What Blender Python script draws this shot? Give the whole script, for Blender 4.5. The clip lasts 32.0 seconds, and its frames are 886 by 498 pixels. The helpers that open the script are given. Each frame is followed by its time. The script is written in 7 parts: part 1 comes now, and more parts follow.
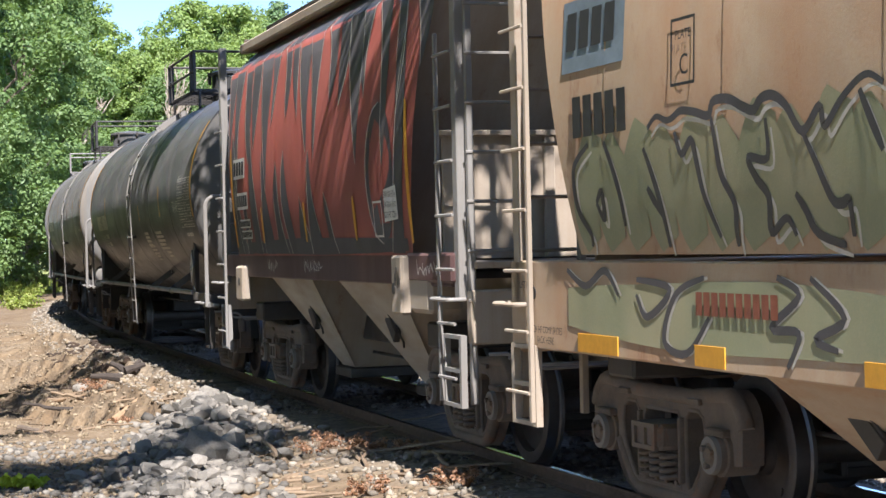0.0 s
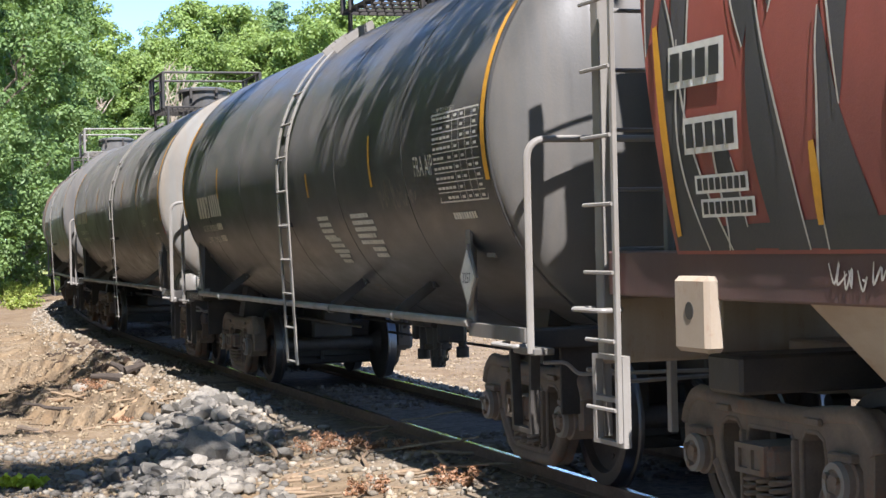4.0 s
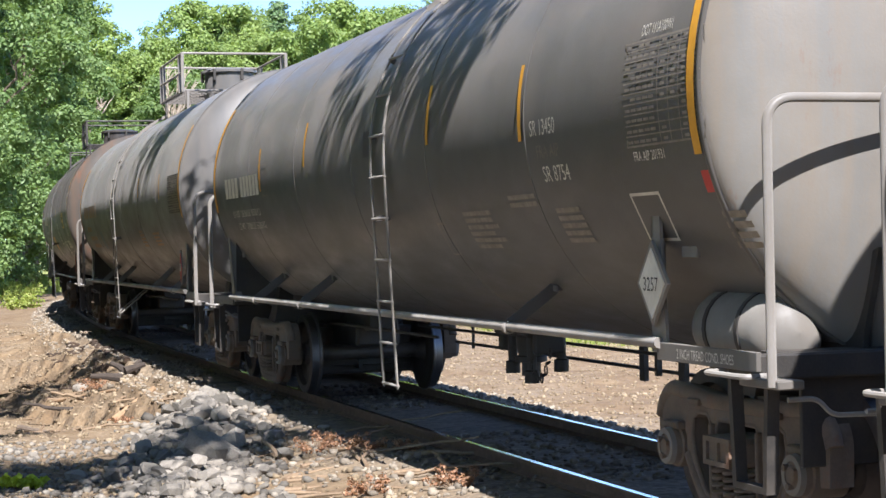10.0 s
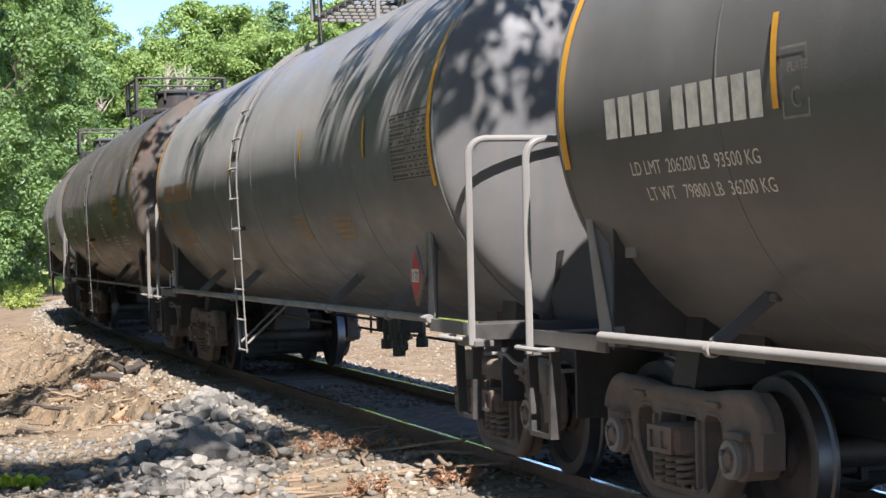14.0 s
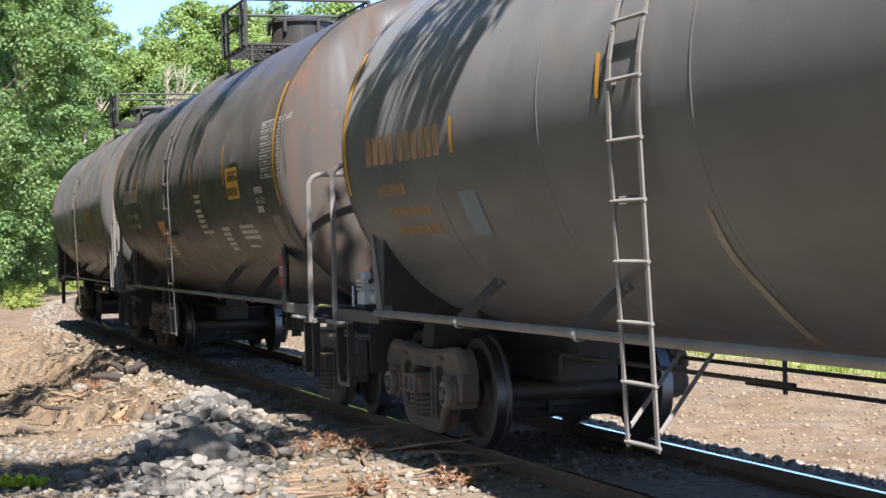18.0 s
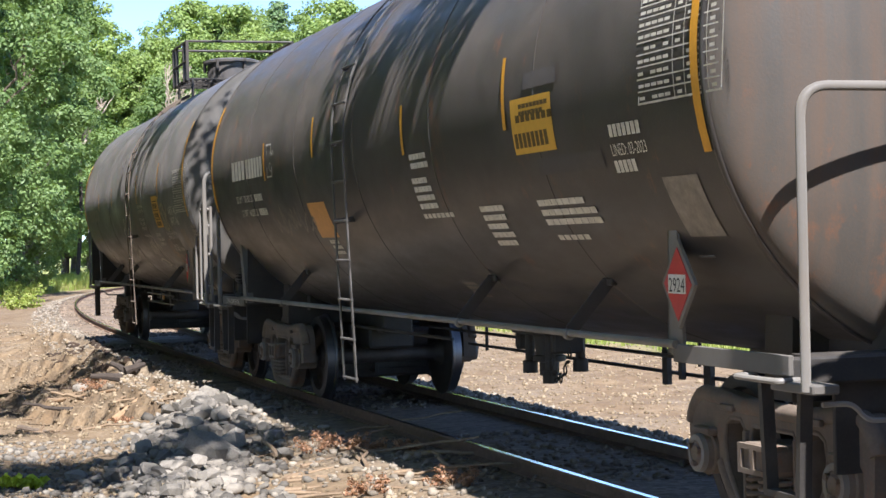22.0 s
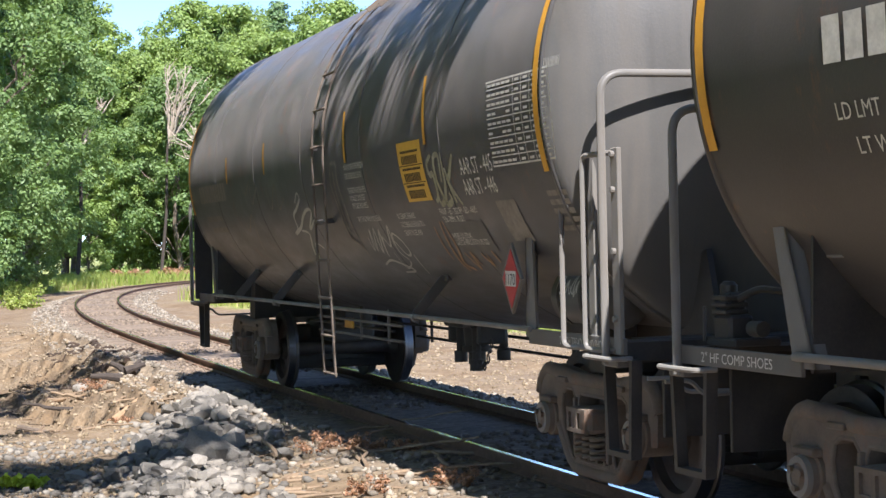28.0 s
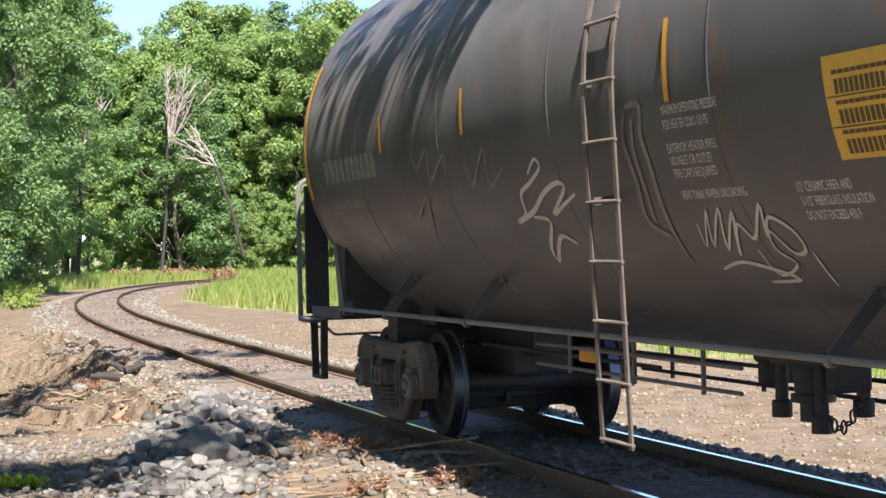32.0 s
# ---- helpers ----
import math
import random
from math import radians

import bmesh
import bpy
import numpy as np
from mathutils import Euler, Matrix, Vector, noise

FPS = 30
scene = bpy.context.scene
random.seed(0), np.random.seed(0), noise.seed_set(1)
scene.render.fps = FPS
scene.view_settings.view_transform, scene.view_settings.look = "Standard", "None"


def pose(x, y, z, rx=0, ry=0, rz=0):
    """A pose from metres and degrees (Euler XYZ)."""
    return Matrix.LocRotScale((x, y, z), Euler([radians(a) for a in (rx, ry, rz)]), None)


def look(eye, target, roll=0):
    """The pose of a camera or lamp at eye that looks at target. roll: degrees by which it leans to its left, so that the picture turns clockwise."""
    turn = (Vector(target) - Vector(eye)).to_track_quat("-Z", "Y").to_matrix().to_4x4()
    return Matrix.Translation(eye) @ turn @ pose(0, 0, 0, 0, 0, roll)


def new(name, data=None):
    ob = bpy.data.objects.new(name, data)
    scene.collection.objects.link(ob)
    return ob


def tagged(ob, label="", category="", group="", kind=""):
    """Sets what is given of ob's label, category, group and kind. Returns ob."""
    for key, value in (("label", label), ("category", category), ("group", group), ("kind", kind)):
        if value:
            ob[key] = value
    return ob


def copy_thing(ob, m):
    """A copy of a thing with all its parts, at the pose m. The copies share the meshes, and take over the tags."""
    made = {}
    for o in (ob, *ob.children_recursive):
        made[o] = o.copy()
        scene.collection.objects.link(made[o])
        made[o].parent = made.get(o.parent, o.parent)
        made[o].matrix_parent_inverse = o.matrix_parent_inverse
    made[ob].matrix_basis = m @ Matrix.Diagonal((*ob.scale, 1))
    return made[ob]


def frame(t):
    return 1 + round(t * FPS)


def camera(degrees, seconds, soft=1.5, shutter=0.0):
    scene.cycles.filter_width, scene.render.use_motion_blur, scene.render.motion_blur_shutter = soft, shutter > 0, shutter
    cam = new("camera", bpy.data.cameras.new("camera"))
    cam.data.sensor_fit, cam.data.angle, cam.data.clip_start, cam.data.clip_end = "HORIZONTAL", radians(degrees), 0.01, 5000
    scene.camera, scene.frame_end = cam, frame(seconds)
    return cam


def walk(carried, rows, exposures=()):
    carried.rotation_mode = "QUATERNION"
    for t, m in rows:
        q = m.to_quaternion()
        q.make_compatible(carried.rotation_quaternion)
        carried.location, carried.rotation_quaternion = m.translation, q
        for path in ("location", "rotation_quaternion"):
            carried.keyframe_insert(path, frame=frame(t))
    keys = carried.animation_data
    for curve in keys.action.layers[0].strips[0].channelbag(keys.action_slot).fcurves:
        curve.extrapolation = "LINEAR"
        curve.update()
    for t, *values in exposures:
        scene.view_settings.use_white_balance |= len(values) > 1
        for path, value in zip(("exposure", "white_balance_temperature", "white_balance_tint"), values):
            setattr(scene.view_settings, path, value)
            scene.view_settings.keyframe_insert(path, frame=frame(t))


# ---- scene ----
cam = camera(27.52, 32.0)
EYE = (0.0, 0.0, 1.79)
STAND = look(EYE, (0.0, 100.0, 1.502), -1.3)
walk(cam, [(0.0, STAND), (32.0, STAND)], [(0.0, 1.52, 6250, 14.5), (32.0, 1.52, 6250, 14.5)])

# ---- the line of the track: heading and bend against the way along it ----
BEND_AT = np.arange(-90.0, 51.0, 10.0)
BEND = np.array([.0256, .0230, .0204, .0178, .0152, .0125, .0099, .0074, .0051, .0035, .0044, .0013, .0010, .0009, .0023])
WAY = np.arange(-150.0, 110.0, 0.25)
TURN = np.cumsum(np.interp(WAY, BEND_AT, BEND)) * 0.25
TURN += -1.35195 - TURN[np.argmin(abs(WAY))]
LINE_X, LINE_Y = np.cumsum(np.cos(TURN)) * 0.25, np.cumsum(np.sin(TURN)) * 0.25
LINE_X += -11.022 - LINE_X[np.argmin(abs(WAY))]
LINE_Y += 58.061 - LINE_Y[np.argmin(abs(WAY))]


def line_at(s):
    return np.interp(s, WAY, LINE_X), np.interp(s, WAY, LINE_Y), np.interp(s, WAY, TURN)


def beside(s, n, z=0.0):
    """A point n metres to the far side of the track's middle."""
    x, y, a = line_at(s)
    return Vector((x - math.sin(a) * n, y + math.cos(a) * n, z))


# ---- sky and sun: high, from along the line behind the camera, a little to the near side ----
SUN = Vector((0.150, -0.655, 0.735)).normalized()
world = bpy.data.worlds.new("sky")
scene.world = world
world.use_nodes = True
wn = world.node_tree.nodes
sky = wn.new("ShaderNodeTexSky")
sky.sky_type, sky.sun_disc = "NISHITA", False
sky.sun_elevation = math.asin(SUN.z)
sky.sun_rotation = math.atan2(SUN.x, SUN.y)
sky.air_density, sky.dust_density, sky.ozone_density = 0.55, 0.0, 4.0
wn["Background"].inputs["Strength"].default_value = 0.115
world.node_tree.links.new(sky.outputs[0], wn["Background"].inputs[0])
sun_data = bpy.data.lights.new("sun", "SUN")
sun_data.energy, sun_data.angle, sun_data.color = 5.0, radians(0.53), (1.0, 0.965, 0.92)
sun = new("sun", sun_data)
sun.matrix_world = look((0, -20, 60), Vector((0, -20, 60)) - SUN)


# ---- materials ----
def nodes_of(name):
    m = bpy.data.materials.new(name)
    m.use_nodes = True
    nt = m.node_tree
    return m, nt, nt.nodes["Principled BSDF"]


def noise_node(nt, scale, detail=4.0, stretch=(1, 1, 1), coords="Object", rough=0.6):
    tc = nt.nodes.new("ShaderNodeTexCoord")
    mp = nt.nodes.new("ShaderNodeMapping")
    mp.inputs["Scale"].default_value = stretch
    nz = nt.nodes.new("ShaderNodeTexNoise")
    nz.inputs["Scale"].default_value, nz.inputs["Detail"].default_value = scale, detail
    nz.inputs["Roughness"].default_value = rough
    nt.links.new(tc.outputs[coords], mp.inputs[0])
    nt.links.new(mp.outputs[0], nz.inputs["Vector"])
    return nz.outputs["Fac"]


def ramp(nt, fac, stops):
    r = nt.nodes.new("ShaderNodeValToRGB")
    el = r.color_ramp.elements
    while len(el) < len(stops):
        el.new(0.5)
    for e, (p, c) in zip(el, stops):
        e.position = p
        e.color = (*c, 1) if len(c) == 3 else (c[0], c[0], c[0], 1)
    nt.links.new(fac, r.inputs[0])
    return r.outputs[0]


def mix(nt, fac, a, b, kind="MIX"):
    n = nt.nodes.new("ShaderNodeMix")
    n.data_type, n.blend_type = "RGBA", kind
    for sock, v in ((n.inputs[0], fac), (n.inputs[6], a), (n.inputs[7], b)):
        if isinstance(v, (float, int)):
            sock.default_value = v
        elif isinstance(v, tuple):
            sock.default_value = (*v, 1)
        else:
            nt.links.new(v, sock)
    return n.outputs[2]


def bump(nt, bsdf, fac, strength, distance=0.01):
    b = nt.nodes.new("ShaderNodeBump")
    b.inputs["Strength"].default_value, b.inputs["Distance"].default_value = strength, distance
    nt.links.new(fac, b.inputs["Height"])
    nt.links.new(b.outputs[0], bsdf.inputs["Normal"])


def paint(name, colour, dust=(0.30, 0.25, 0.19), amount=0.35, rough=0.42, metal=0.0, grain=0.004, streak=(1.2, 6.0, 0.35), rust=0.0):
    """Weathered paint: dust in long runs, blotches, fine grain, rust spots."""
    m, nt, b = nodes_of(name)
    blot = noise_node(nt, 0.9, 5.0)
    runs = noise_node(nt, 1.0, 6.0, streak)
    fine = noise_node(nt, 60.0, 3.0)
    dk = tuple(c * 0.72 for c in colour)
    col = mix(nt, ramp(nt, blot, ((0.35, (0.0,)), (0.7, (1.0,)))), dk, colour)
    col = mix(nt, ramp(nt, runs, ((0.42, (0.0,)), (0.78, (amount,)))), col, dust)
    col = mix(nt, ramp(nt, fine, ((0.45, (0.0,)), (0.8, (amount * 0.35,)))), col, dust)
    if rust:
        spots = noise_node(nt, 3.2, 8.0, (1, 1, 0.5), rough=0.75)
        col = mix(nt, ramp(nt, spots, ((0.60 - 0.12 * rust, (0.0,)), (0.72 - 0.08 * rust, (min(1.0, 0.5 + rust * 0.5),)))), col, (0.20, 0.075, 0.03))
    nt.links.new(col, b.inputs["Base Color"])
    nt.links.new(ramp(nt, runs, ((0.3, (rough * 0.8,)), (0.8, (min(1.0, rough * 1.5),)))), b.inputs["Roughness"])
    b.inputs["Metallic"].default_value = metal
    b.inputs["Diffuse Roughness"].default_value = 1.0
    b.inputs["Specular IOR Level"].default_value = 0.45
    bump(nt, b, fine, 0.2, grain)
    return m


def plain(name, colour, rough=0.6, metal=0.0, vary=0.25, scale=8.0, relief=0.3, depth=0.006):
    m, nt, b = nodes_of(name)
    n1 = noise_node(nt, scale, 6.0)
    n2 = noise_node(nt, scale * 6, 3.0)
    lo, hi = tuple(c * (1 - vary) for c in colour), tuple(min(1, c * (1 + vary)) for c in colour)
    col = ramp(nt, n1, ((0.3, lo), (0.7, hi)))
    nt.links.new(mix(nt, 0.25, col, ramp(nt, n2, ((0.3, lo), (0.7, hi)))), b.inputs["Base Color"])
    b.inputs["Roughness"].default_value, b.inputs["Metallic"].default_value = rough, metal
    bump(nt, b, n2, relief, depth)
    return m


def piece_paint(name, a, c, rough=0.85, scale=12.0, island=True):
    """Two colours spread over the pieces, with grain on each."""
    m, nt, b = nodes_of(name)
    if island:
        src = nt.nodes.new("ShaderNodeNewGeometry").outputs["Random Per Island"]
    else:
        src = nt.nodes.new("ShaderNodeObjectInfo").outputs["Random"]
    n1 = noise_node(nt, scale, 5.0)
    col = ramp(nt, src, ((0.0, a), (1.0, c)))
    col = mix(nt, 0.55, col, ramp(nt, n1, ((0.25, (0.25,)), (0.75, (1.0,)))), "MULTIPLY")
    nt.links.new(col, b.inputs["Base Color"])
    b.inputs["Roughness"].default_value = rough
    bump(nt, b, n1, 0.5, 0.01)
    return m


def leaf_paint(name, a, c, through_light=0.35):
    m, nt, b = nodes_of(name)
    geo = nt.nodes.new("ShaderNodeNewGeometry").outputs["Random Per Island"]
    big = noise_node(nt, 0.35, 3.0)
    col = mix(nt, 0.5, ramp(nt, geo, ((0.0, a), (1.0, c))), ramp(nt, big, ((0.3, a), (0.7, c))))
    nt.links.new(col, b.inputs["Base Color"])
    b.inputs["Roughness"].default_value = 0.55
    tr = nt.nodes.new("ShaderNodeBsdfTranslucent")
    nt.links.new(mix(nt, 1.0, col, (1.0, 1.0, 0.55), "MULTIPLY"), tr.inputs[0])
    sh = nt.nodes.new("ShaderNodeMixShader")
    sh.inputs[0].default_value = through_light
    nt.links.new(b.outputs[0], sh.inputs[1])
    nt.links.new(tr.outputs[0], sh.inputs[2])
    nt.links.new(sh.outputs[0], nt.nodes["Material Output"].inputs[0])
    return m


M_BLACK = paint("black_tank_paint", (0.056, 0.056, 0.057), (0.12, 0.105, 0.092), 0.45, 0.36)
M_BROWNBLACK = paint("brown_black_tank_paint", (0.088, 0.084, 0.083), (0.145, 0.126, 0.112), 0.45, 0.40, rust=0.10)
M_CHARCOAL = paint("charcoal_tank_paint", (0.10, 0.097, 0.094), (0.14, 0.12, 0.10), 0.45, 0.42)
M_GREY = paint("light_grey_tank_paint", (0.145, 0.143, 0.14), (0.165, 0.138, 0.108), 0.4, 0.42)
M_HEAD_DUST = paint("dusty_head_paint", (0.105, 0.102, 0.096), (0.15, 0.125, 0.10), 0.5, 0.5)
M_HEAD_WHITE = paint("pale_head_paint", (0.23, 0.225, 0.21), (0.24, 0.17, 0.10), 0.5, 0.5, rust=0.1)
M_DEEPBROWN = paint("deep_brown_tank_paint", (0.052, 0.047, 0.045), (0.10, 0.083, 0.07), 0.45, 0.40, rust=0.10)
M_HEAD_RUST = paint("rusty_head_paint", (0.085, 0.076, 0.066), (0.145, 0.08, 0.044), 0.6, 0.6, rust=0.3)
M_IRON = paint("grimy_black_iron", (0.032, 0.030, 0.028), (0.11, 0.09, 0.07), 0.5, 0.55, streak=(3, 3, 3))
M_SILVER = paint("grey_rail_paint", (0.25, 0.237, 0.217), (0.16, 0.13, 0.10), 0.55, 0.5, streak=(3, 3, 2))
M_PLATE = paint("grimy_grey_plate", (0.13, 0.122, 0.11), (0.15, 0.12, 0.09), 0.5, 0.55, streak=(3, 3, 2))
M_DULL = paint("dull_grey_fittings", (0.20, 0.19, 0.172), (0.15, 0.12, 0.09), 0.5, 0.55, streak=(3, 3, 2))
M_TRUCK = paint("rust_brown_cast_iron", (0.125, 0.098, 0.077), (0.23, 0.18, 0.135), 0.6, 0.85, grain=0.012, streak=(5, 5, 5), rust=0.25)
M_WHEEL = plain("brown_wheel_steel", (0.058, 0.048, 0.042), 0.6, 0.3, 0.35, 6.0)
M_TREAD = plain("polished_tread_steel", (0.15, 0.15, 0.155), 0.42, 1.0, 0.1, 20.0, 0.05)
M_RAIL = plain("polished_rail_head", (0.78, 0.78, 0.79), 0.13, 1.0, 0.08, 30.0, 0.05)
M_RAIL_SIDE = plain("rusty_rail_web", (0.15, 0.088, 0.056), 0.85, 0.0, 0.35, 10.0)
M_TIE = piece_paint("weathered_tie_wood", (0.10, 0.073, 0.052), (0.24, 0.175, 0.122), 0.9, 5.0, False)
M_YELLOW = plain("yellow_reflective_strip", (0.62, 0.30, 0.03), 0.45, 0.0, 0.12, 20.0, 0.1)
M_YLABEL = plain("yellow_label", (0.64, 0.36, 0.05), 0.5, 0.0, 0.1, 15.0, 0.1)
M_YTEXT = plain("faded_label_print", (0.10, 0.06, 0.015), 0.6, 0.0, 0.2, 15.0, 0.1)
M_SILL = paint("dark_red_sill_paint", (0.10, 0.05, 0.045), (0.08, 0.065, 0.06), 0.6, 0.5)
M_OLABEL = plain("orange_label", (0.60, 0.27, 0.07), 0.5, 0.0, 0.12, 15.0, 0.1)
M_STENCIL = plain("white_stencil_paint", (0.55, 0.52, 0.46), 0.6, 0.0, 0.25, 12.0, 0.1)
M_SCRAPE = plain("pale_scrape", (0.27, 0.235, 0.185), 0.6, 0.0, 0.4, 6.0, 0.1)
M_STENCIL_DIM = plain("faded_stencil_paint", (0.20, 0.175, 0.15), 0.6, 0.0, 0.35, 12.0, 0.1)
M_STENCIL_YL = plain("pale_olive_spray", (0.30, 0.28, 0.19), 0.6, 0.0, 0.3, 12.0, 0.1)
M_STENCIL_PATCH = plain("pale_grey_overpaint", (0.115, 0.108, 0.10), 0.6, 0.0, 0.2, 8.0, 0.1)
M_STENCIL_OR = plain("orange_stencil_paint", (0.30, 0.18, 0.10), 0.6, 0.0, 0.3, 12.0, 0.1)
M_STENCIL_BK = plain("black_stencil_paint", (0.03, 0.03, 0.03), 0.6, 0.0, 0.2, 12.0, 0.1)
M_RUST_TEXT = plain("rust_red_stencil", (0.22, 0.07, 0.04), 0.6, 0.0, 0.3, 12.0, 0.1)
M_WHITE = plain("white_card", (0.62, 0.60, 0.55), 0.6, 0.0, 0.15, 12.0, 0.1)
M_RED = plain("red_placard", (0.45, 0.04, 0.04), 0.5, 0.0, 0.1, 12.0, 0.1)
M_RUBBER = plain("black_rubber_hose", (0.018, 0.018, 0.018), 0.6, 0.0, 0.2, 12.0, 0.1)
M_CREAM = paint("cream_hopper_paint", (0.37, 0.31, 0.24), (0.24, 0.165, 0.10), 0.6, 0.6, rust=0.18)
M_TAN = paint("rust_tan_hopper_paint", (0.44, 0.33, 0.22), (0.34, 0.15, 0.06), 0.75, 0.6, rust=0.3)
M_RED_SIDE = paint("red_brown_hopper_paint", (0.30, 0.08, 0.062), (0.12, 0.06, 0.05), 0.5, 0.45)
M_GRAF_DARK = paint("dark_grey_spray_paint", (0.055, 0.053, 0.056), (0.13, 0.11, 0.105), 0.4, 0.45)
M_GRAF_GREEN = paint("pale_green_spray_paint", (0.25, 0.26, 0.155), (0.36, 0.30, 0.18), 0.8, 0.5)
M_GRAF_PALE = plain("pale_spray_line", (0.46, 0.43, 0.38), 0.6, 0.0, 0.2, 12.0, 0.05)
M_BLUE_PATCH = plain("blue_grey_patch", (0.16, 0.20, 0.23), 0.6, 0.0, 0.2, 6.0, 0.05)
M_TANSTONE = piece_paint("tan_gravel_stone", (0.16, 0.118, 0.07), (0.33, 0.26, 0.17), 0.9, 30.0)
M_STONE = piece_paint("pale_ballast_stone", (0.14, 0.118, 0.09), (0.36, 0.31, 0.24), 0.9, 30.0)
M_OILSTONE = piece_paint("oily_brown_ballast", (0.10, 0.077, 0.056), (0.30, 0.23, 0.165), 0.9, 30.0)
M_ROCK = piece_paint("pale_grey_rock", (0.10, 0.092, 0.078), (0.31, 0.28, 0.235), 0.9, 9.0, False)
M_RUBBLE = piece_paint("grey_rubble_stone", (0.085, 0.077, 0.065), (0.28, 0.25, 0.205), 0.9, 20.0)
M_LOG = plain("tan_log_wood", (0.25, 0.165, 0.095), 0.9, 0.0, 0.3, 8.0, 0.6, 0.01)
M_ROOT = plain("dark_root_wood", (0.045, 0.035, 0.028), 0.95, 0.0, 0.3, 8.0, 0.6, 0.01)
# soil brown darkened to hold the shade under the bank's lips
M_SOIL_SHADE = plain("shade_dark_soil", (0.048, 0.031, 0.020), 0.95, 0.0, 0.35, 6.0, 0.8, 0.02)
M_SPROUT = leaf_paint("bright_sprout_leaves", (0.46, 0.56, 0.04), (0.66, 0.72, 0.10), 0.5)
M_BARK = plain("grey_brown_bark", (0.13, 0.10, 0.075), 0.9, 0.0, 0.4, 6.0, 0.8, 0.03)
M_DEADWOOD = plain("bleached_dead_wood", (0.36, 0.30, 0.24), 0.9, 0.0, 0.3, 8.0, 0.5, 0.01)
M_STICK = piece_paint("brown_sticks", (0.14, 0.085, 0.05), (0.34, 0.25, 0.16), 0.9, 20.0)
M_REDBRUSH = leaf_paint("dry_red_brush", (0.24, 0.11, 0.06), (0.40, 0.24, 0.14), 0.3)
M_LEAF = leaf_paint("broad_leaves", (0.137, 0.226, 0.058), (0.315, 0.408, 0.13), 0.45)
M_LEAF_DARK = leaf_paint("dark_leaves", (0.10, 0.18, 0.058), (0.225, 0.32, 0.118), 0.45)
M_NEEDLE = leaf_paint("pine_needles", (0.09, 0.175, 0.075), (0.20, 0.29, 0.12), 0.3)
M_GRASS = leaf_paint("meadow_grass", (0.20, 0.31, 0.05), (0.44, 0.46, 0.14), 0.55)
M_DRYGRASS = leaf_paint("dry_grass", (0.38, 0.33, 0.15), (0.55, 0.46, 0.24), 0.35)


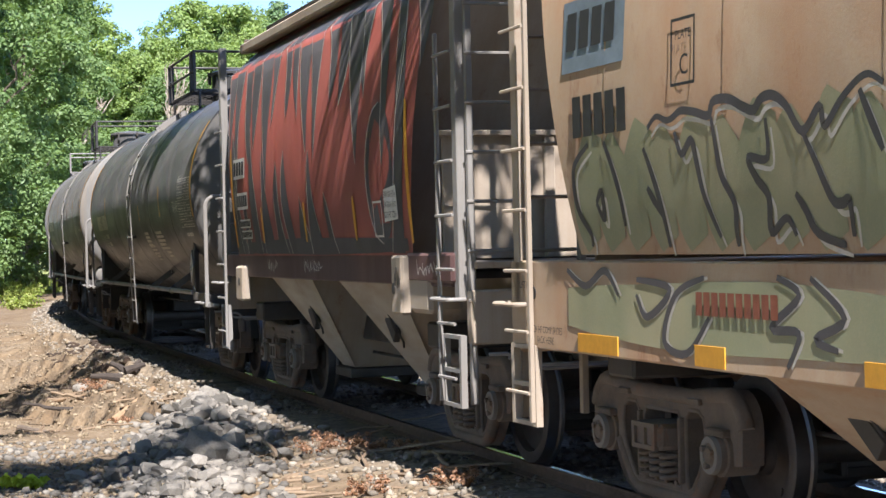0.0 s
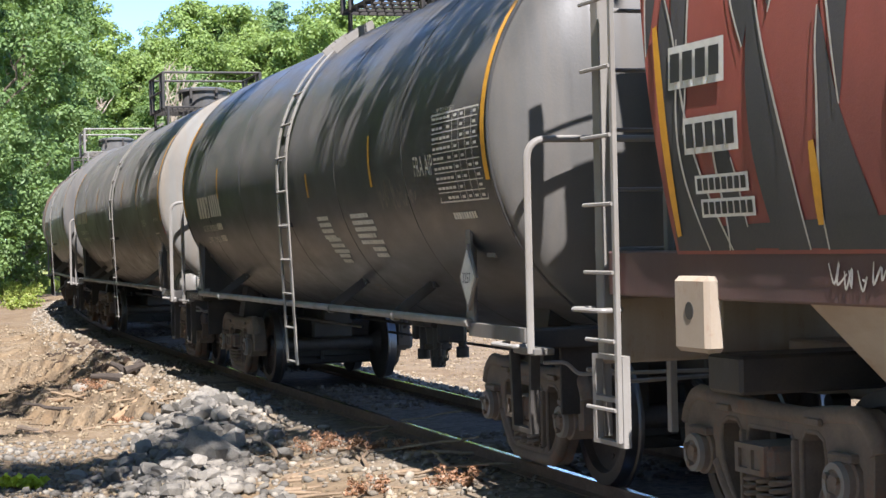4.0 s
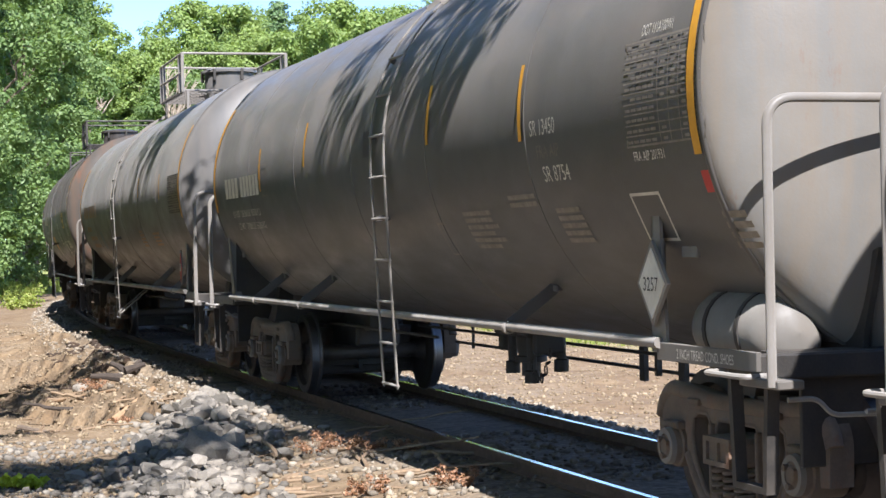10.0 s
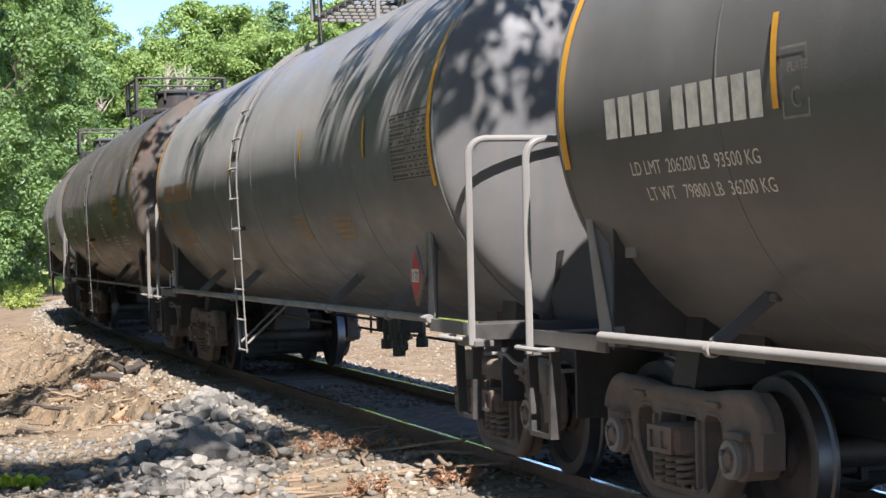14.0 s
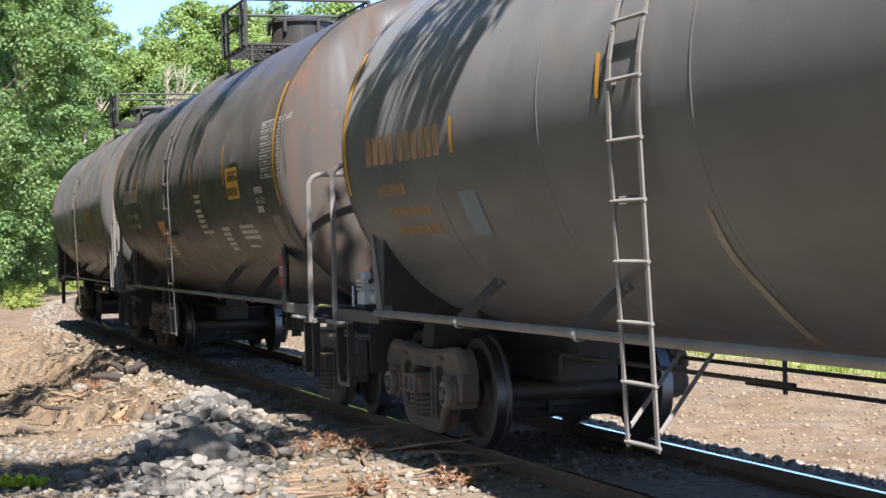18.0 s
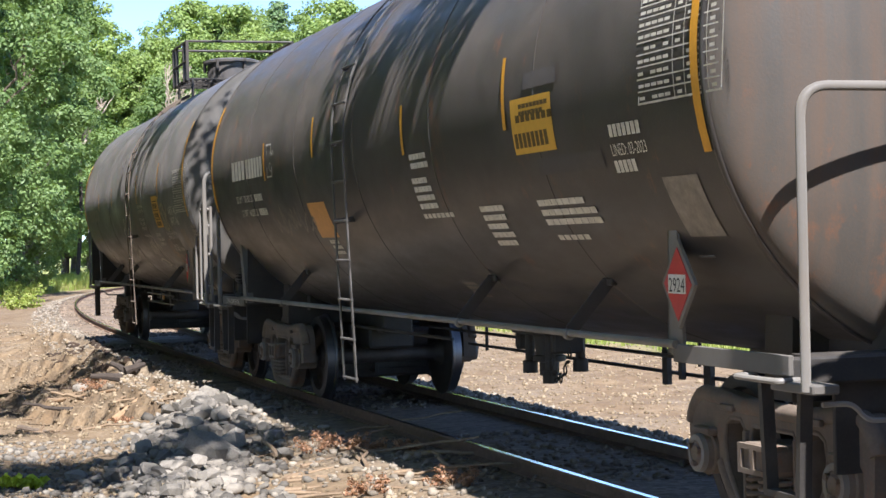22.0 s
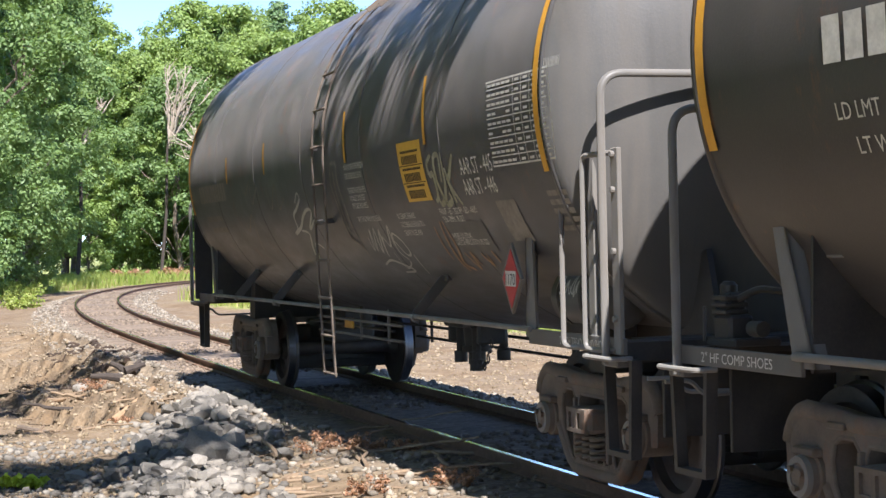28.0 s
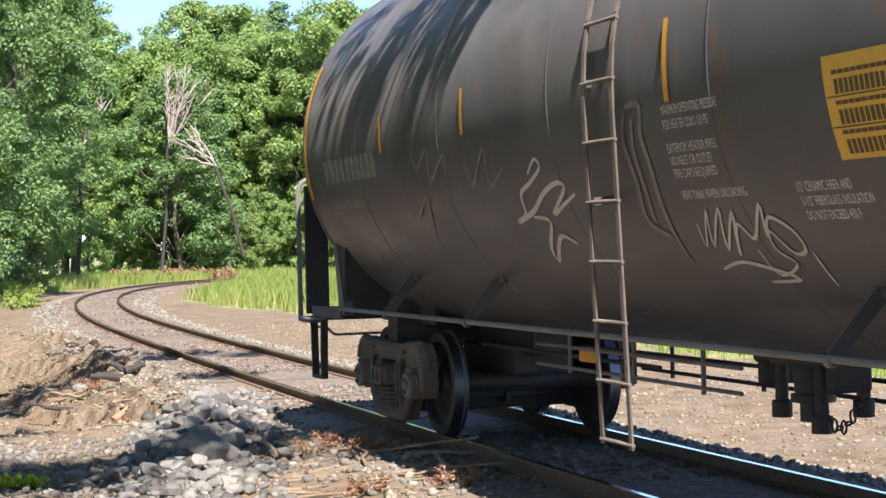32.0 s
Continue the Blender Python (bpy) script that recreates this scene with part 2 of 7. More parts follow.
# ---- mesh building ----
class Shape:
    """Points and faces of one mesh in the making."""

    def __init__(self):
        self.v, self.f, self.k = [], [], []
        self.slot = 0

    def add(self, pts, faces):
        o = len(self.v)
        self.v.extend(tuple(p) for p in pts)
        self.f.extend(tuple(i + o for i in fc) for fc in faces)
        self.k.extend([self.slot] * len(faces))
        return self

    def box(self, c, size, edge=0.006, turn=None):
        hx, hy, hz = (d / 2 for d in size)
        e = min(edge, hx * 0.45, hy * 0.45, hz * 0.45)
        idx, pts = {}, []
        for sx in (-1, 1):
            for sy in (-1, 1):
                for sz in (-1, 1):
                    for ax in range(3):
                        p = [sx * (hx - e), sy * (hy - e), sz * (hz - e)]
                        p[ax] = (sx, sy, sz)[ax] * (hx, hy, hz)[ax]
                        idx[sx, sy, sz, ax] = len(pts)
                        pts.append(Vector(p))
        fs = []
        for ax in range(3):
            u, w = (ax + 1) % 3, (ax + 2) % 3
            for s in (-1, 1):
                quad = []
                for a, b in ((-1, -1), (1, -1), (1, 1), (-1, 1)):
                    k = [0, 0, 0]
                    k[ax], k[u], k[w] = s, a, b
                    quad.append(idx[(*k, ax)])
                fs.append(quad if s > 0 else quad[::-1])
            for a in (-1, 1):
                for b in (-1, 1):
                    k0, k1 = [0, 0, 0], [0, 0, 0]
                    k0[ax], k1[ax] = -1, 1
                    k0[u] = k1[u] = a
                    k0[w] = k1[w] = b
                    q = [idx[(*k0, u)], idx[(*k1, u)], idx[(*k1, w)], idx[(*k0, w)]]
                    fs.append(q if a * b > 0 else q[::-1])
        for sx in (-1, 1):
            for sy in (-1, 1):
                for sz in (-1, 1):
                    t = [idx[sx, sy, sz, 0], idx[sx, sy, sz, 1], idx[sx, sy, sz, 2]]
                    fs.append(t if sx * sy * sz > 0 else t[::-1])
        if turn is not None:
            pts = [turn @ p for p in pts]
        c = Vector(c)
        return self.add([p + c for p in pts], fs)

    def tube(self, path, r, sides=10, closed=False, taper=None):
        path = [Vector(p) for p in path]
        n = len(path)
        pts, ref = [], None
        for i, p in enumerate(path):
            if closed:
                d = path[(i + 1) % n] - path[i - 1]
            else:
                d = path[min(i + 1, n - 1)] - path[max(i - 1, 0)]
            d.normalize()
            if ref is None:
                ref = Vector((0, 0, 1)) if abs(d.z) < 0.9 else Vector((1, 0, 0))
            ref = (ref - d * ref.dot(d)).normalized()
            b = d.cross(ref)
            rr = r if taper is None else r * (1 + (taper - 1) * i / max(1, n - 1))
            pts += [p + ref * (rr * math.cos(2 * math.pi * j / sides)) + b * (rr * math.sin(2 * math.pi * j / sides)) for j in range(sides)]
        fs = []
        for i in range(n if closed else n - 1):
            a, c = i * sides, ((i + 1) % n) * sides
            fs += [(a + j, a + (j + 1) % sides, c + (j + 1) % sides, c + j) for j in range(sides)]
        if not closed:
            fs += [tuple(range(sides))[::-1], tuple((n - 1) * sides + j for j in range(sides))]
        return self.add(pts, fs)

    def rod(self, a, b, r, sides=10):
        return self.tube([a, b], r, sides)

    def lathe(self, outline, sides, at=(0, 0, 0), axis="x", arc=None):
        """Turns (along, radius) pairs about an axis through at."""
        at = Vector(at)
        a0, a1 = arc if arc else (0, 2 * math.pi)
        full = arc is None
        cols = sides if full else sides + 1
        pts = []
        for l, r in outline:
            for j in range(cols):
                a = a0 + (a1 - a0) * j / sides
                u, w = r * math.cos(a), r * math.sin(a)
                pts.append(at + Vector({"x": (l, u, w), "y": (w, l, u), "z": (u, w, l)}[axis]))
        fs = []
        for i in range(len(outline) - 1):
            for j in range(sides):
                k = (j + 1) % cols
                fs.append((i * cols + j, (i + 1) * cols + j, (i + 1) * cols + k, i * cols + k)[::-1])
        return self.add(pts, fs)

    def plate(self, outline, holes, y0, y1):
        """A flat piece in the x-z plane with holes, from y0 to y1."""
        bm = bmesh.new()
        for loop in (outline, *holes):
            vs = [bm.verts.new((x, y0, z)) for x, z in loop]
            for i in range(len(vs)):
                bm.edges.new((vs[i], vs[(i + 1) % len(vs)]))
        bmesh.ops.triangle_fill(bm, use_beauty=True, edges=bm.edges[:], normal=(0, -1, 0))
        if holes:
            bad = []
            for fc in bm.faces:
                c = fc.calc_center_median()
                for h in holes:
                    if inside(c.x, c.z, h):
                        bad.append(fc)
                        break
            bmesh.ops.delete(bm, geom=bad, context="FACES_ONLY")
        ext = bmesh.ops.extrude_face_region(bm, geom=bm.faces[:])
        for e in ext["geom"]:
            if isinstance(e, bmesh.types.BMVert):
                e.co.y = y1
        bmesh.ops.recalc_face_normals(bm, faces=bm.faces[:])
        bm.verts.index_update()
        self.add([v.co for v in bm.verts], [[v.index for v in fc.verts] for fc in bm.faces])
        bm.free()
        return self

    def bar(self, a, b, wide, thick, up=(0, 0, 1)):
        """A straight flat bar from a to b."""
        a, b = Vector(a), Vector(b)
        d = b - a
        z = Vector(up)
        x = d.normalized()
        y = z.cross(x)
        if y.length < 1e-4:
            y = Vector((0, 1, 0))
        y.normalize()
        z = x.cross(y)
        return self.box((a + b) / 2, (d.length, wide, thick), 0.004, Matrix((x, y, z)).transposed())


def inside(x, y, loop):
    r = False
    for i in range(len(loop)):
        (x0, y0), (x1, y1) = loop[i - 1], loop[i]
        if (y0 > y) != (y1 > y) and x < (x1 - x0) * (y - y0) / (y1 - y0) + x0:
            r = not r
    return r


def mesh_of(name, sh, material, smooth=38.0):
    me = bpy.data.meshes.new(name)
    me.from_pydata(sh.v, [], sh.f)
    mats = material if isinstance(material, (list, tuple)) else [material]
    for m in mats:
        me.materials.append(m)
    if len(mats) > 1:
        me.polygons.foreach_set("material_index", sh.k)
    me.polygons.foreach_set("use_smooth", [True] * len(me.polygons))
    me.set_sharp_from_angle(angle=radians(smooth))
    return me


def part(name, sh, material, parent, label="", at=None, smooth=38.0):
    """One mesh object under a thing or a part; sh may be a ready mesh."""
    me = sh if isinstance(sh, bpy.types.Mesh) else mesh_of(name, sh, material, smooth)
    ob = new(name, me)
    ob.parent = parent
    if at is not None:
        ob.matrix_basis = at
    if label:
        ob["label"] = label
    return ob


def thing(name, label, category, group="", at=None):
    ob = new(name)
    ob.empty_display_size = 0.3
    if at is not None:
        ob.matrix_basis = at
    return tagged(ob, label, category, group)


def bend_path(pts, r=0.12, steps=5):
    """Rounds the corners of a path."""
    pts = [Vector(p) for p in pts]
    out = [pts[0]]
    for a, b, c in zip(pts, pts[1:], pts[2:]):
        d0, d1 = (a - b), (c - b)
        k = min(r, d0.length * 0.48, d1.length * 0.48)
        p0, p1 = b + d0.normalized() * k, b + d1.normalized() * k
        for i in range(steps + 1):
            t = i / steps
            out.append((p0 * (1 - t) + b * t) * (1 - t) + (b * (1 - t) + p1 * t) * t)
    out.append(pts[-1])
    return out


def letters(text, size, width=None):
    """Outline letters as flat points and faces, from the left at the base line."""
    cu = bpy.data.curves.new("letters", "FONT")
    cu.body, cu.size, cu.resolution_u = text, size * 1.38, 3
    tmp = bpy.data.objects.new("letters", cu)
    me = bpy.data.meshes.new_from_object(tmp)
    v = [tuple(p.co)[:2] for p in me.vertices]
    f = [tuple(p.vertices) for p in me.polygons]
    bpy.data.objects.remove(tmp)
    bpy.data.meshes.remove(me)
    bpy.data.curves.remove(cu)
    if width and v:
        x0, x1 = min(p[0] for p in v), max(p[0] for p in v)
        v = [((p[0] - x0) * width / (x1 - x0), p[1]) for p in v]
    return v, f


def bar_marks(count, high, wide, gap=0.25, rows=1, line=1.6, seed=1, ragged=0.15):
    """Rows of plain bars that stand for writing: points and faces."""
    rnd = random.Random(seed)
    v, f = [], []
    for r in range(rows):
        n = count if rows == 1 else max(2, int(count * (1 - ragged * rnd.random())))
        x = 0.0
        for i in range(n):
            w = wide * (0.8 + 0.4 * rnd.random()) if rows > 1 else wide
            y = -r * high * line
            o = len(v)
            v += [(x, y), (x + w, y), (x + w, y + high), (x, y + high)]
            f.append((o, o + 1, o + 2, o + 3))
            x += w * (1 + gap)
    return v, f


def stroke_marks(paths, wide):
    """Brush strokes along flat paths: points and faces."""
    v, f = [], []
    for path in paths:
        p = [Vector((x, y)) for x, y in path]
        q = [p[0]]
        for i in range(len(p) - 1):
            p0, p1, p2, p3 = p[max(i - 1, 0)], p[i], p[i + 1], p[min(i + 2, len(p) - 1)]
            for k in range(1, 6):
                t = k / 5
                q.append(0.5 * ((2 * p1) + (p2 - p0) * t + (2 * p0 - 5 * p1 + 4 * p2 - p3) * t * t + (3 * p1 - p0 - 3 * p2 + p3) * t ** 3))
        o = len(v)
        for i, c in enumerate(q):
            d = q[min(i + 1, len(q) - 1)] - q[max(i - 1, 0)]
            d = d.normalized() if d.length > 1e-6 else Vector((1, 0))
            w = wide * (0.55 + 0.45 * math.sin(math.pi * (i + 0.6) / (len(q) + 0.2)))
            nrm = Vector((-d.y, d.x)) * w / 2
            v += [tuple(c + nrm), tuple(c - nrm)]
        f += [(o + 2 * i, o + 2 * i + 1, o + 2 * i + 3, o + 2 * i + 2) for i in range(len(q) - 1)]
    return v, f


def scrawl(seed, wide, high, count=7):
    """Looping spray strokes inside a box."""
    rnd = random.Random(seed)
    out = []
    for i in range(count):
        x = wide * (i + 0.2) / count
        w = wide / count
        out.append([(x + w * rnd.uniform(-0.2, 0.3), high * rnd.uniform(0.6, 1.0)), (x + w * rnd.uniform(0.1, 0.6), high * rnd.uniform(0.0, 0.25)),
                    (x + w * rnd.uniform(0.5, 1.0), high * rnd.uniform(0.4, 0.95)), (x + w * rnd.uniform(0.7, 1.3), high * rnd.uniform(0.05, 0.4)),
                    (x + w * rnd.uniform(0.2, 1.5), high * rnd.uniform(0.3, 0.7))])
    return out


# ---- railway trucks, shared by all cars ----
WHEEL_R, AXLE = 0.483, 0.815
TRUCK_MESH = {}


def arc_pts(cx, cz, r, a0, a1, n=6):
    return [(cx + r * math.cos(radians(a0 + (a1 - a0) * i / n)), cz + r * math.sin(radians(a0 + (a1 - a0) * i / n))) for i in range(n + 1)]


def build_truck_meshes():
    half = [(0.0, 0.80), (0.42, 0.80), (0.70, 0.83)] + arc_pts(0.93, 0.60, 0.25, 78, 0) + [(1.17, 0.41), (1.06, 0.40), (1.05, 0.53), (0.99, 0.60), (0.79, 0.60), (0.74, 0.53), (0.735, 0.38), (0.66, 0.28), (0.52, 0.13), (0.42, 0.085), (0.0, 0.08)]
    outline = half[:-1] + [(-x, z) for x, z in half[::-1]][:-1]
    window = [(-0.27, 0.20), (0.27, 0.20), (0.285, 0.26), (0.285, 0.61), (0.25, 0.66), (-0.25, 0.66), (-0.285, 0.61), (-0.285, 0.26)]
    eye = [(0.40, 0.20), (0.455, 0.21), (0.545, 0.30), (0.63, 0.43), (0.655, 0.55), (0.63, 0.65), (0.56, 0.685), (0.43, 0.685), (0.375, 0.63), (0.37, 0.30)]
    holes = [window, eye, [(-x, z) for x, z in eye]]
    sh = Shape().plate(outline, holes, -0.06, 0.085)
    for loop in holes:
        c = Vector((sum(p[0] for p in loop) / len(loop), sum(p[1] for p in loop) / len(loop)))
        sh.tube([(x + (x - c.x) * 0.04, -0.052, z + (z - c.y) * 0.04) for x, z in loop], 0.016, 8, True)
    # the deep top chord and the curved bottom member stand out from the web
    for q in (1, -1):
        sh.tube([(q * x, -0.03, z - 0.03) for x, z in half[:9]], 0.052, 10)
        sh.tube([(q * x, -0.03, z + 0.04) for x, z in half[-5:]], 0.05, 10)
    for s in (-1, 1):
        sh.box((s * 0.889, -0.02, 0.592), (0.25, 0.20, 0.05), 0.015)
        sh.box((s * 0.325, -0.07, 0.43), (0.035, 0.05, 0.42), 0.01)
        sh.box((s * 0.56, -0.085, 0.755), (0.18, 0.03, 0.04), 0.008)
    sh.v = [(x * AXLE / 0.889, y, z) for x, y, z in sh.v]
    TRUCK_MESH["side_frame"] = mesh_of("side_frame", sh, M_TRUCK)
    # bearing with its ribbed end cap
    sh = Shape().lathe([(-0.20, 0.0), (-0.20, 0.045), (-0.185, 0.06), (-0.18, 0.105), (-0.165, 0.115), (-0.12, 0.115), (-0.115, 0.135), (0.10, 0.135), (0.10, 0.0)], 24, axis="y")
    for i in range(3):
        a = 2 * math.pi * i / 3 + 0.4
        sh.lathe([(-0.215, 0.0), (-0.215, 0.02), (-0.17, 0.02)], 6, (0.062 * math.cos(a), 0, 0.062 * math.sin(a)), "y")
    TRUCK_MESH["bearing"] = mesh_of("bearing", sh, M_TRUCK)
    TRUCK_MESH["bearing_ring"] = mesh_of("bearing_ring", Shape().lathe([(-0.172, 0.075), (-0.192, 0.078), (-0.192, 0.112), (-0.160, 0.119)], 24, axis="y"), M_DULL)
    # one coil
    turns, n = 4.5, 72
    sh = Shape().tube([(0.062 * math.cos(2 * math.pi * turns * i / n), 0.062 * math.sin(2 * math.pi * turns * i / n), 0.215 + 0.195 * i / n) for i in range(n + 1)], 0.016, 6)
    TRUCK_MESH["spring"] = mesh_of("spring", sh, M_TRUCK)
    # bolster with its two ends
    sh = Shape()
    sh.box((0, 0, 0.60), (0.36, 1.6, 0.26), 0.03).box((0, 0, 0.76), (0.42, 0.42, 0.08), 0.02)
    for s in (-1, 1):
        sh.box((0, s * 1.0, 0.505), (0.40, 0.36, 0.17), 0.03)
        sh.plate([(-0.17, 0.42), (0.17, 0.42), (0.17, 0.59), (-0.17, 0.59)], [[(-0.13, 0.45), (-0.02, 0.45), (-0.02, 0.56), (-0.13, 0.56)], [(0.02, 0.45), (0.13, 0.45), (0.13, 0.56), (0.02, 0.56)]], s * 1.17, s * 1.20)
    TRUCK_MESH["bolster"] = mesh_of("bolster", sh, M_TRUCK)
    # brake beam and shoes
    sh = Shape()
    for s in (-1, 1):
        sh.box((s * 0.36, 0, 0.37), (0.09, 1.36, 0.22), 0.01)
        sh.bar((s * 0.34, 0, 0.22), (s * 0.34, 0.0, 0.66), 0.05, 0.22, (1, 0, 0))
        for y in (-0.74, 0.74):
            sh.box((s * 0.41, y, 0.40), (0.06, 0.09, 0.30), 0.02)
        sh.rod((s * 0.36, -0.5, 0.34), (-s * 0.36, -0.4, 0.50), 0.02, 6)
    sh.box((0, 0, 0.42), (0.34, 1.62, 0.56), 0.03)
    sh.box((0, 0, 0.36), (0.62, 0.10, 0.16), 0.02).box((0, 0, 0.36), (0.30, 1.5, 0.26), 0.03)
    TRUCK_MESH["brake_rigging"] = mesh_of("brake_rigging", sh, M_IRON)
    # wheels and axle: dished plate, tread, flange
    sh = Shape()
    for s in (-1, 1):
        prof = [(0.82, 0.0), (0.82, 0.115), (0.80, 0.135), (0.765, 0.14), (0.745, 0.20), (0.735, 0.30), (0.765, 0.375), (0.825, 0.39), (0.828, WHEEL_R - 0.016), (0.822, WHEEL_R - 0.006)]
        sh.slot = 0
        sh.lathe([(s * a, r) for a, r in (prof if s > 0 else prof)][::(1 if s < 0 else -1)], 48, axis="y")
        sh.slot = 1
        tr = [(0.822, WHEEL_R - 0.006), (0.735, WHEEL_R), (0.725, WHEEL_R + 0.022), (0.705, WHEEL_R + 0.026)]
        sh.lathe([(s * a, r) for a, r in tr][::(1 if s < 0 else -1)], 48, axis="y")
        sh.slot = 0
        bk = [(0.705, WHEEL_R + 0.026), (0.692, WHEEL_R + 0.01), (0.69, 0.39), (0.71, 0.36), (0.70, 0.16), (0.66, 0.13), (0.60, 0.10)]
        sh.lathe([(s * a, r) for a, r in bk][::(1 if s < 0 else -1)], 48, axis="y")
    sh.lathe([(-1.05, 0.0), (-1.05, 0.075), (-0.66, 0.095), (0.66, 0.095), (1.05, 0.075), (1.05, 0.0)][::-1], 20, axis="y")
    for i in range(3):
        a = 2 * math.pi * i / 3
        for s in (-1, 1):
            sh.box((0.27 * math.cos(a), s * 0.742, 0.27 * math.sin(a)), (0.05, 0.012, 0.02), 0.003)
    TRUCK_MESH["wheelset"] = mesh_of("wheelset", sh, [M_WHEEL, M_TREAD])
    sh = Shape().lathe([(-0.06, 0.0), (-0.06, 0.05), (0.06, 0.05), (0.06, 0.0)], 14, axis="y")
    TRUCK_MESH["roller"] = mesh_of("roller", sh, M_IRON)


build_truck_meshes()
TURNING = []


def add_truck(car, x):
    bol = part("bolster", TRUCK_MESH["bolster"], None, car, "rust-brown cast truck bolster", pose(x, 0, 0.026))
    for s in (-1, 1):
        part("side_frame", TRUCK_MESH["side_frame"], None, bol, "", pose(0, s * 1.0, 0, 0, 0, 0 if s < 0 else 180))
        for e in (-1, 1):
            part("bearing", TRUCK_MESH["bearing"], None, bol, "", pose(e * AXLE, s * 0.96, WHEEL_R - 0.026, 0, 0, 0 if s < 0 else 180))
            part("bearing_ring", TRUCK_MESH["bearing_ring"], None, bol, "worn grey bearing ring", pose(e * AXLE, s * 0.96, WHEEL_R - 0.026, 0, 0, 0 if s < 0 else 180))
        for i in (-1, 0, 1):
            for j in (-1, 1):
                part("spring", TRUCK_MESH["spring"], None, bol, "", pose(i * 0.145, s * 1.0 + j * 0.075, 0))
        part("roller", TRUCK_MESH["roller"], None, bol, "", pose(0, s * 0.62, 0.80))
    part("brake_rigging", TRUCK_MESH["brake_rigging"], None, bol)
    for e in (-1, 1):
        w = part("wheelset", TRUCK_MESH["wheelset"], None, car, "worn brown steel wheels with bright treads", pose(x + e * AXLE, 0, WHEEL_R))
        TURNING.append((w, x + e * AXLE))


def add_coupler(car, x, d, z=0.87):
    sh = Shape()
    sh.box((x - d * 0.25, 0, z), (0.55, 0.14, 0.16), 0.02).box((x + d * 0.10, 0.03, z), (0.26, 0.30, 0.28), 0.04)
    sh.box((x + d * 0.24, -0.12, z), (0.16, 0.09, 0.27), 0.03).box((x + d * 0.18, 0.16, z), (0.14, 0.07, 0.24), 0.03)
    cp = part("coupler", sh, M_TRUCK, car, "rusty cast knuckle coupler")
    part("air_hose", Shape().tube(bend_path([(x - d * 0.1, -0.30, 0.78), (x + d * 0.1, -0.30, 0.70), (x + d * 0.16, -0.26, 0.42), (x + d * 0.34, -0.10, 0.36)], 0.1), 0.028, 8), M_RUBBER, cp)
    part("uncoupling_lever", Shape().tube(bend_path([(x - d * 0.12, -1.45, 0.95), (x - d * 0.12, -1.28, 0.95), (x - d * 0.12, -1.20, 0.86), (x + d * 0.05, -0.2, 0.86), (x + d * 0.08, -0.05, 0.98)], 0.05), 0.014, 6), M_SILVER, cp)


# ---- tank cars ----
TANK_R, TANK_Z = 1.50, 2.52


def on_tank(sh, marks, a, w, R, zc, lift=0.006):
    v, f = marks
    if w == 0.0:
        sh.add([(a + x, -math.sqrt((R + lift) ** 2 - (y - zc) ** 2), y) for x, y in v], f)
        return sh
    p0 = math.asin(max(-1, min(1, (w - zc) / R)))
    sh.add([(a + x, -(R + lift) * math.cos(p0 + y / R), zc + (R + lift) * math.sin(p0 + y / R)) for x, y in v], f)
    return sh


def patch(sh, a0, a1, w0, w1, R, zc, lift=0.006, n=6, slant=0.0):
    """A sheet laid on the tank between two heights."""
    p0, p1 = (math.asin(max(-1, min(1, (w - zc) / R))) for w in (w0, w1))
    pts, fs = [], []
    for i in range(n + 1):
        p = p0 + (p1 - p0) * i / n
        for a in (a0, a1):
            pts.append((a + slant * i / n, -(R + lift) * math.cos(p), zc + (R + lift) * math.sin(p)))
    for i in range(n):
        fs.append((2 * i, 2 * i + 1, 2 * i + 3, 2 * i + 2))
    return sh.add(pts, fs)


def frame_marks(w, h, t):
    v, f = [], []
    for x0, y0, x1, y1 in ((0, 0, w, t), (0, h - t, w, h), (0, t, t, h - t), (w - t, t, w, h - t)):
        o = len(v)
        v += [(x0, y0), (x1, y0), (x1, y1), (x0, y1)]
        f.append((o, o + 1, o + 2, o + 3))
    return v, f


def table_marks(w, h, rows, cols, seed):
    """A stencilled test table: ruled lines and short bars."""
    rnd = random.Random(seed)
    v, f = frame_marks(w, h, 0.012)

    def q(x0, y0, x1, y1):
        o = len(v)
        v.extend([(x0, y0), (x1, y0), (x1, y1), (x0, y1)])
        f.append((o, o + 1, o + 2, o + 3))
    lh = h / rows
    for r in range(1, rows):
        q(0.012, r * lh, w - 0.012, r * lh + 0.008)
    for r in range(rows):
        n = 5
        for k in range(n):
            x0 = 0.03 + k * 0.40 * w / n
            if rnd.random() < 0.9:
                q(x0, r * lh + lh * 0.36, x0 + 0.33 * w / n, r * lh + lh * 0.64)
        for c in range(cols):
            x0 = w * (0.46 + 0.53 * c / cols)
            q(x0, r * lh, x0 + 0.008, (r + 1) * lh)
            if rnd.random() < 0.85:
                q(x0 + 0.04, r * lh + lh * 0.36, x0 + 0.53 * w / cols - 0.04, r * lh + lh * 0.64)
    return v, f


def diamond(size):
    return [(-size, 0), (0, -size), (size, 0), (0, size)]


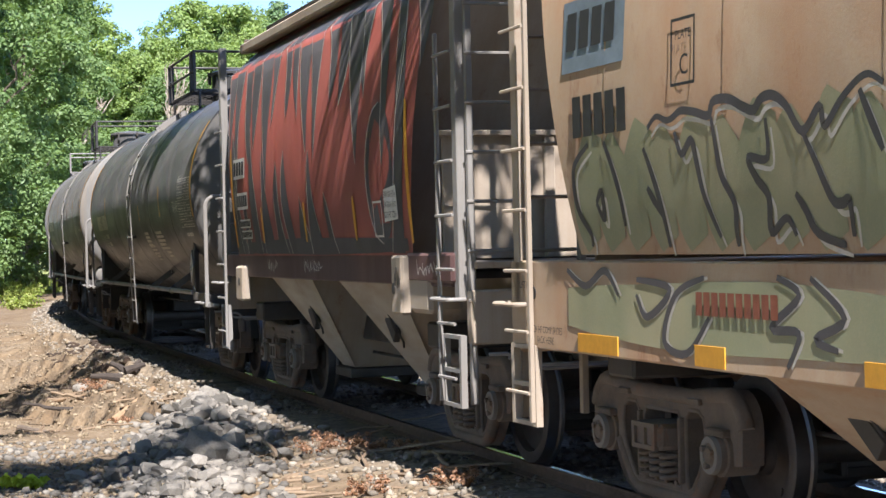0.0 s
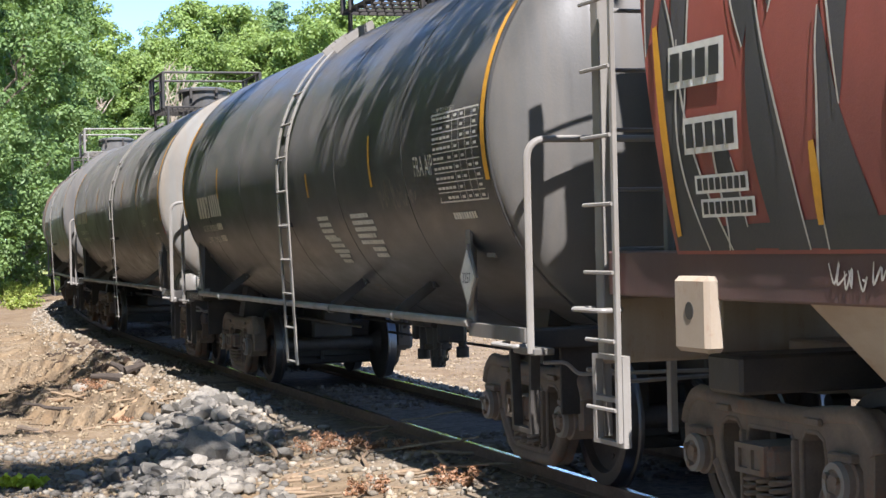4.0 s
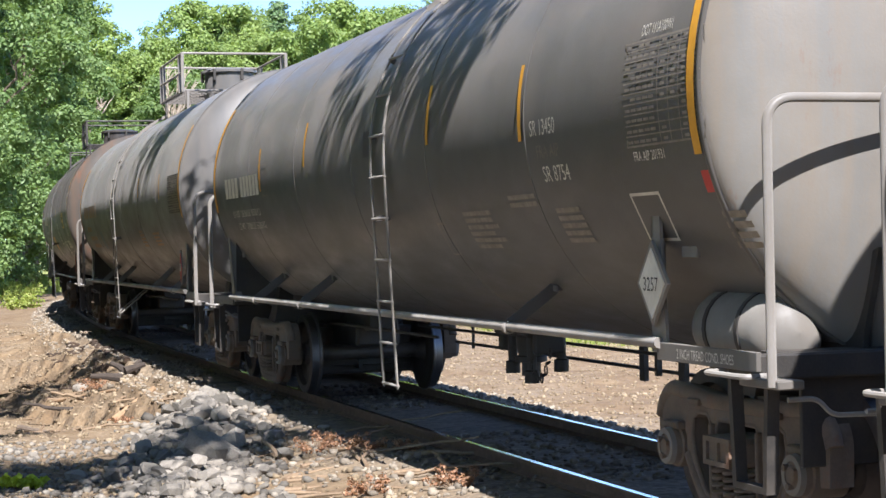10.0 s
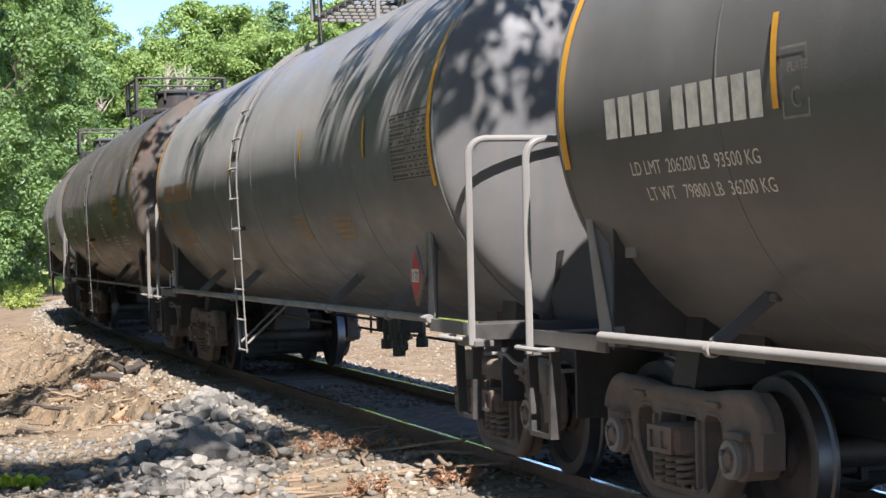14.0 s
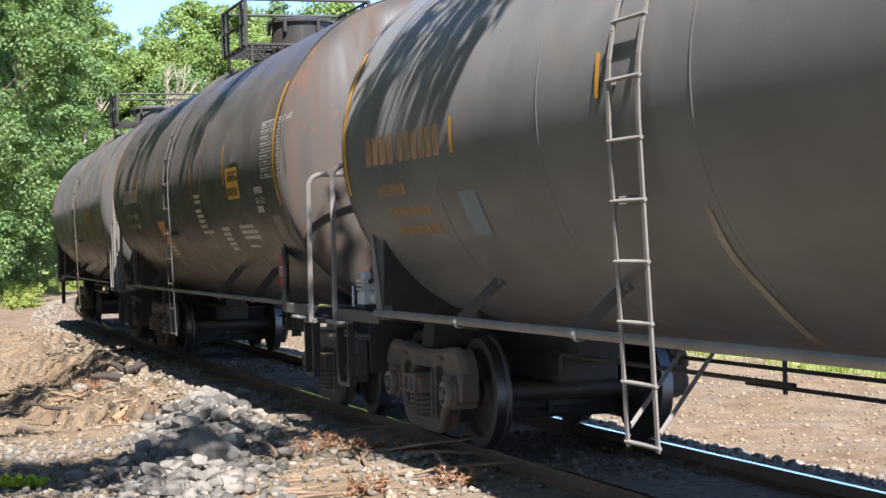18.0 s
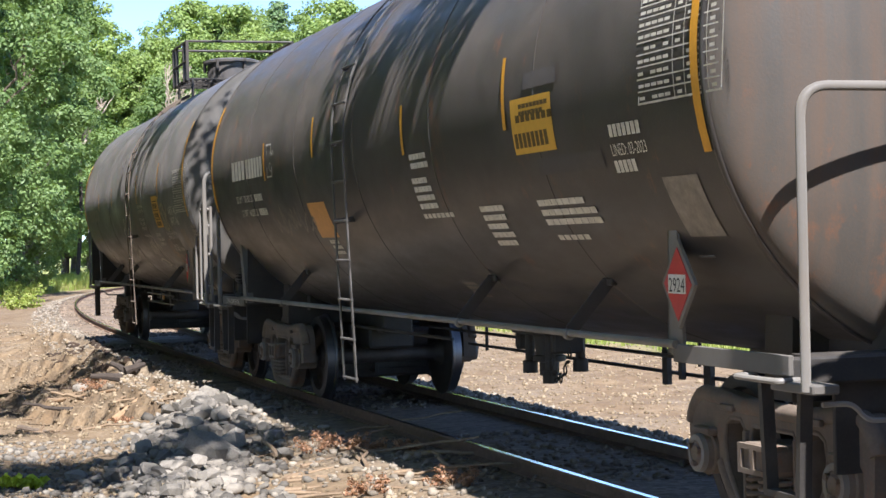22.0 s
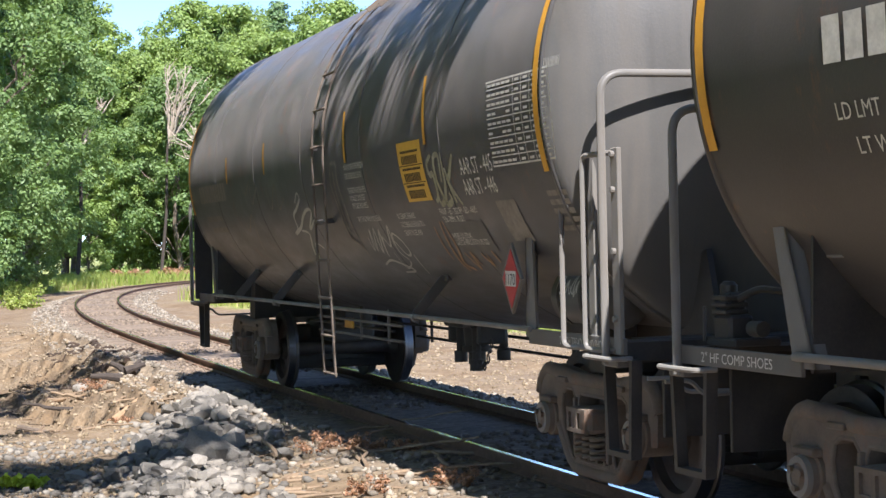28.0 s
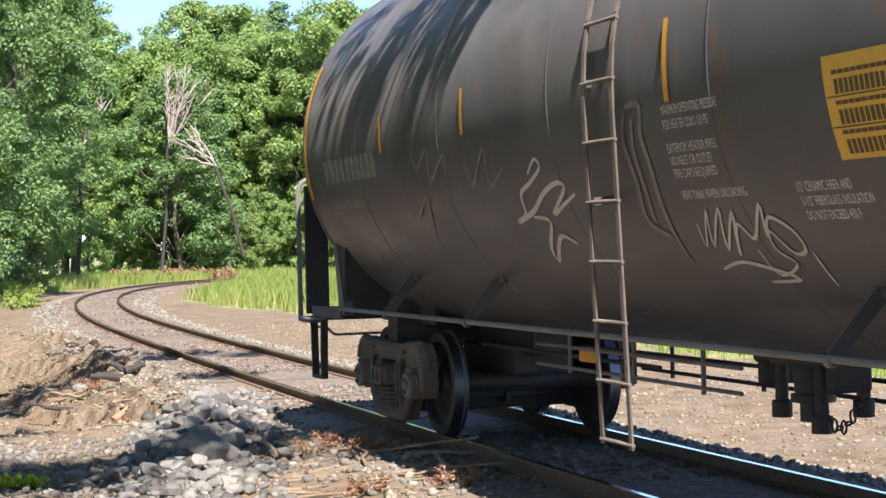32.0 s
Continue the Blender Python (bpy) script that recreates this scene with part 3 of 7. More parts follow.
def tank_car(spec):
    R, zc = spec.get("R", TANK_R), spec.get("zc", TANK_Z)
    hr, st, seam = spec["rail"], spec["post"], spec["seam"]
    car = thing("tank_car", spec["label"], "tank car", "cars of the freight train")
    body, iron = spec["paint"], spec.get("fittings", M_SILVER)
    # barrel with weld seams
    rear = spec.get("seam_back", seam)
    sh = Shape().lathe([(-rear, R), (0.0, R), (seam, R)], 128, (0, 0, zc))
    shell = part("shell", sh, body, car, spec["paint_words"], smooth=60)
    for k in spec["welds"]:
        sh = Shape().lathe([(k - 0.014, R - 0.001), (k - 0.006, R + 0.004), (k + 0.006, R + 0.004), (k + 0.014, R - 0.001)], 128, (0, 0, zc))
        part("weld_seam", sh, body, shell, smooth=60)
    head = [(0.0, R + 0.004)] + [(0.50 * math.sin(a), R * math.cos(a)) for a in np.linspace(0.02, math.pi / 2, 18)]
    for d, edge in ((-1, rear), (1, seam)):
        pr = [(d * (edge + l), r) for l, r in head]
        part("head", Shape().lathe(pr if d > 0 else pr[::-1], 128, (0, 0, zc)), spec["head"], car, spec["head_words"], smooth=60)
        sh = Shape().lathe([(d * (edge + 0.01) - 0.03, R), (d * (edge + 0.01) - 0.02, R + 0.010), (d * (edge + 0.01) + 0.02, R + 0.010), (d * (edge + 0.01) + 0.03, R)], 128, (0, 0, zc))
        part("head_seam", sh, body, car, smooth=60)
    # underframe at both ends
    ends = {-1: (spec.get("rail_back", hr), spec.get("post_back", st)), 1: (spec.get("rail_front", hr), spec.get("post_front", st))}
    for d, tx in ((-1, spec["trucks"][0]), (1, spec["trucks"][1])):
        hr, st = ends[d]
        sh = Shape().box((d * (hr - 1.2), 0, 0.93), (3.4, 0.36, 0.34), 0.015)
        sh.box((d * (hr + 0.25), 0, 0.93), (0.25, 0.52, 0.42), 0.02)
        part("stub_sill", sh, M_IRON, car)
        # added dark box; fills a gap that is black with shade
        part("draft_gear", Shape().box((d * (hr - 1.9), 0, 0.70), (1.5, 0.55, 0.26), 0.03), M_IRON, car)
        sad = [(-1.02, 0.86), (1.02, 0.86)] + [(R * math.sin(a) * 0.995, zc - R * 0.995 * math.cos(a)) for a in np.linspace(0.62, -0.62, 17)]
        sh = Shape().plate(sad, [], -0.16, 0.16)
        sh.v = [(tx + y, x, z) for x, y, z in sh.v]
        sh.f = [tuple(f[::-1]) for f in sh.f]
        part("saddle", sh, M_IRON, car)
        edge = rear if d < 0 else seam
        # added dark plates that fill the black below the tank's head
        for q in (-1, 1):
            web = [(d * (edge - 1.1), 1.02), (d * (hr - 0.08), 1.02), (d * (hr - 0.08), 1.22), (d * (edge + 0.40), 1.72), (d * (edge + 0.05), 1.62), (d * (edge - 1.1), 1.20)]
            part("head_brace", Shape().plate(web if d > 0 else web[::-1], [], q * 0.78, q * 0.74), M_IRON, car)
        add_truck(car, tx)
        add_coupler(car, d * (hr + 0.42), d)
        # platform: cross beam, walking board, corner plates, hoop rail
        sh = Shape().box((d * hr, 0, 1.10), (0.10, 2.96, 0.14), 0.012)
        plat = part("end_platform", sh, M_IRON, car, "grimy steel end beam with rails and steps")
        for y in () if spec.get("open_end") == d else (-0.86, 0.86):
            part("end_web", Shape().box((d * (hr - 0.03), y, 0.79), (0.03, 0.68, 0.48), 0.006), M_IRON, plat)
        if d < 0:
            wall = [(-1.46, 1.10), (1.46, 1.10), (1.44, 1.98), (1.0, 2.2), (-1.0, 2.2), (-1.44, 1.98)]
            sh = Shape().plate(wall, [], -0.012, 0.012)
            sh.v = [(0.10 - st + y, x, z) for x, y, z in sh.v]
            sh.f = [tuple(f[::-1]) for f in sh.f]
            part("saddle_wall", sh, M_IRON, plat, "black plate under the tank's end")
        if spec.get("open_end") == d:
            for q in (-1, 1):
                part("corner_post", Shape().box((d * (hr + 0.10), q * 1.42, 1.76), (0.06, 0.24, 1.32), 0.006), M_IRON, plat, "black plate post at the corner")
        part("walkway", Shape().box((d * (hr - 0.17), 0, 1.155), (0.22, 2.6, 0.03), 0.004), M_IRON, plat, "dark end walkway board")
        for s in (-1, 1):
            mid = d * (hr + st) / 2
            sp = part("corner_plate", Shape().box((mid, s * 1.48, 1.13), (hr - st + 0.1, 0.03, 0.105), 0.004), M_PLATE, plat)
            if spec.get("shoes") and s < 0:
                sp["label"] = "grey corner plate lettered with the shoe type"
            # angled post with its foot
            base, tipz = d * st, spec.get("post_top", 1.93)
            tip = base - d * 0.08 if d > 0 else base + d * 0.20
            ol = [(base - d * 0.16, 1.12), (base + d * 0.05, 1.12), (tip + d * 0.06, tipz), (tip - d * 0.05, tipz)]
            sh = Shape().plate(ol if d > 0 else ol[::-1], [], s * 1.475, s * 1.455)
            sh.plate([(base - d * 0.16, 1.12), (base - d * 0.135, 1.12), (tip - d * 0.03, tipz), (tip - d * 0.05, tipz)], [], s * 1.475, s * 1.39)
            part("post", sh, iron, plat)
            xs = d * (hr - 0.07)
            strap = [(xs - 0.19, 0.44), (xs + 0.19, 0.44), (xs + 0.23, 1.05), (xs - 0.23, 1.05)]
            gaps = [[(xs - 0.15, 0.475), (xs + 0.15, 0.475), (xs + 0.19, 1.03), (xs - 0.19, 1.03)]]
            sh = Shape().plate(strap, gaps, s * 1.49, s * 1.42)
            part("stirrup_step", sh, iron if spec.get("pale_steps") else M_IRON, plat)
            g = bend_path([(d * (hr + 0.10), s * 1.46, 1.06), (d * (hr + 0.10), s * 1.60, 1.06), (d * (hr - 0.36), s * 1.60, 1.06), (d * (hr - 0.36), s * 1.46, 1.06)], 0.05, 4)
            part("grab_iron", Shape().tube(g, 0.016, 8), iron, plat)
        hx, hz = d * (hr + 0.32), spec.get("hoop", 2.5)
        if d < 0 and not spec.get("open_end"):
            hx = d * (hr - 0.06)
        if spec.get("wheel_end") == d:
            hx, hz = d * (hr - 0.10), 2.83
        hoop = bend_path([(hx, -1.55, 1.02), (hx, -1.55, hz), (hx, 1.55, hz), (hx, 1.55, 1.02)], 0.16, 8)
        for q in (-1, 1):
            part("hoop_foot", Shape().box(((hx + d * hr) / 2, q * 1.47, 1.03), (abs(hx - d * hr) + 0.12, 0.15, 0.05), 0.008), M_PLATE, plat)
        part("card_holder", Shape().box((d * st + spec.get("card_off", 0.16), -1.36, 1.80), (0.20, 0.025, 0.25), 0.02), M_DULL, plat, "small grey card holder beside the post")
        part("hoop_rail", Shape().tube(hoop, 0.026, 10), iron, plat, "grey bent pipe hoop rail")
    hr, st = spec["rail"], spec["post"]
    # side pipes with brackets to the barrel
    pipe_r = spec.get("pipe_r", 0.034)
    for s in (-1, 1):
        pipe = part("side_pipe", Shape().rod((-ends[-1][1], s * 1.5, 1.18), (ends[1][1], s * 1.5, 1.18), pipe_r, 12), iron, car, "grey pipe rail along the tank")
        for a in spec["brackets"]:
            by, bz = R * math.cos(0.80), zc - R * math.sin(0.80)
            sh = Shape().bar((a, s * (by + 0.02), bz), (a - 0.05, s * 1.49, 1.19), 0.09, 0.014, (1, 0, 0))
            sh.box((a, s * (by + 0.01), bz), (0.16, 0.05, 0.05), 0.008)
            part("bracket", sh, body, pipe)
            part("clamp", Shape().lathe([(a - 0.085, pipe_r), (a - 0.08, pipe_r + 0.013), (a - 0.03, pipe_r + 0.013), (a - 0.025, pipe_r)], 12, (0, s * 1.5, 1.17)), iron, pipe)
    # ladders up both sides to the top
    la, lw = spec["ladder"], spec.get("ladder_wide", 0.42)
    for s in (-1, 1):
        rails = []
        for k in (-1, 1):
            pts = [(la + k * lw / 2, s * (R - 0.03), 0.55), (la + k * lw / 2, s * (R + 0.05), zc - 0.2)]
            pts += [(la + k * lw / 2, s * (R + 0.05) * math.cos(p), zc + (R + 0.05) * math.sin(p)) for p in np.linspace(0.0, 1.15, 12)]
            rails.append(pts)
        sh = Shape()
        for pts in rails:
            for p, q in zip(pts, pts[1:]):
                sh.bar(p, q, spec.get("ladder_bar", 0.045), 0.014, (0, 1, 0) if abs(p[2] - q[2]) > abs(p[1] - q[1]) else (1, 0, 0))
        lad = part("ladder", sh, spec.get("ladder_paint", iron), car, spec.get("ladder_words", "steel side ladder"))
        for i in range(9):
            z = 0.58 + i * 0.36
            if z < zc:
                y, zz = R - 0.03 + 0.08 * min(1.0, (z - 0.55) / (zc - 0.75)), z
            else:
                p = (z - zc) / (R + 0.05)
                y, zz = (R + 0.05) * math.cos(p), zc + (R + 0.05) * math.sin(p)
            part("rung", Shape().rod((la - lw / 2 - 0.03, s * y, zz), (la + lw / 2 + 0.03, s * y, zz), 0.013, 8), spec.get("ladder_paint", iron), lad)
            if i in (4, 6, 8):
                p = (zz - zc) / R
                part("standoff", Shape().bar((la - lw / 2, s * y, zz), (la - lw / 2, s * R * math.cos(p) * 0.99, zc + R * math.sin(p)), 0.05, 0.012, (1, 0, 0)), body, lad)
    # top platform, rails, dome
    p0, p1 = spec["platform"]
    pz = zc + R + 0.10
    sh = Shape().tube([(p0, -0.87, pz), (p1, -0.87, pz), (p1, 0.87, pz), (p0, 0.87, pz)], 0.02, 6, True)
    top = part("top_platform", sh, spec.get("top_paint", M_IRON), car, "grated walkway on the tank's top")
    for x in np.arange(p0, p1 + 0.01, 0.30):
        part("cross_bar", Shape().box((x, 0, pz - 0.02), (0.04, 1.78, 0.03), 0.003), spec.get("top_paint", M_IRON), top)
    for x in (p0, p1):
        for y in (-0.8, 0.8):
            part("platform_leg", Shape().box((x, y, pz - 0.20), (0.06, 0.04, 0.42), 0.004), spec.get("top_paint", M_IRON), top)
    for y in np.arange(-0.80, 0.81, 0.10):
        part("grating_slat", Shape().box(((p0 + p1) / 2, y, pz), (p1 - p0, 0.014, 0.03), 0.002), spec.get("top_paint", M_IRON), top)
    for x in (p0, p0 + 0.34, p1 - 0.34, p1):
        for y in (-0.88, 0.88):
            part("rail_post", Shape().box((x, y, pz + 0.30), (0.05, 0.05, 0.66), 0.004), spec.get("top_paint", M_IRON), top)
    for y in (-0.88, 0.88):
        for z in (0.30, 0.62):
            part("top_rail", Shape().rod((p0, y, pz + z), (p1, y, pz + z), 0.021, 8), spec.get("top_paint", M_IRON), top)
    for x in (p0, p1):
        part("top_rail", Shape().rod((x, -0.88, pz + 0.62), (x, 0.88, pz + 0.62), 0.021, 8), spec.get("top_paint", M_IRON), top)
    dm = spec["dome"]
    dr = spec.get("dome_r", 0.42)
    sh = Shape().lathe([(zc + R - 0.1, dr), (zc + R + 0.42, dr), (zc + R + 0.43, dr + 0.05), (zc + R + 0.47, dr + 0.05), (zc + R + 0.50, dr - 0.06), (zc + R + 0.54, 0.0)][::-1], 32, (dm, 0, 0), "z")
    dome = part("manway", sh, spec.get("dome_paint", body), car, "round manway dome with bolts")
    for i in range(6):
        a = 2 * math.pi * i / 6 + 0.3
        part("eye_bolt", Shape().box((dm + (dr + 0.04) * math.cos(a), (dr + 0.04) * math.sin(a), zc + R + 0.38), (0.05, 0.05, 0.20), 0.008), M_IRON, dome)
    part("valve_box", Shape().lathe([(zc + R - 0.05, 0.2), (zc + R + 0.24, 0.2), (zc + R + 0.28, 0.12), (zc + R + 0.28, 0.0)][::-1], 20, (dm - 0.95, 0.1, 0), "z"), spec.get("dome_paint", body), car)
    # bottom outlet, rods, reservoir
    zb = zc - R
    sh = Shape().lathe([(zb + 0.1, 0.30), (zb - 0.06, 0.28), (zb - 0.08, 0.14), (zb - 0.26, 0.12), (zb - 0.27, 0.15), (zb - 0.32, 0.15), (zb - 0.33, 0.09), (zb - 0.45, 0.09), (zb - 0.45, 0.0)], 20, (0.3, 0, 0), "z")
    sh.box((0.3, 0, zb - 0.02), (0.9, 0.42, 0.10), 0.02).box((-0.15, 0.0, zb - 0.10), (0.10, 0.30, 0.26), 0.02).box((0.75, 0.0, zb - 0.10), (0.10, 0.30, 0.26), 0.02)
    out = part("outlet_valve", sh, M_IRON, car, "black bottom outlet valve")
    sh = Shape()
    for i in range(11):
        t = i / 10
        c = Vector((0.55 + 0.55 * t, -0.12, zb - 0.20 - 0.75 * t * (1 - t) * 1.3))
        ring = [c + Vector((0.032 * math.cos(u), 0.018 * math.sin(u) * (i % 2), 0.032 * math.sin(u) * (1 - i % 2) + 0.012 * math.sin(u))) for u in np.linspace(0, 2 * math.pi, 9)[:-1]]
        sh.tube(ring, 0.008, 5, True)
    part("chain", sh, M_IRON, out)
    for x, y, z in ((0.02, -0.08, 0.44), (0.58, -0.10, 0.50), (0.66, 0.16, 0.40)):
        part("drain_pipe", Shape().lathe([(zb, 0.045), (zb - z + 0.12, 0.045), (zb - z + 0.11, 0.07), (zb - z, 0.07), (zb - z, 0.0)], 14, (x, y, 0), "z"), M_IRON, out)
    for y, z, x0, x1 in ((0.55, 0.66, -3.6, 5.2), (0.40, 0.82, -4.6, 4.4), (-0.5, 0.86, -4.8, -1.0)):
        part("brake_rod", Shape().rod((x0, y, z), (x1, y, z), 0.017, 8), M_IRON, car)
    for x in (-3.0, -1.4, 1.6, 3.2):
        part("rod_hanger", Shape().box((x, 0.55, 0.86), (0.03, 0.03, 0.50), 0.004), M_IRON, car)
    for z in (0.87, 1.02) if spec.get("tag_plate") else ():
        part("brake_rod", Shape().rod((-1.9, -1.1, z), (1.4, -1.1, z), 0.014, 8), M_PLATE, car)
    for x in (-1.24, -0.12, 0.9) if spec.get("tag_plate") else ():
        part("rod_hanger", Shape().box((x, -1.1, 1.0), (0.03, 0.025, 0.34), 0.004), M_PLATE, car)
    if spec.get("ladder_braces"):
        for k in (-1, 1):
            part("ladder_brace", Shape().rod((la + k * lw / 2, -R + 0.04, 0.66), (la + k * lw / 2 - 0.45, -1.05, 1.08), 0.014, 8), iron, car)
    if spec.get("tag_plate"):
        part("tag_plate", Shape().box((spec["tag_plate"], -0.9, 0.95), (0.34, 0.02, 0.11), 0.004), M_YELLOW, car, "small yellow plate under the tank")
    for x, w, z in ((1.75, 0.10, 0.56), (2.05, 0.06, 0.62), (2.55, 0.12, 0.58)):
        part("rod_bracket", Shape().box((x, 0.50, (z + 0.86) / 2), (w, 0.05, 0.86 - z), 0.006), M_IRON, car)
    if spec.get("reservoir"):
        d = spec["reservoir"]
        x, rz = spec["reservoir_at"]
        rs = part("air_reservoir", Shape().lathe([(-0.52, 0.0), (-0.50, 0.10), (-0.44, 0.19), (-0.34, 0.225), (0.34, 0.225), (0.44, 0.19), (0.50, 0.10), (0.52, 0.0)], 28, (x, -1.08, rz)), spec.get("reservoir_paint", M_DULL), car, "round-ended air reservoir on the platform")
        for k in (-0.2, 0.2):
            part("reservoir_strap", Shape().lathe([(-0.02, 0.227), (-0.02, 0.234), (0.02, 0.234), (0.02, 0.227)], 24, (x + k, -1.08, rz)), M_IRON, rs)
        part("reservoir_cradle", Shape().box((x, -1.08, rz - 0.22), (0.7, 0.26, 0.10), 0.015), M_IRON, rs)
        if spec.get("wheel_end"):
            v, f = stroke_marks(scrawl(71, 0.5, 0.20, 5), 0.014)
            part("scrawl", Shape().add([(x - 0.26 + u, -1.08 - 0.229 * math.cos(w / 0.229), rz + 0.229 * math.sin(w / 0.229)) for u, w in v], f), M_GRAF_PALE, rs)
    if spec.get("valve"):
        d = spec["valve"]
        x, y = d * (ends[d][0] - 0.20), -1.26
        vp = spec.get("valve_paint", M_SILVER)
        vb = part("control_valve", Shape().box((x, y, 1.28), (0.20, 0.16, 0.15), 0.02), vp, car, "small pale brake control valve")
        for z in (1.37, 1.41, 1.45):
            part("fin", Shape().box((x - 0.02, y - 0.01, z), (0.17, 0.15, 0.024), 0.008), vp, vb)
        part("valve_body", Shape().box((x - 0.02, y + 0.01, 1.41), (0.12, 0.11, 0.14), 0.015), vp, vb)
        part("valve_cap", Shape().lathe([(1.47, 0.05), (1.52, 0.05), (1.54, 0.03), (1.54, 0.0)][::-1], 12, (x - 0.05, y, 0), "z"), vp, vb)
        part("side_port", Shape().lathe([(-0.06, 0.0), (-0.06, 0.045), (0.06, 0.045), (0.06, 0.0)][::-1], 12, (x + 0.24, y + 0.02, 1.28)), vp, vb)
        part("release_rod", Shape().rod((x - 0.16, y - 0.10, 1.20), (x - 0.16, y - 0.10, 1.40), 0.012, 6), vp, vb)
        part("elbow", Shape().tube(bend_path([(x + 0.05, y, 1.44), (x + 0.12, y + 0.1, 1.50), (x + 0.34, y + 0.3, 1.46)], 0.05), 0.022, 8), M_IRON, vb)
        part("brake_gear_box", Shape().box((x + 0.55, y + 0.45, 1.36), (0.5, 0.35, 0.30), 0.03), M_IRON, vb)
        part("bracket", Shape().box((x, y + 0.06, 1.20), (0.34, 0.30, 0.05), 0.01), M_IRON, vb)
    if spec.get("wheel_end"):
        d = spec["wheel_end"]
        lad = part("end_ladder", Shape().box((d * (hr - 0.02), -1.49, 1.72), (0.11, 0.03, 1.28), 0.005), iron, car, "tall grey side ladder of two plates with pipe loops")
        part("ladder_plate", Shape().box((d * (hr - 0.46), -1.47, 1.72), (0.10, 0.03, 1.26), 0.005), iron, lad)
        for a0, a1 in ((hr - 0.78, hr - 0.52), (hr - 0.40, hr - 0.05)):
            for z0, z1 in ((1.10, 2.33),):
                loop = bend_path([(d * a1, -1.50, z1), (d * a0, -1.56, z1), (d * a0, -1.56, z0), (d * a1, -1.50, z0)], 0.06, 5)
                part("pipe_loop", Shape().tube(loop, 0.018, 8), iron, lad)
        for z in (1.3, 1.72, 2.1, 2.32):
            part("bolt_head", Shape().lathe([(-1.53, 0.0), (-1.53, 0.02), (-1.49, 0.02)], 8, (d * (hr - 0.02), 0, z), "y"), iron, lad)
    # yellow strips
    for a, w0, w1 in spec["strips"]:
        hw = 0.030
        if a > 6.2 or a < -6.2:
            a, hw = seam - 0.07 if a > 0 else 0.07 - rear, 0.045
        part("reflective_strip", patch(Shape(), a - hw, a + hw, w0, w1, R, zc, 0.013, 10), M_YELLOW, shell, "yellow reflective strip")
    for k, (marks, a, w, m) in enumerate(spec["marks"]):
        part("stencil", on_tank(Shape(), marks, a, w, R, zc), m, shell)["kind"] = "stuff"
    for a0, a1, w0, w1, m, words in spec["cards"]:
        part("card", patch(Shape(), a0, a1, w0, w1, R, zc, 0.005), m, shell, words)
    if spec.get("placard"):
        px, pm, tint = spec["placard"]
        sh = Shape().plate(diamond(0.21), [], -1.53, -1.515)
        sh.v = [(x + px, y - 0.07 * x, z + 1.53) for x, y, z in sh.v]
        pl = part("placard", sh, pm, car, "diamond hazard placard on a metal holder")
        sh = Shape().plate(diamond(0.255), [diamond(0.21)], -1.525, -1.505)
        sh.v = [(x + px, y - 0.07 * x, z + 1.53) for x, y, z in sh.v]
        part("holder", sh, iron, pl)
        v, f = spec["placard_text"]
        xs = [p[0] for p in v]
        part("lettering", Shape().add([(px + x - (min(xs) + max(xs)) / 2, -1.535 - 0.07 * (x - (min(xs) + max(xs)) / 2), 1.53 + y - 0.045) for x, y in v], f), tint, pl)["kind"] = "stuff"
        part("number_panel", Shape().add([(px - 0.135, -1.5236, 1.475), (px + 0.135, -1.5425, 1.475), (px + 0.135, -1.5425, 1.585), (px - 0.135, -1.5236, 1.585)], [(0, 1, 2, 3)]), M_WHITE, pl)
    if spec.get("shoes"):
        d, text = spec["shoes"]
        v, f = letters(text, 0.058, (hr - st) * 0.62)
        x0 = d * (hr + st) / 2 - (hr - st) * 0.30
        part("lettering", Shape().add([(x0 + x, -1.499, 1.10 + y) for x, y in v], f), M_STENCIL, car)["kind"] = "stuff"
    return car


# ---- covered hopper cars ----
def hopper_profile(z):
    """Half width of the bulged side against height."""
    t = (z - 1.70) / 2.6
    return 1.42 + 0.19 * math.sin(math.pi * min(1.0, 0.25 + t * 0.72)) - (0.35 * max(0.0, t - 0.86) / 0.14 if t > 0.86 else 0.0)


def hopper_half(z, spec):
    return spec["low_half"] + (spec["top_half"] - spec["low_half"]) * (z - 1.70) / 2.6


def on_side(sh, marks, a, w, lift=0.006):
    v, f = marks
    sh.add([(a + x, -(hopper_profile(w + y) + lift), w + y) for x, y in v], f)
    return sh


def side_band(sh, pts, wide, lift=0.008):
    """A spray band down the bulged side through (a, z) points."""
    v, f = stroke_marks([pts], wide)
    return on_side(sh, (v, f), 0.0, 0.0, lift)


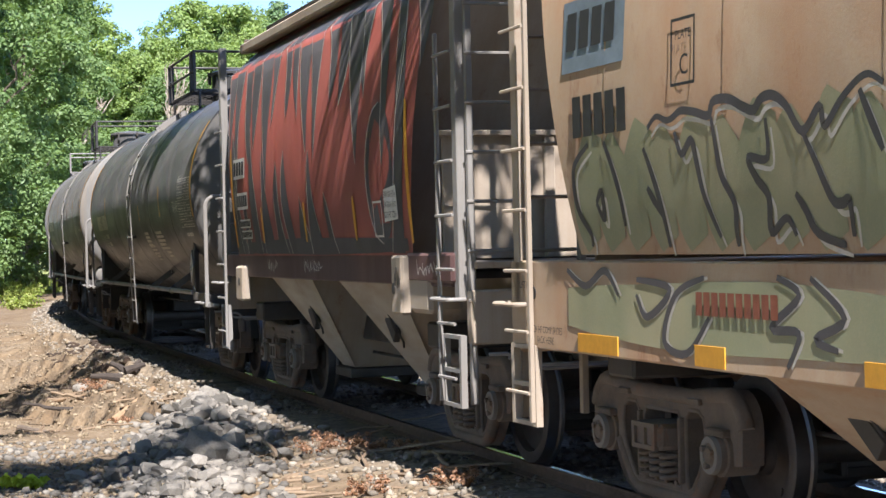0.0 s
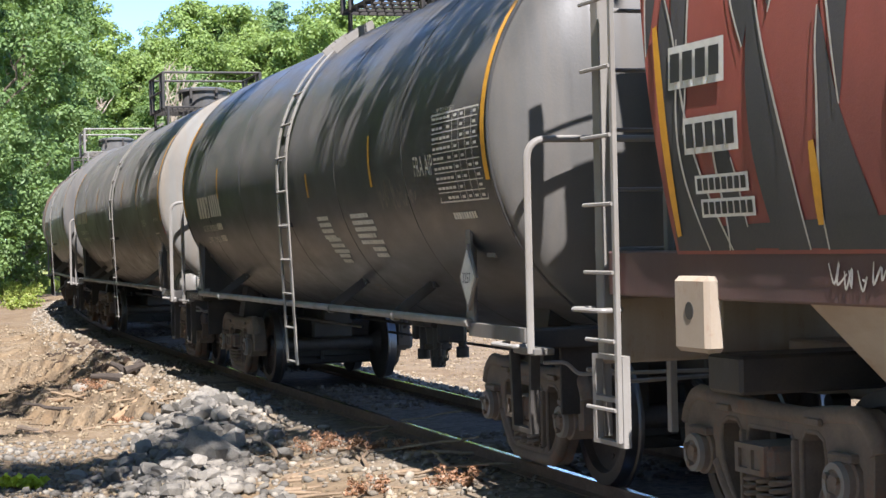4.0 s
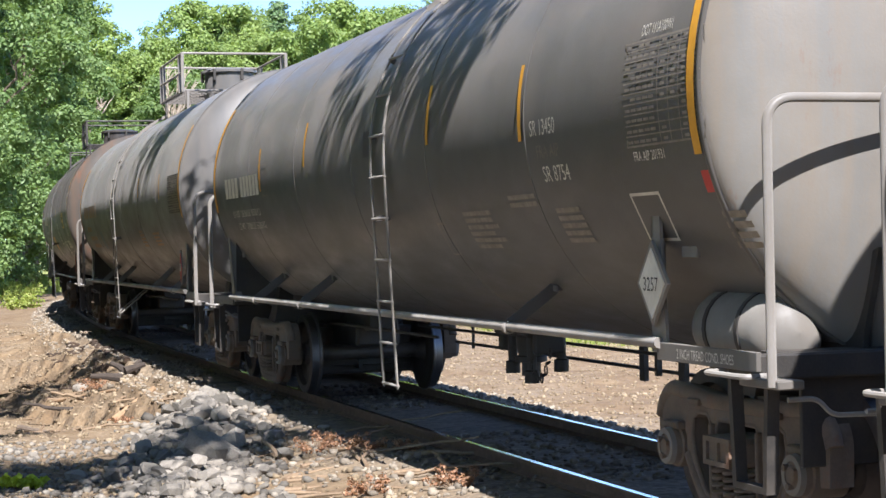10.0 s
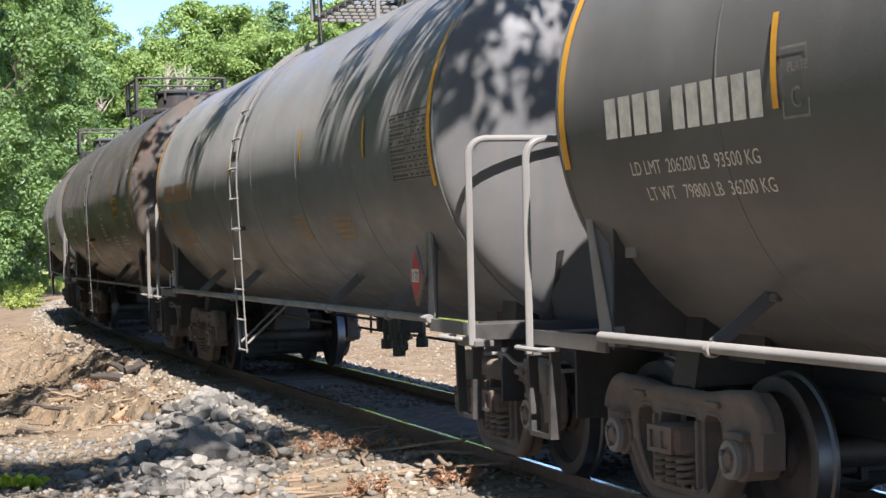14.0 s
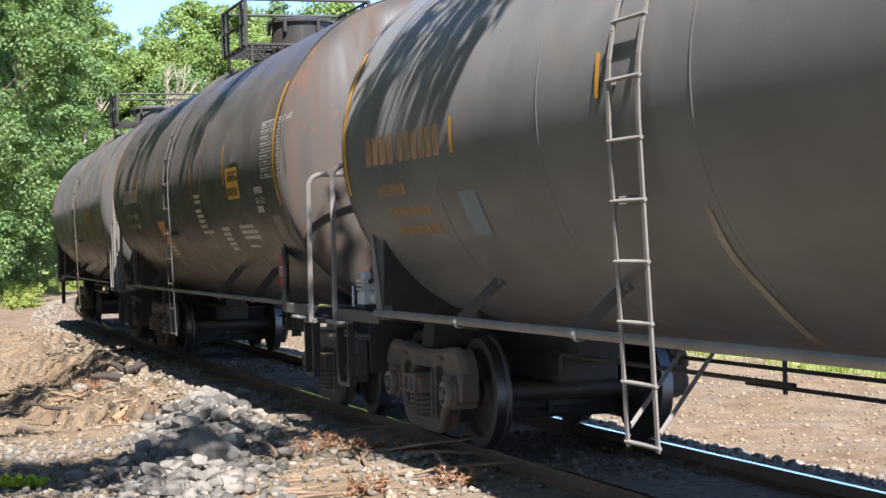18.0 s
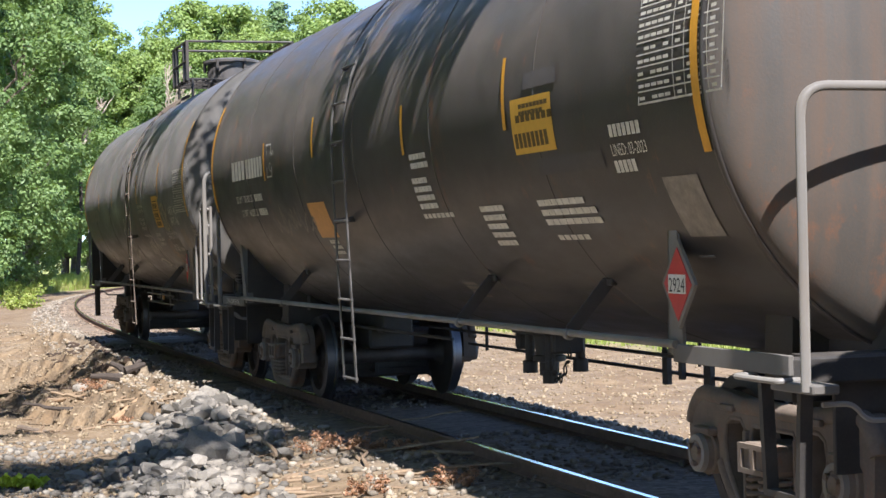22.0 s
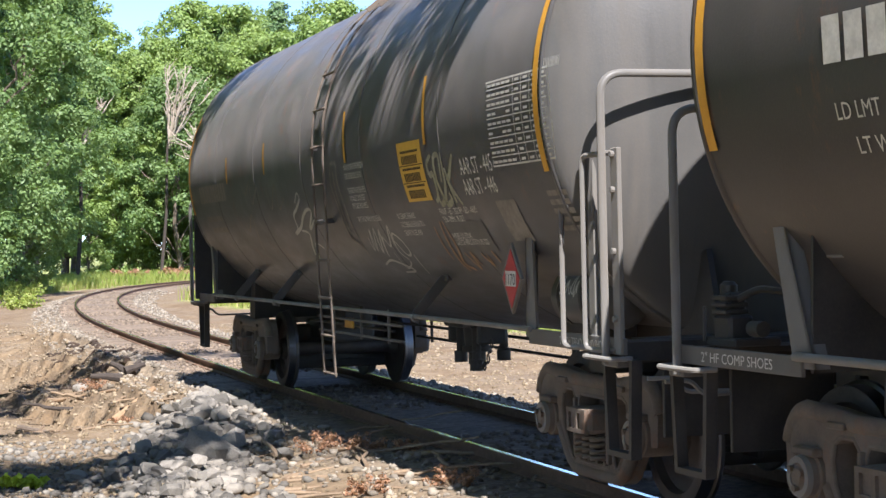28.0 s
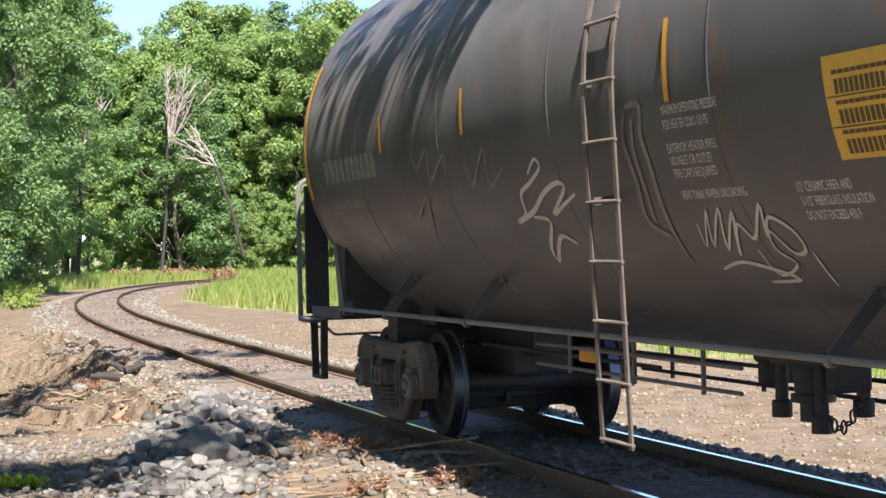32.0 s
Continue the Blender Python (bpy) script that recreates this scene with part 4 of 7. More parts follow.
def hopper_car(spec):
    car = thing("covered_hopper_car", spec["label"], "hopper car", "cars of the freight train")
    body, side, frame_m = spec["body"], spec["side"], spec["frame"]
    zs = np.linspace(1.70, 4.30, 22)
    for s in (-1, 1):
        pts, fs = [], []
        n = 30
        for z in zs:
            h = hopper_half(z, spec)
            pts += [(-h + 2 * h * i / n, s * hopper_profile(z), z) for i in range(n + 1)]
        for j in range(len(zs) - 1):
            for i in range(n):
                q = (j * (n + 1) + i, j * (n + 1) + i + 1, (j + 1) * (n + 1) + i + 1, (j + 1) * (n + 1) + i)
                fs.append(q if s < 0 else q[::-1])
        sd = part("side_sheet", Shape().add(pts, fs), side, car, spec["side_words"], smooth=60)
        if s < 0:
            near = sd
        for a in spec["seams"]:
            part("side_seam", side_band(Shape(), [(a, 1.72), (a, 2.6), (a, 3.4), (a, 4.1)], 0.02, 0.004) if s < 0 else Shape().box((a, s * 1.6, 3.0), (0.02, 0.02, 2.4)), side, sd)
    # end walls: upright above, sloping in below
    for d in (-1, 1):
        pts, fs = [], []
        for z in zs:
            y = hopper_profile(z) - 0.01
            x = d * (spec["top_half"] - 0.04 - 0.98 * (4.30 - z))
            pts += [(x, -y, z), (x, y, z)]
        for j in range(len(zs) - 1):
            q = (2 * j, 2 * j + 1, 2 * j + 3, 2 * j + 2)
            fs.append(q if d > 0 else q[::-1])
        ew = part("end_wall", Shape().add(pts, fs), body, car, "cream end wall with a sloping lower sheet")
        web = part("end_web", Shape().box((d * (spec["end"] - 1.05), 0, 2.17), (0.03, 2.7, 1.02), 0.006), body, car, "cream upright end web lit between the cars")
        for y in (-0.42, 0.42):
            part("web_post", Shape().box((d * (spec["end"] - 1.01), y, 2.17), (0.06, 0.09, 1.02), 0.008), body, web)
        part("web_cap", Shape().box((d * (spec["end"] - 1.02), 0, 2.70), (0.12, 2.76, 0.05), 0.008), body, web)
        # shear plate, end frame
        part("shear_plate", Shape().box((d * (spec["end"] - 0.85), 0, 1.62), (1.9, 2.9, 0.05), 0.006), body, car)
        es = part("end_sill", Shape().box((d * spec["end"], 0, 1.22), (0.12, 2.98, 0.42), 0.015).box((d * (spec["end"] - 0.8), 0, 0.95), (2.2, 0.36, 0.34), 0.015), body, car)
        add_coupler(car, d * (spec["end"] + 0.45), d)
        for s in (-1, 1):
            # corner post and ladders
            part("corner_post", Shape().box((d * (spec["end"] - 0.12), s * 1.50, 2.85), (0.12, 0.09, 3.0), 0.008), frame_m, car)
            lad = part("end_ladder", Shape().box((d * spec["end"], s * 1.46, 2.15), (0.06, 0.05, 3.2), 0.005).box((d * spec["end"], s * 1.0, 2.15), (0.06, 0.05, 3.2), 0.005), frame_m, car, "end ladder with round rungs")
            for i in range(8):
                part("rung", Shape().rod((d * (spec["end"] + 0.03), s * 0.98, 1.35 + i * 0.38), (d * (spec["end"] + 0.03), s * 1.5, 1.35 + i * 0.38), 0.014, 6), frame_m, lad)
            ls = part("side_ladder", Shape().box((d * (spec["end"] - 0.45), s * 1.58, 2.0), (0.045, 0.03, 2.9), 0.004) if spec.get("side_ladder", True) else Shape().box((d * (spec["end"] - 0.3), s * 1.56, 1.9), (0.045, 0.03, 0.8), 0.004), frame_m, car)
            for i in range(7):
                part("rung", Shape().rod((d * (spec["end"] - 0.45), s * 1.60, 0.75 + i * 0.42), (d * (spec["end"] - 0.02), s * 1.60, 0.75 + i * 0.42), 0.013, 6), frame_m, ls)
            xs = d * (spec["end"] - 0.24)
            sh = Shape().plate([(xs - 0.23, 0.52), (xs + 0.23, 0.52), (xs + 0.23, 1.08), (xs - 0.23, 1.08)], [[(xs - 0.18, 0.55), (xs + 0.18, 0.55), (xs + 0.18, 0.79), (xs - 0.18, 0.79)], [(xs - 0.18, 0.82), (xs + 0.18, 0.82), (xs + 0.18, 1.05), (xs - 0.18, 1.05)]], s * 1.56, s * 1.51)
            part("stirrup_step", sh, frame_m, es)
            g = bend_path([(d * (spec["end"] + 0.02), s * 1.52, 1.36), (d * (spec["end"] + 0.02), s * 1.68, 1.36), (d * (spec["end"] - 0.40), s * 1.68, 1.36), (d * (spec["end"] - 0.40), s * 1.52, 1.36)], 0.05, 4)
            part("grab_iron", Shape().tube(g, 0.016, 8), frame_m, es)
    # side sills
    z0, z1 = spec["sill"]
    for s in (-1, 1):
        x0, x1 = -spec["end"] + spec.get("sill_in", 0.0), spec["end"] - spec.get("sill_in", 0.0)
        sl = part("side_sill", Shape().box(((x0 + x1) / 2, s * 1.52, (z0 + z1) / 2), (x1 - x0, 0.05, z1 - z0), 0.012), spec["sill_paint"], car, spec["sill_words"])
        part("sill_flange", Shape().box(((x0 + x1) / 2, s * 1.46, z1 - 0.015), (x1 - x0, 0.16, 0.03), 0.006), spec["sill_paint"], sl)
        part("sill_flange", Shape().box(((x0 + x1) / 2, s * 1.49, z0 + 0.012), (x1 - x0, 0.10, 0.025), 0.006), spec["sill_paint"], sl)
        if s < 0:
            sill = sl
        for x in spec["lift"]:
            tag = part("lift_bracket", Shape().box((x, s * 1.56, z0 - 0.08), (0.40, 0.12, 0.42), 0.03), body, car, "pale jacking bracket")
            part("lift_hole", Shape().lathe([(s * 1.56, 0.0), (s * 1.56, 0.05), (s * 1.623, 0.05), (s * 1.623, 0.0)], 14, (x, 0, z0 - 0.06), "y"), M_IRON, tag)
    # roof with running boards and hatches
    sh = Shape()
    n = 10
    pts = []
    for x in (-spec["top_half"] - 0.03, spec["top_half"] + 0.03):
        pts += [(x, -1.32 + 2.64 * i / n, 4.30 + 0.20 * math.cos((i / n - 0.5) * math.pi)) for i in range(n + 1)]
    sh.add(pts, [(i, n + 1 + i, n + 2 + i, i + 1)[::-1] for i in range(n)])
    for s in (-1, 1):
        sh.box((0, s * 1.30, 4.29), (2 * spec["top_half"] + 0.08, 0.12, 0.12), 0.02)
    for d in (-1, 1):
        sh.box((d * (spec["top_half"] - 0.0), 0, 4.33), (0.07, 2.62, 0.16), 0.02)
    rf = part("roof", sh, spec.get("roof", body), car, "low arched roof")
    for s in (-1, 1):
        part("running_board", Shape().box((0, s * 0.75, 4.60), (2 * spec["top_half"] + 0.7, 0.4, 0.04), 0.006), M_IRON, rf)
    for x in np.arange(-3.4, 3.5, 1.7):
        part("hatch", Shape().lathe([(4.46, 0.34), (4.60, 0.34), (4.63, 0.30), (4.64, 0.0)][::-1], 20, (x, 0, 0), "z"), body, rf)
    # outlet bays under the sill
    for a0, a1, b0, b1 in spec["bays"]:
        zt, zb, yt, yb = z0 + 0.02, 0.45, 1.43, 0.78
        for s in (-1, 1):
            pts = [(a0, s * yt, zt), (a1, s * yt, zt), (b1, s * yb, zb), (b0, s * yb, zb)]
            pts += [(x, y - s * 0.03, z) for x, y, z in pts]
            fs = [(0, 3, 2, 1), (4, 5, 6, 7), (0, 1, 5, 4), (1, 2, 6, 5), (2, 3, 7, 6), (3, 0, 4, 7)]
            bay = part("bay_panel", Shape().add(pts, fs if s < 0 else [f[::-1] for f in fs]), spec["bay_paint"], car, "sloped cream outlet sheet")
            c = Vector(((a0 + a1) * 0.28 + (b0 + b1) * 0.22, s * (yt * 0.56 + yb * 0.44 + 0.02), zt * 0.56 + zb * 0.44))
            part("gate_slot", Shape().bar(c + Vector((-0.14, 0, 0.10)), c + Vector((0.14, 0, -0.10)), 0.06, 0.12, (0, 0, 1)), M_IRON, bay)
            part("gate_rim", Shape().tube([c + Vector(p) for p in ((-0.26, s * 0.06, 0.19), (-0.04, s * 0.06, 0.17), (0.24, s * -0.03, -0.14), (0.18, s * -0.05, -0.19))], 0.011, 6), M_IRON, bay)
        pts = [(a0, -yt, zt), (a1, -yt, zt), (a1, yt, zt), (a0, yt, zt), (b0, -yb, zb), (b1, -yb, zb), (b1, yb, zb), (b0, yb, zb)]
        part("bay_hopper", Shape().add(pts, [(1, 5, 6, 2), (0, 3, 7, 4), (4, 7, 6, 5)]), spec["bay_paint"], car)
        part("outlet_gate", Shape().box(((b0 + b1) / 2, 0, zb - 0.06), (b1 - b0 + 0.12, 1.7, 0.10), 0.01), M_IRON, car)
    part("centre_box", Shape().box((0, 0, 1.15), (2.2, 1.5, 0.75), 0.02), M_IRON, car)
    for x in (-spec["truck"], spec["truck"]):
        part("truck_saddle", Shape().box((x, 0, 1.02), (0.40, 2.7, 0.22), 0.02), M_IRON, car)
        add_truck(car, x)
    for y, z, x0, x1 in ((-0.6, 0.62, -2.4, 2.4), (0.6, 0.56, -2.6, 2.8)):
        part("brake_rod", Shape().rod((x0, y, z), (x1, y, z), 0.017, 8), M_IRON, car)
    return car, near, sill


# ---- ground, track bed, rails ----
LINE_PTS = np.stack([LINE_X, LINE_Y], 1)[::4]
LINE_TURN = TURN[::4]
LINE_WAY = WAY[::4]


def track_coords(x, y):
    """Way along and distance beside the track of ground points."""
    x, y = np.asarray(x, float), np.asarray(y, float)
    s, n = np.zeros(x.shape), np.zeros(x.shape)
    for i in range(0, len(x), 4000):
        dx = x[i:i + 4000, None] - LINE_PTS[None, :, 0]
        dy = y[i:i + 4000, None] - LINE_PTS[None, :, 1]
        k = (dx * dx + dy * dy).argmin(1)
        r = np.arange(len(k))
        s[i:i + 4000] = LINE_WAY[k]
        n[i:i + 4000] = -np.sin(LINE_TURN[k]) * dx[r, k] + np.cos(LINE_TURN[k]) * dy[r, k]
    return s, n


def ground_height(x, y):
    s, n = track_coords(x, y)
    z = np.where(abs(n) < 1.35, -0.131, -0.131 - 0.21 * np.clip((abs(n) - 1.35) / 1.1, 0, 1))
    rough = np.array([noise.noise((a * 0.45, b * 0.45, 3.0)) * 0.10 + noise.noise((a * 1.7, b * 1.7, 7.0)) * 0.035 for a, b in zip(x, y)])
    z = z + rough * np.clip((abs(n) - 1.5) / 1.5, 0, 1)
    # washed-out terraces below the ballast on the near side
    reach = np.clip((s - 9) / 7, 0, 1) * np.clip((37 - s) / 5, 0, 1)
    z = z + reach * 0.12 * np.clip((-n - 1.5) / 0.5, 0, 1)
    for k in range(6):
        edge = 1.75 + 0.30 * k + 0.20 * np.sin(s * 0.60 + k * 1.1) + 0.06 * np.sin(s * 1.45 + k * 2.3) + 0.02 * np.sin(s * 4.1 + k)
        z = z - reach * 0.13 * np.clip((-n - edge) / 0.06, 0, 1) + reach * 0.035 * np.exp(-((-n - edge + 0.05) / 0.06) ** 2)
    z = z + reach * 0.30 * np.clip((-n - 4.0) / 1.2, 0, 1)
    z = z + np.exp(-((n + 1.8 + 0.19 * (s - 35.4)) / 0.40) ** 2) * np.clip((s - 35.0) / 1.5, 0, 1) * np.clip((45.5 - s) / 2.0, 0, 1) * 0.10
    # the land climbs away from the line on the near side
    z = z + np.clip((-n - 5.5) / 10.0, 0, 1) * 0.9 * np.clip((s + 60) / 40, 0, 1)
    z = z + np.clip((abs(n) - 12) / 60, 0, 1) * 0.35
    return z


def ground_mesh():
    def steps(marks):
        out = []
        for (a, b, d) in marks:
            out += list(np.arange(a, b, d))
        return np.array(out + [marks[-1][1]])
    xs = steps([(-1500, -200, 130), (-200, -40, 16), (-40, -12, 1.0), (-12, -10, 0.2), (-10, 3, 0.075), (3, 6, 0.16), (6, 20, 0.7), (20, 60, 4), (60, 200, 14), (200, 1500, 130)])
    ys = steps([(-1500, -200, 130), (-200, -20, 18), (-20, 10, 1.5), (10, 48, 0.13), (48, 80, 0.5), (80, 160, 2.0), (160, 300, 14), (300, 2500, 200)])
    X, Y = np.meshgrid(xs, ys)
    Z = ground_height(X.ravel(), Y.ravel())
    me = bpy.data.meshes.new("ground")
    nx, ny = len(xs), len(ys)
    idx = np.arange(nx * ny).reshape(ny, nx)
    quads = np.stack([idx[:-1, :-1], idx[:-1, 1:], idx[1:, 1:], idx[1:, :-1]], -1).reshape(-1, 4)
    me.from_pydata(np.stack([X.ravel(), Y.ravel(), Z], 1).tolist(), [], quads.tolist())
    me.polygons.foreach_set("use_smooth", [True] * len(me.polygons))
    return me


def zone_values(x, y):
    """How much meadow and how much ballast lies at ground points."""
    s, n = track_coords(x, y)
    wob = np.array([noise.noise((a * 0.25, b * 0.25, 1.0)) for a, b in zip(x, y)])
    far_edge = 8.3 + 1.6 * wob - np.clip((14 - s) / 25, 0, 1) * 4.6
    near_edge = 5.2 + 1.2 * wob + np.clip((s + 5) / 30, 0, 1) * 4.0 + np.clip((s - 44) / 4, 0, 1) * 14.0
    green = np.where(n > 0, np.clip((n - far_edge) / 1.0, 0, 1), np.clip((-n - near_edge) / 1.0, 0, 1))
    bal = np.clip((2.0 + 0.6 * wob - abs(n)) / 0.7, 0, 1)
    return green, bal, np.clip((1.35 - abs(n)) / 0.2, 0, 1)


def ground_paint():
    m, nt, b = nodes_of("dirt_and_gravel")
    big = noise_node(nt, 0.55, 6.0)
    mid = noise_node(nt, 2.2, 6.0)
    fine = noise_node(nt, 26.0, 6.0, rough=0.75)
    vor = nt.nodes.new("ShaderNodeTexVoronoi")
    vor.inputs["Scale"].default_value = 17.0
    tc = nt.nodes.new("ShaderNodeTexCoord")
    nt.links.new(tc.outputs["Object"], vor.inputs["Vector"])
    zone = {}
    for k in ("meadow", "ballast", "crib"):
        at = nt.nodes.new("ShaderNodeAttribute")
        at.attribute_name = k
        zone[k] = at.outputs["Fac"]
    dirt = ramp(nt, mid, ((0.3, (0.115, 0.071, 0.035)), (0.55, (0.20, 0.134, 0.071)), (0.75, (0.275, 0.20, 0.114))))
    stone = ramp(nt, vor.outputs["Color"], ((0.0, (0.115, 0.09, 0.062)), (1.0, (0.31, 0.245, 0.168))))
    col = mix(nt, ramp(nt, big, ((0.42, (0.10,)), (0.66, (0.70,)))), dirt, stone)
    col = mix(nt, zone["ballast"], col, stone)
    col = mix(nt, zone["crib"], col, ramp(nt, vor.outputs["Color"], ((0.0, (0.105, 0.08, 0.056)), (1.0, (0.29, 0.22, 0.155)))))
    grass = ramp(nt, mid, ((0.3, (0.14, 0.21, 0.04)), (0.7, (0.38, 0.36, 0.13))))
    col = mix(nt, zone["meadow"], col, grass)
    col = mix(nt, 0.45, col, ramp(nt, fine, ((0.3, (0.35,)), (0.7, (1.0,)))), "MULTIPLY")
    nt.links.new(col, b.inputs["Base Color"])
    b.inputs["Roughness"].default_value = 0.95
    bump(nt, b, vor.outputs["Distance"], 0.6, 0.03)
    return m


M_DIRT = ground_paint()
me = ground_mesh()
me.materials.append(M_DIRT)
co = np.zeros(len(me.vertices) * 3)
me.vertices.foreach_get("co", co)
co = co.reshape(-1, 3)
for key, vals in zip(("meadow", "ballast", "crib"), zone_values(co[:, 0], co[:, 1])):
    me.attributes.new(key, "FLOAT", "POINT").data.foreach_set("value", vals)
tagged(new("ground", me), "pale dry dirt and gravel beside the railway", "ground", "", "structure")

# rails: head, web and foot swept along the line
RAIL_PROFILE = [(-0.07, -0.124), (0.07, -0.124), (0.07, -0.115), (0.012, -0.097), (0.01, -0.032), (0.036, -0.034), (0.036, -0.008), (0.026, 0.0), (-0.026, 0.0), (-0.036, -0.008), (-0.036, -0.034), (-0.01, -0.032), (-0.012, -0.097), (-0.07, -0.115)]
track = thing("railway_track", "curved single railway track with shiny rails on dark ties", "railway track")
track["kind"] = "structure"
ways = np.concatenate([np.arange(-125, 0, 1.0), np.arange(0, 75.1, 1.5)])
for n0 in (-0.753, 0.753):
    sh = Shape()
    k = len(RAIL_PROFILE)
    pts = []
    for s in ways:
        for u, z in RAIL_PROFILE:
            pts.append(tuple(beside(s, n0 + u, z)))
    fs, slots = [], []
    for i in range(len(ways) - 1):
        for j in range(k):
            fs.append((i * k + j, (i + 1) * k + j, (i + 1) * k + (j + 1) % k, i * k + (j + 1) % k)[::-1])
            slots.append(1 if j == 7 else 0)
    sh.add(pts, fs)
    sh.k = slots
    part("rail", sh, [M_RAIL_SIDE, M_RAIL], track, "steel rail with a bright worn head")
tie_mesh = mesh_of("tie", Shape().box((0, 0, -0.085), (0.23, 2.55, 0.17), 0.015), M_TIE)
rnd = random.Random(5)
for i, s in enumerate(np.arange(-95.0, 62.0, 0.54)):
    x, y, a = line_at(s)
    part("tie", tie_mesh, None, track, "", pose(x, y, -0.125 + rnd.uniform(-0.012, 0.0), 0, 0, math.degrees(a) + rnd.uniform(-1.2, 1.2)))


# ---- trees ----
def leaf_cloud(centres, per, spread, size, seed, flat=0.75):
    """Small bent leaves round many centres, as arrays."""
    rng = np.random.default_rng(seed)
    c = np.repeat(np.asarray(centres), per, 0)
    n = len(c)
    d = rng.normal(size=(n, 3))
    d /= np.linalg.norm(d, axis=1, keepdims=True)
    p = c + d * (spread * rng.uniform(0.15, 1.0, (n, 1)) ** 0.55) * np.array([1, 1, flat])
    nrm = d * 0.9 + np.array([0, 0, 0.55]) + rng.normal(size=(n, 3)) * 0.4
    nrm /= np.linalg.norm(nrm, axis=1, keepdims=True)
    u = np.cross(nrm, rng.normal(size=(n, 3)))
    u /= np.linalg.norm(u, axis=1, keepdims=True) + 1e-6
    w = np.cross(nrm, u)
    L = size * rng.uniform(0.6, 1.35, (n, 1))
    q = np.stack([p - u * L * 0.5, p + w * L * 0.32, p + u * L * 0.5 - np.array([0, 0, 0.15]) * L, p - w * L * 0.32], 1)
    return q.reshape(-1, 3)


def leaf_mesh(name, pts, material):
    me = bpy.data.meshes.new(name)
    n = len(pts) // 4
    me.vertices.add(n * 4)
    me.vertices.foreach_set("co", np.asarray(pts, np.float32).ravel())
    me.loops.add(n * 4)
    me.loops.foreach_set("vertex_index", np.arange(n * 4, dtype=np.int32))
    me.polygons.add(n)
    me.polygons.foreach_set("loop_start", np.arange(0, n * 4, 4, dtype=np.int32))
    me.polygons.foreach_set("loop_total", np.full(n, 4, np.int32))
    me.materials.append(material)
    me.update(calc_edges=True)
    return me


def wander(a, b, seed, wob=0.12, n=6):
    rnd = random.Random(seed)
    a, b = Vector(a), Vector(b)
    L = (b - a).length
    return [a.lerp(b, i / n) + Vector((rnd.uniform(-1, 1), rnd.uniform(-1, 1), rnd.uniform(-0.4, 0.4))) * (L * wob * math.sin(math.pi * i / n) * 0.5) for i in range(n + 1)]


def broad_tree(seed, high, wide, leaf, paint_m, per=90, low=0.18, count=26, label="leafy broadleaf tree with a dense uneven crown"):
    rnd = random.Random(seed)
    tree = thing("tree", label, "tree", "trees of the wood edge")
    trunk = wander((0, 0, -0.4), (rnd.uniform(-0.5, 0.5), rnd.uniform(-0.5, 0.5), high * 0.8), seed, 0.06, 8)
    tk = part("trunk", Shape().tube(trunk, high * 0.017, 10, taper=0.2), M_BARK, tree, "grey-brown bark trunk")
    centres, masses = [], []
    for i in range(count):
        t = low + (1 - low) * ((i + rnd.random()) / count) ** 0.8
        prof = math.sin(math.pi * min(1.0, (t - low) / (1 - low) * 0.78 + 0.18)) ** 0.75
        r = wide * prof * rnd.uniform(0.45, 0.85)
        a = i * 2.4 + rnd.uniform(-0.5, 0.5)
        masses.append((r * math.cos(a), r * math.sin(a), t * high))
        rm = wide * rnd.uniform(0.26, 0.46)
        for k in range(9):
            az, el = rnd.uniform(0, 6.283), rnd.uniform(-0.5, 1.4)
            centres.append((masses[-1][0] + rm * math.cos(az) * math.cos(el), masses[-1][1] + rm * math.sin(az) * math.cos(el), masses[-1][2] + rm * 0.75 * math.sin(el)))
    sh = Shape()
    for i, c in enumerate(masses):
        if i % 2 == 0:
            z = max(high * 0.12, c[2] - high * 0.16)
            k = min(len(trunk) - 1, int(z / (high * 0.8) * 8))
            sh.tube(wander(trunk[k], c, seed + i, 0.14, 5), high * 0.0055, 6, taper=0.25)
    part("branching", sh, M_BARK, tree)["kind"] = "stuff"
    part("crown", leaf_mesh("crown", leaf_cloud(centres, per, wide * 0.17, leaf, seed), paint_m), None, tree, "green leaves in many clumps")
    return tree


def pine_tree(seed, high, wide):
    rnd = random.Random(seed)
    tree = thing("pine_tree", "tall dark green pine with layered boughs", "tree", "trees of the wood edge")
    part("trunk", Shape().tube([(0, 0, -0.4), (0.1, 0, high * 0.5), (0, 0.1, high)], high * 0.014, 9, taper=0.12), M_BARK, tree, "straight brown trunk")
    centres, sh = [], Shape()
    for i in range(26):
        t = 0.25 + 0.75 * i / 25
        for k in range(6):
            a = i * 1.1 + k * 1.05 + rnd.uniform(-0.2, 0.2)
            r = wide * (1 - t) ** 0.75 * rnd.uniform(0.55, 1.2) + 0.3
            zj = t * high + rnd.uniform(-0.55, 0.55)
            for f in (0.45, 0.75, 1.0):
                centres.append((r * f * math.cos(a), r * f * math.sin(a), zj + 0.16 * r * f * f))
            sh.tube([(0, 0, zj), (r * math.cos(a), r * math.sin(a), zj + 0.16 * r)], 0.035, 5, taper=0.3)
    part("branching", sh, M_BARK, tree)["kind"] = "stuff"
    part("crown", leaf_mesh("crown", leaf_cloud(centres, 30, 0.75, 0.26, seed, 0.55), M_NEEDLE), None, tree, "bunches of dark needles")
    return tree


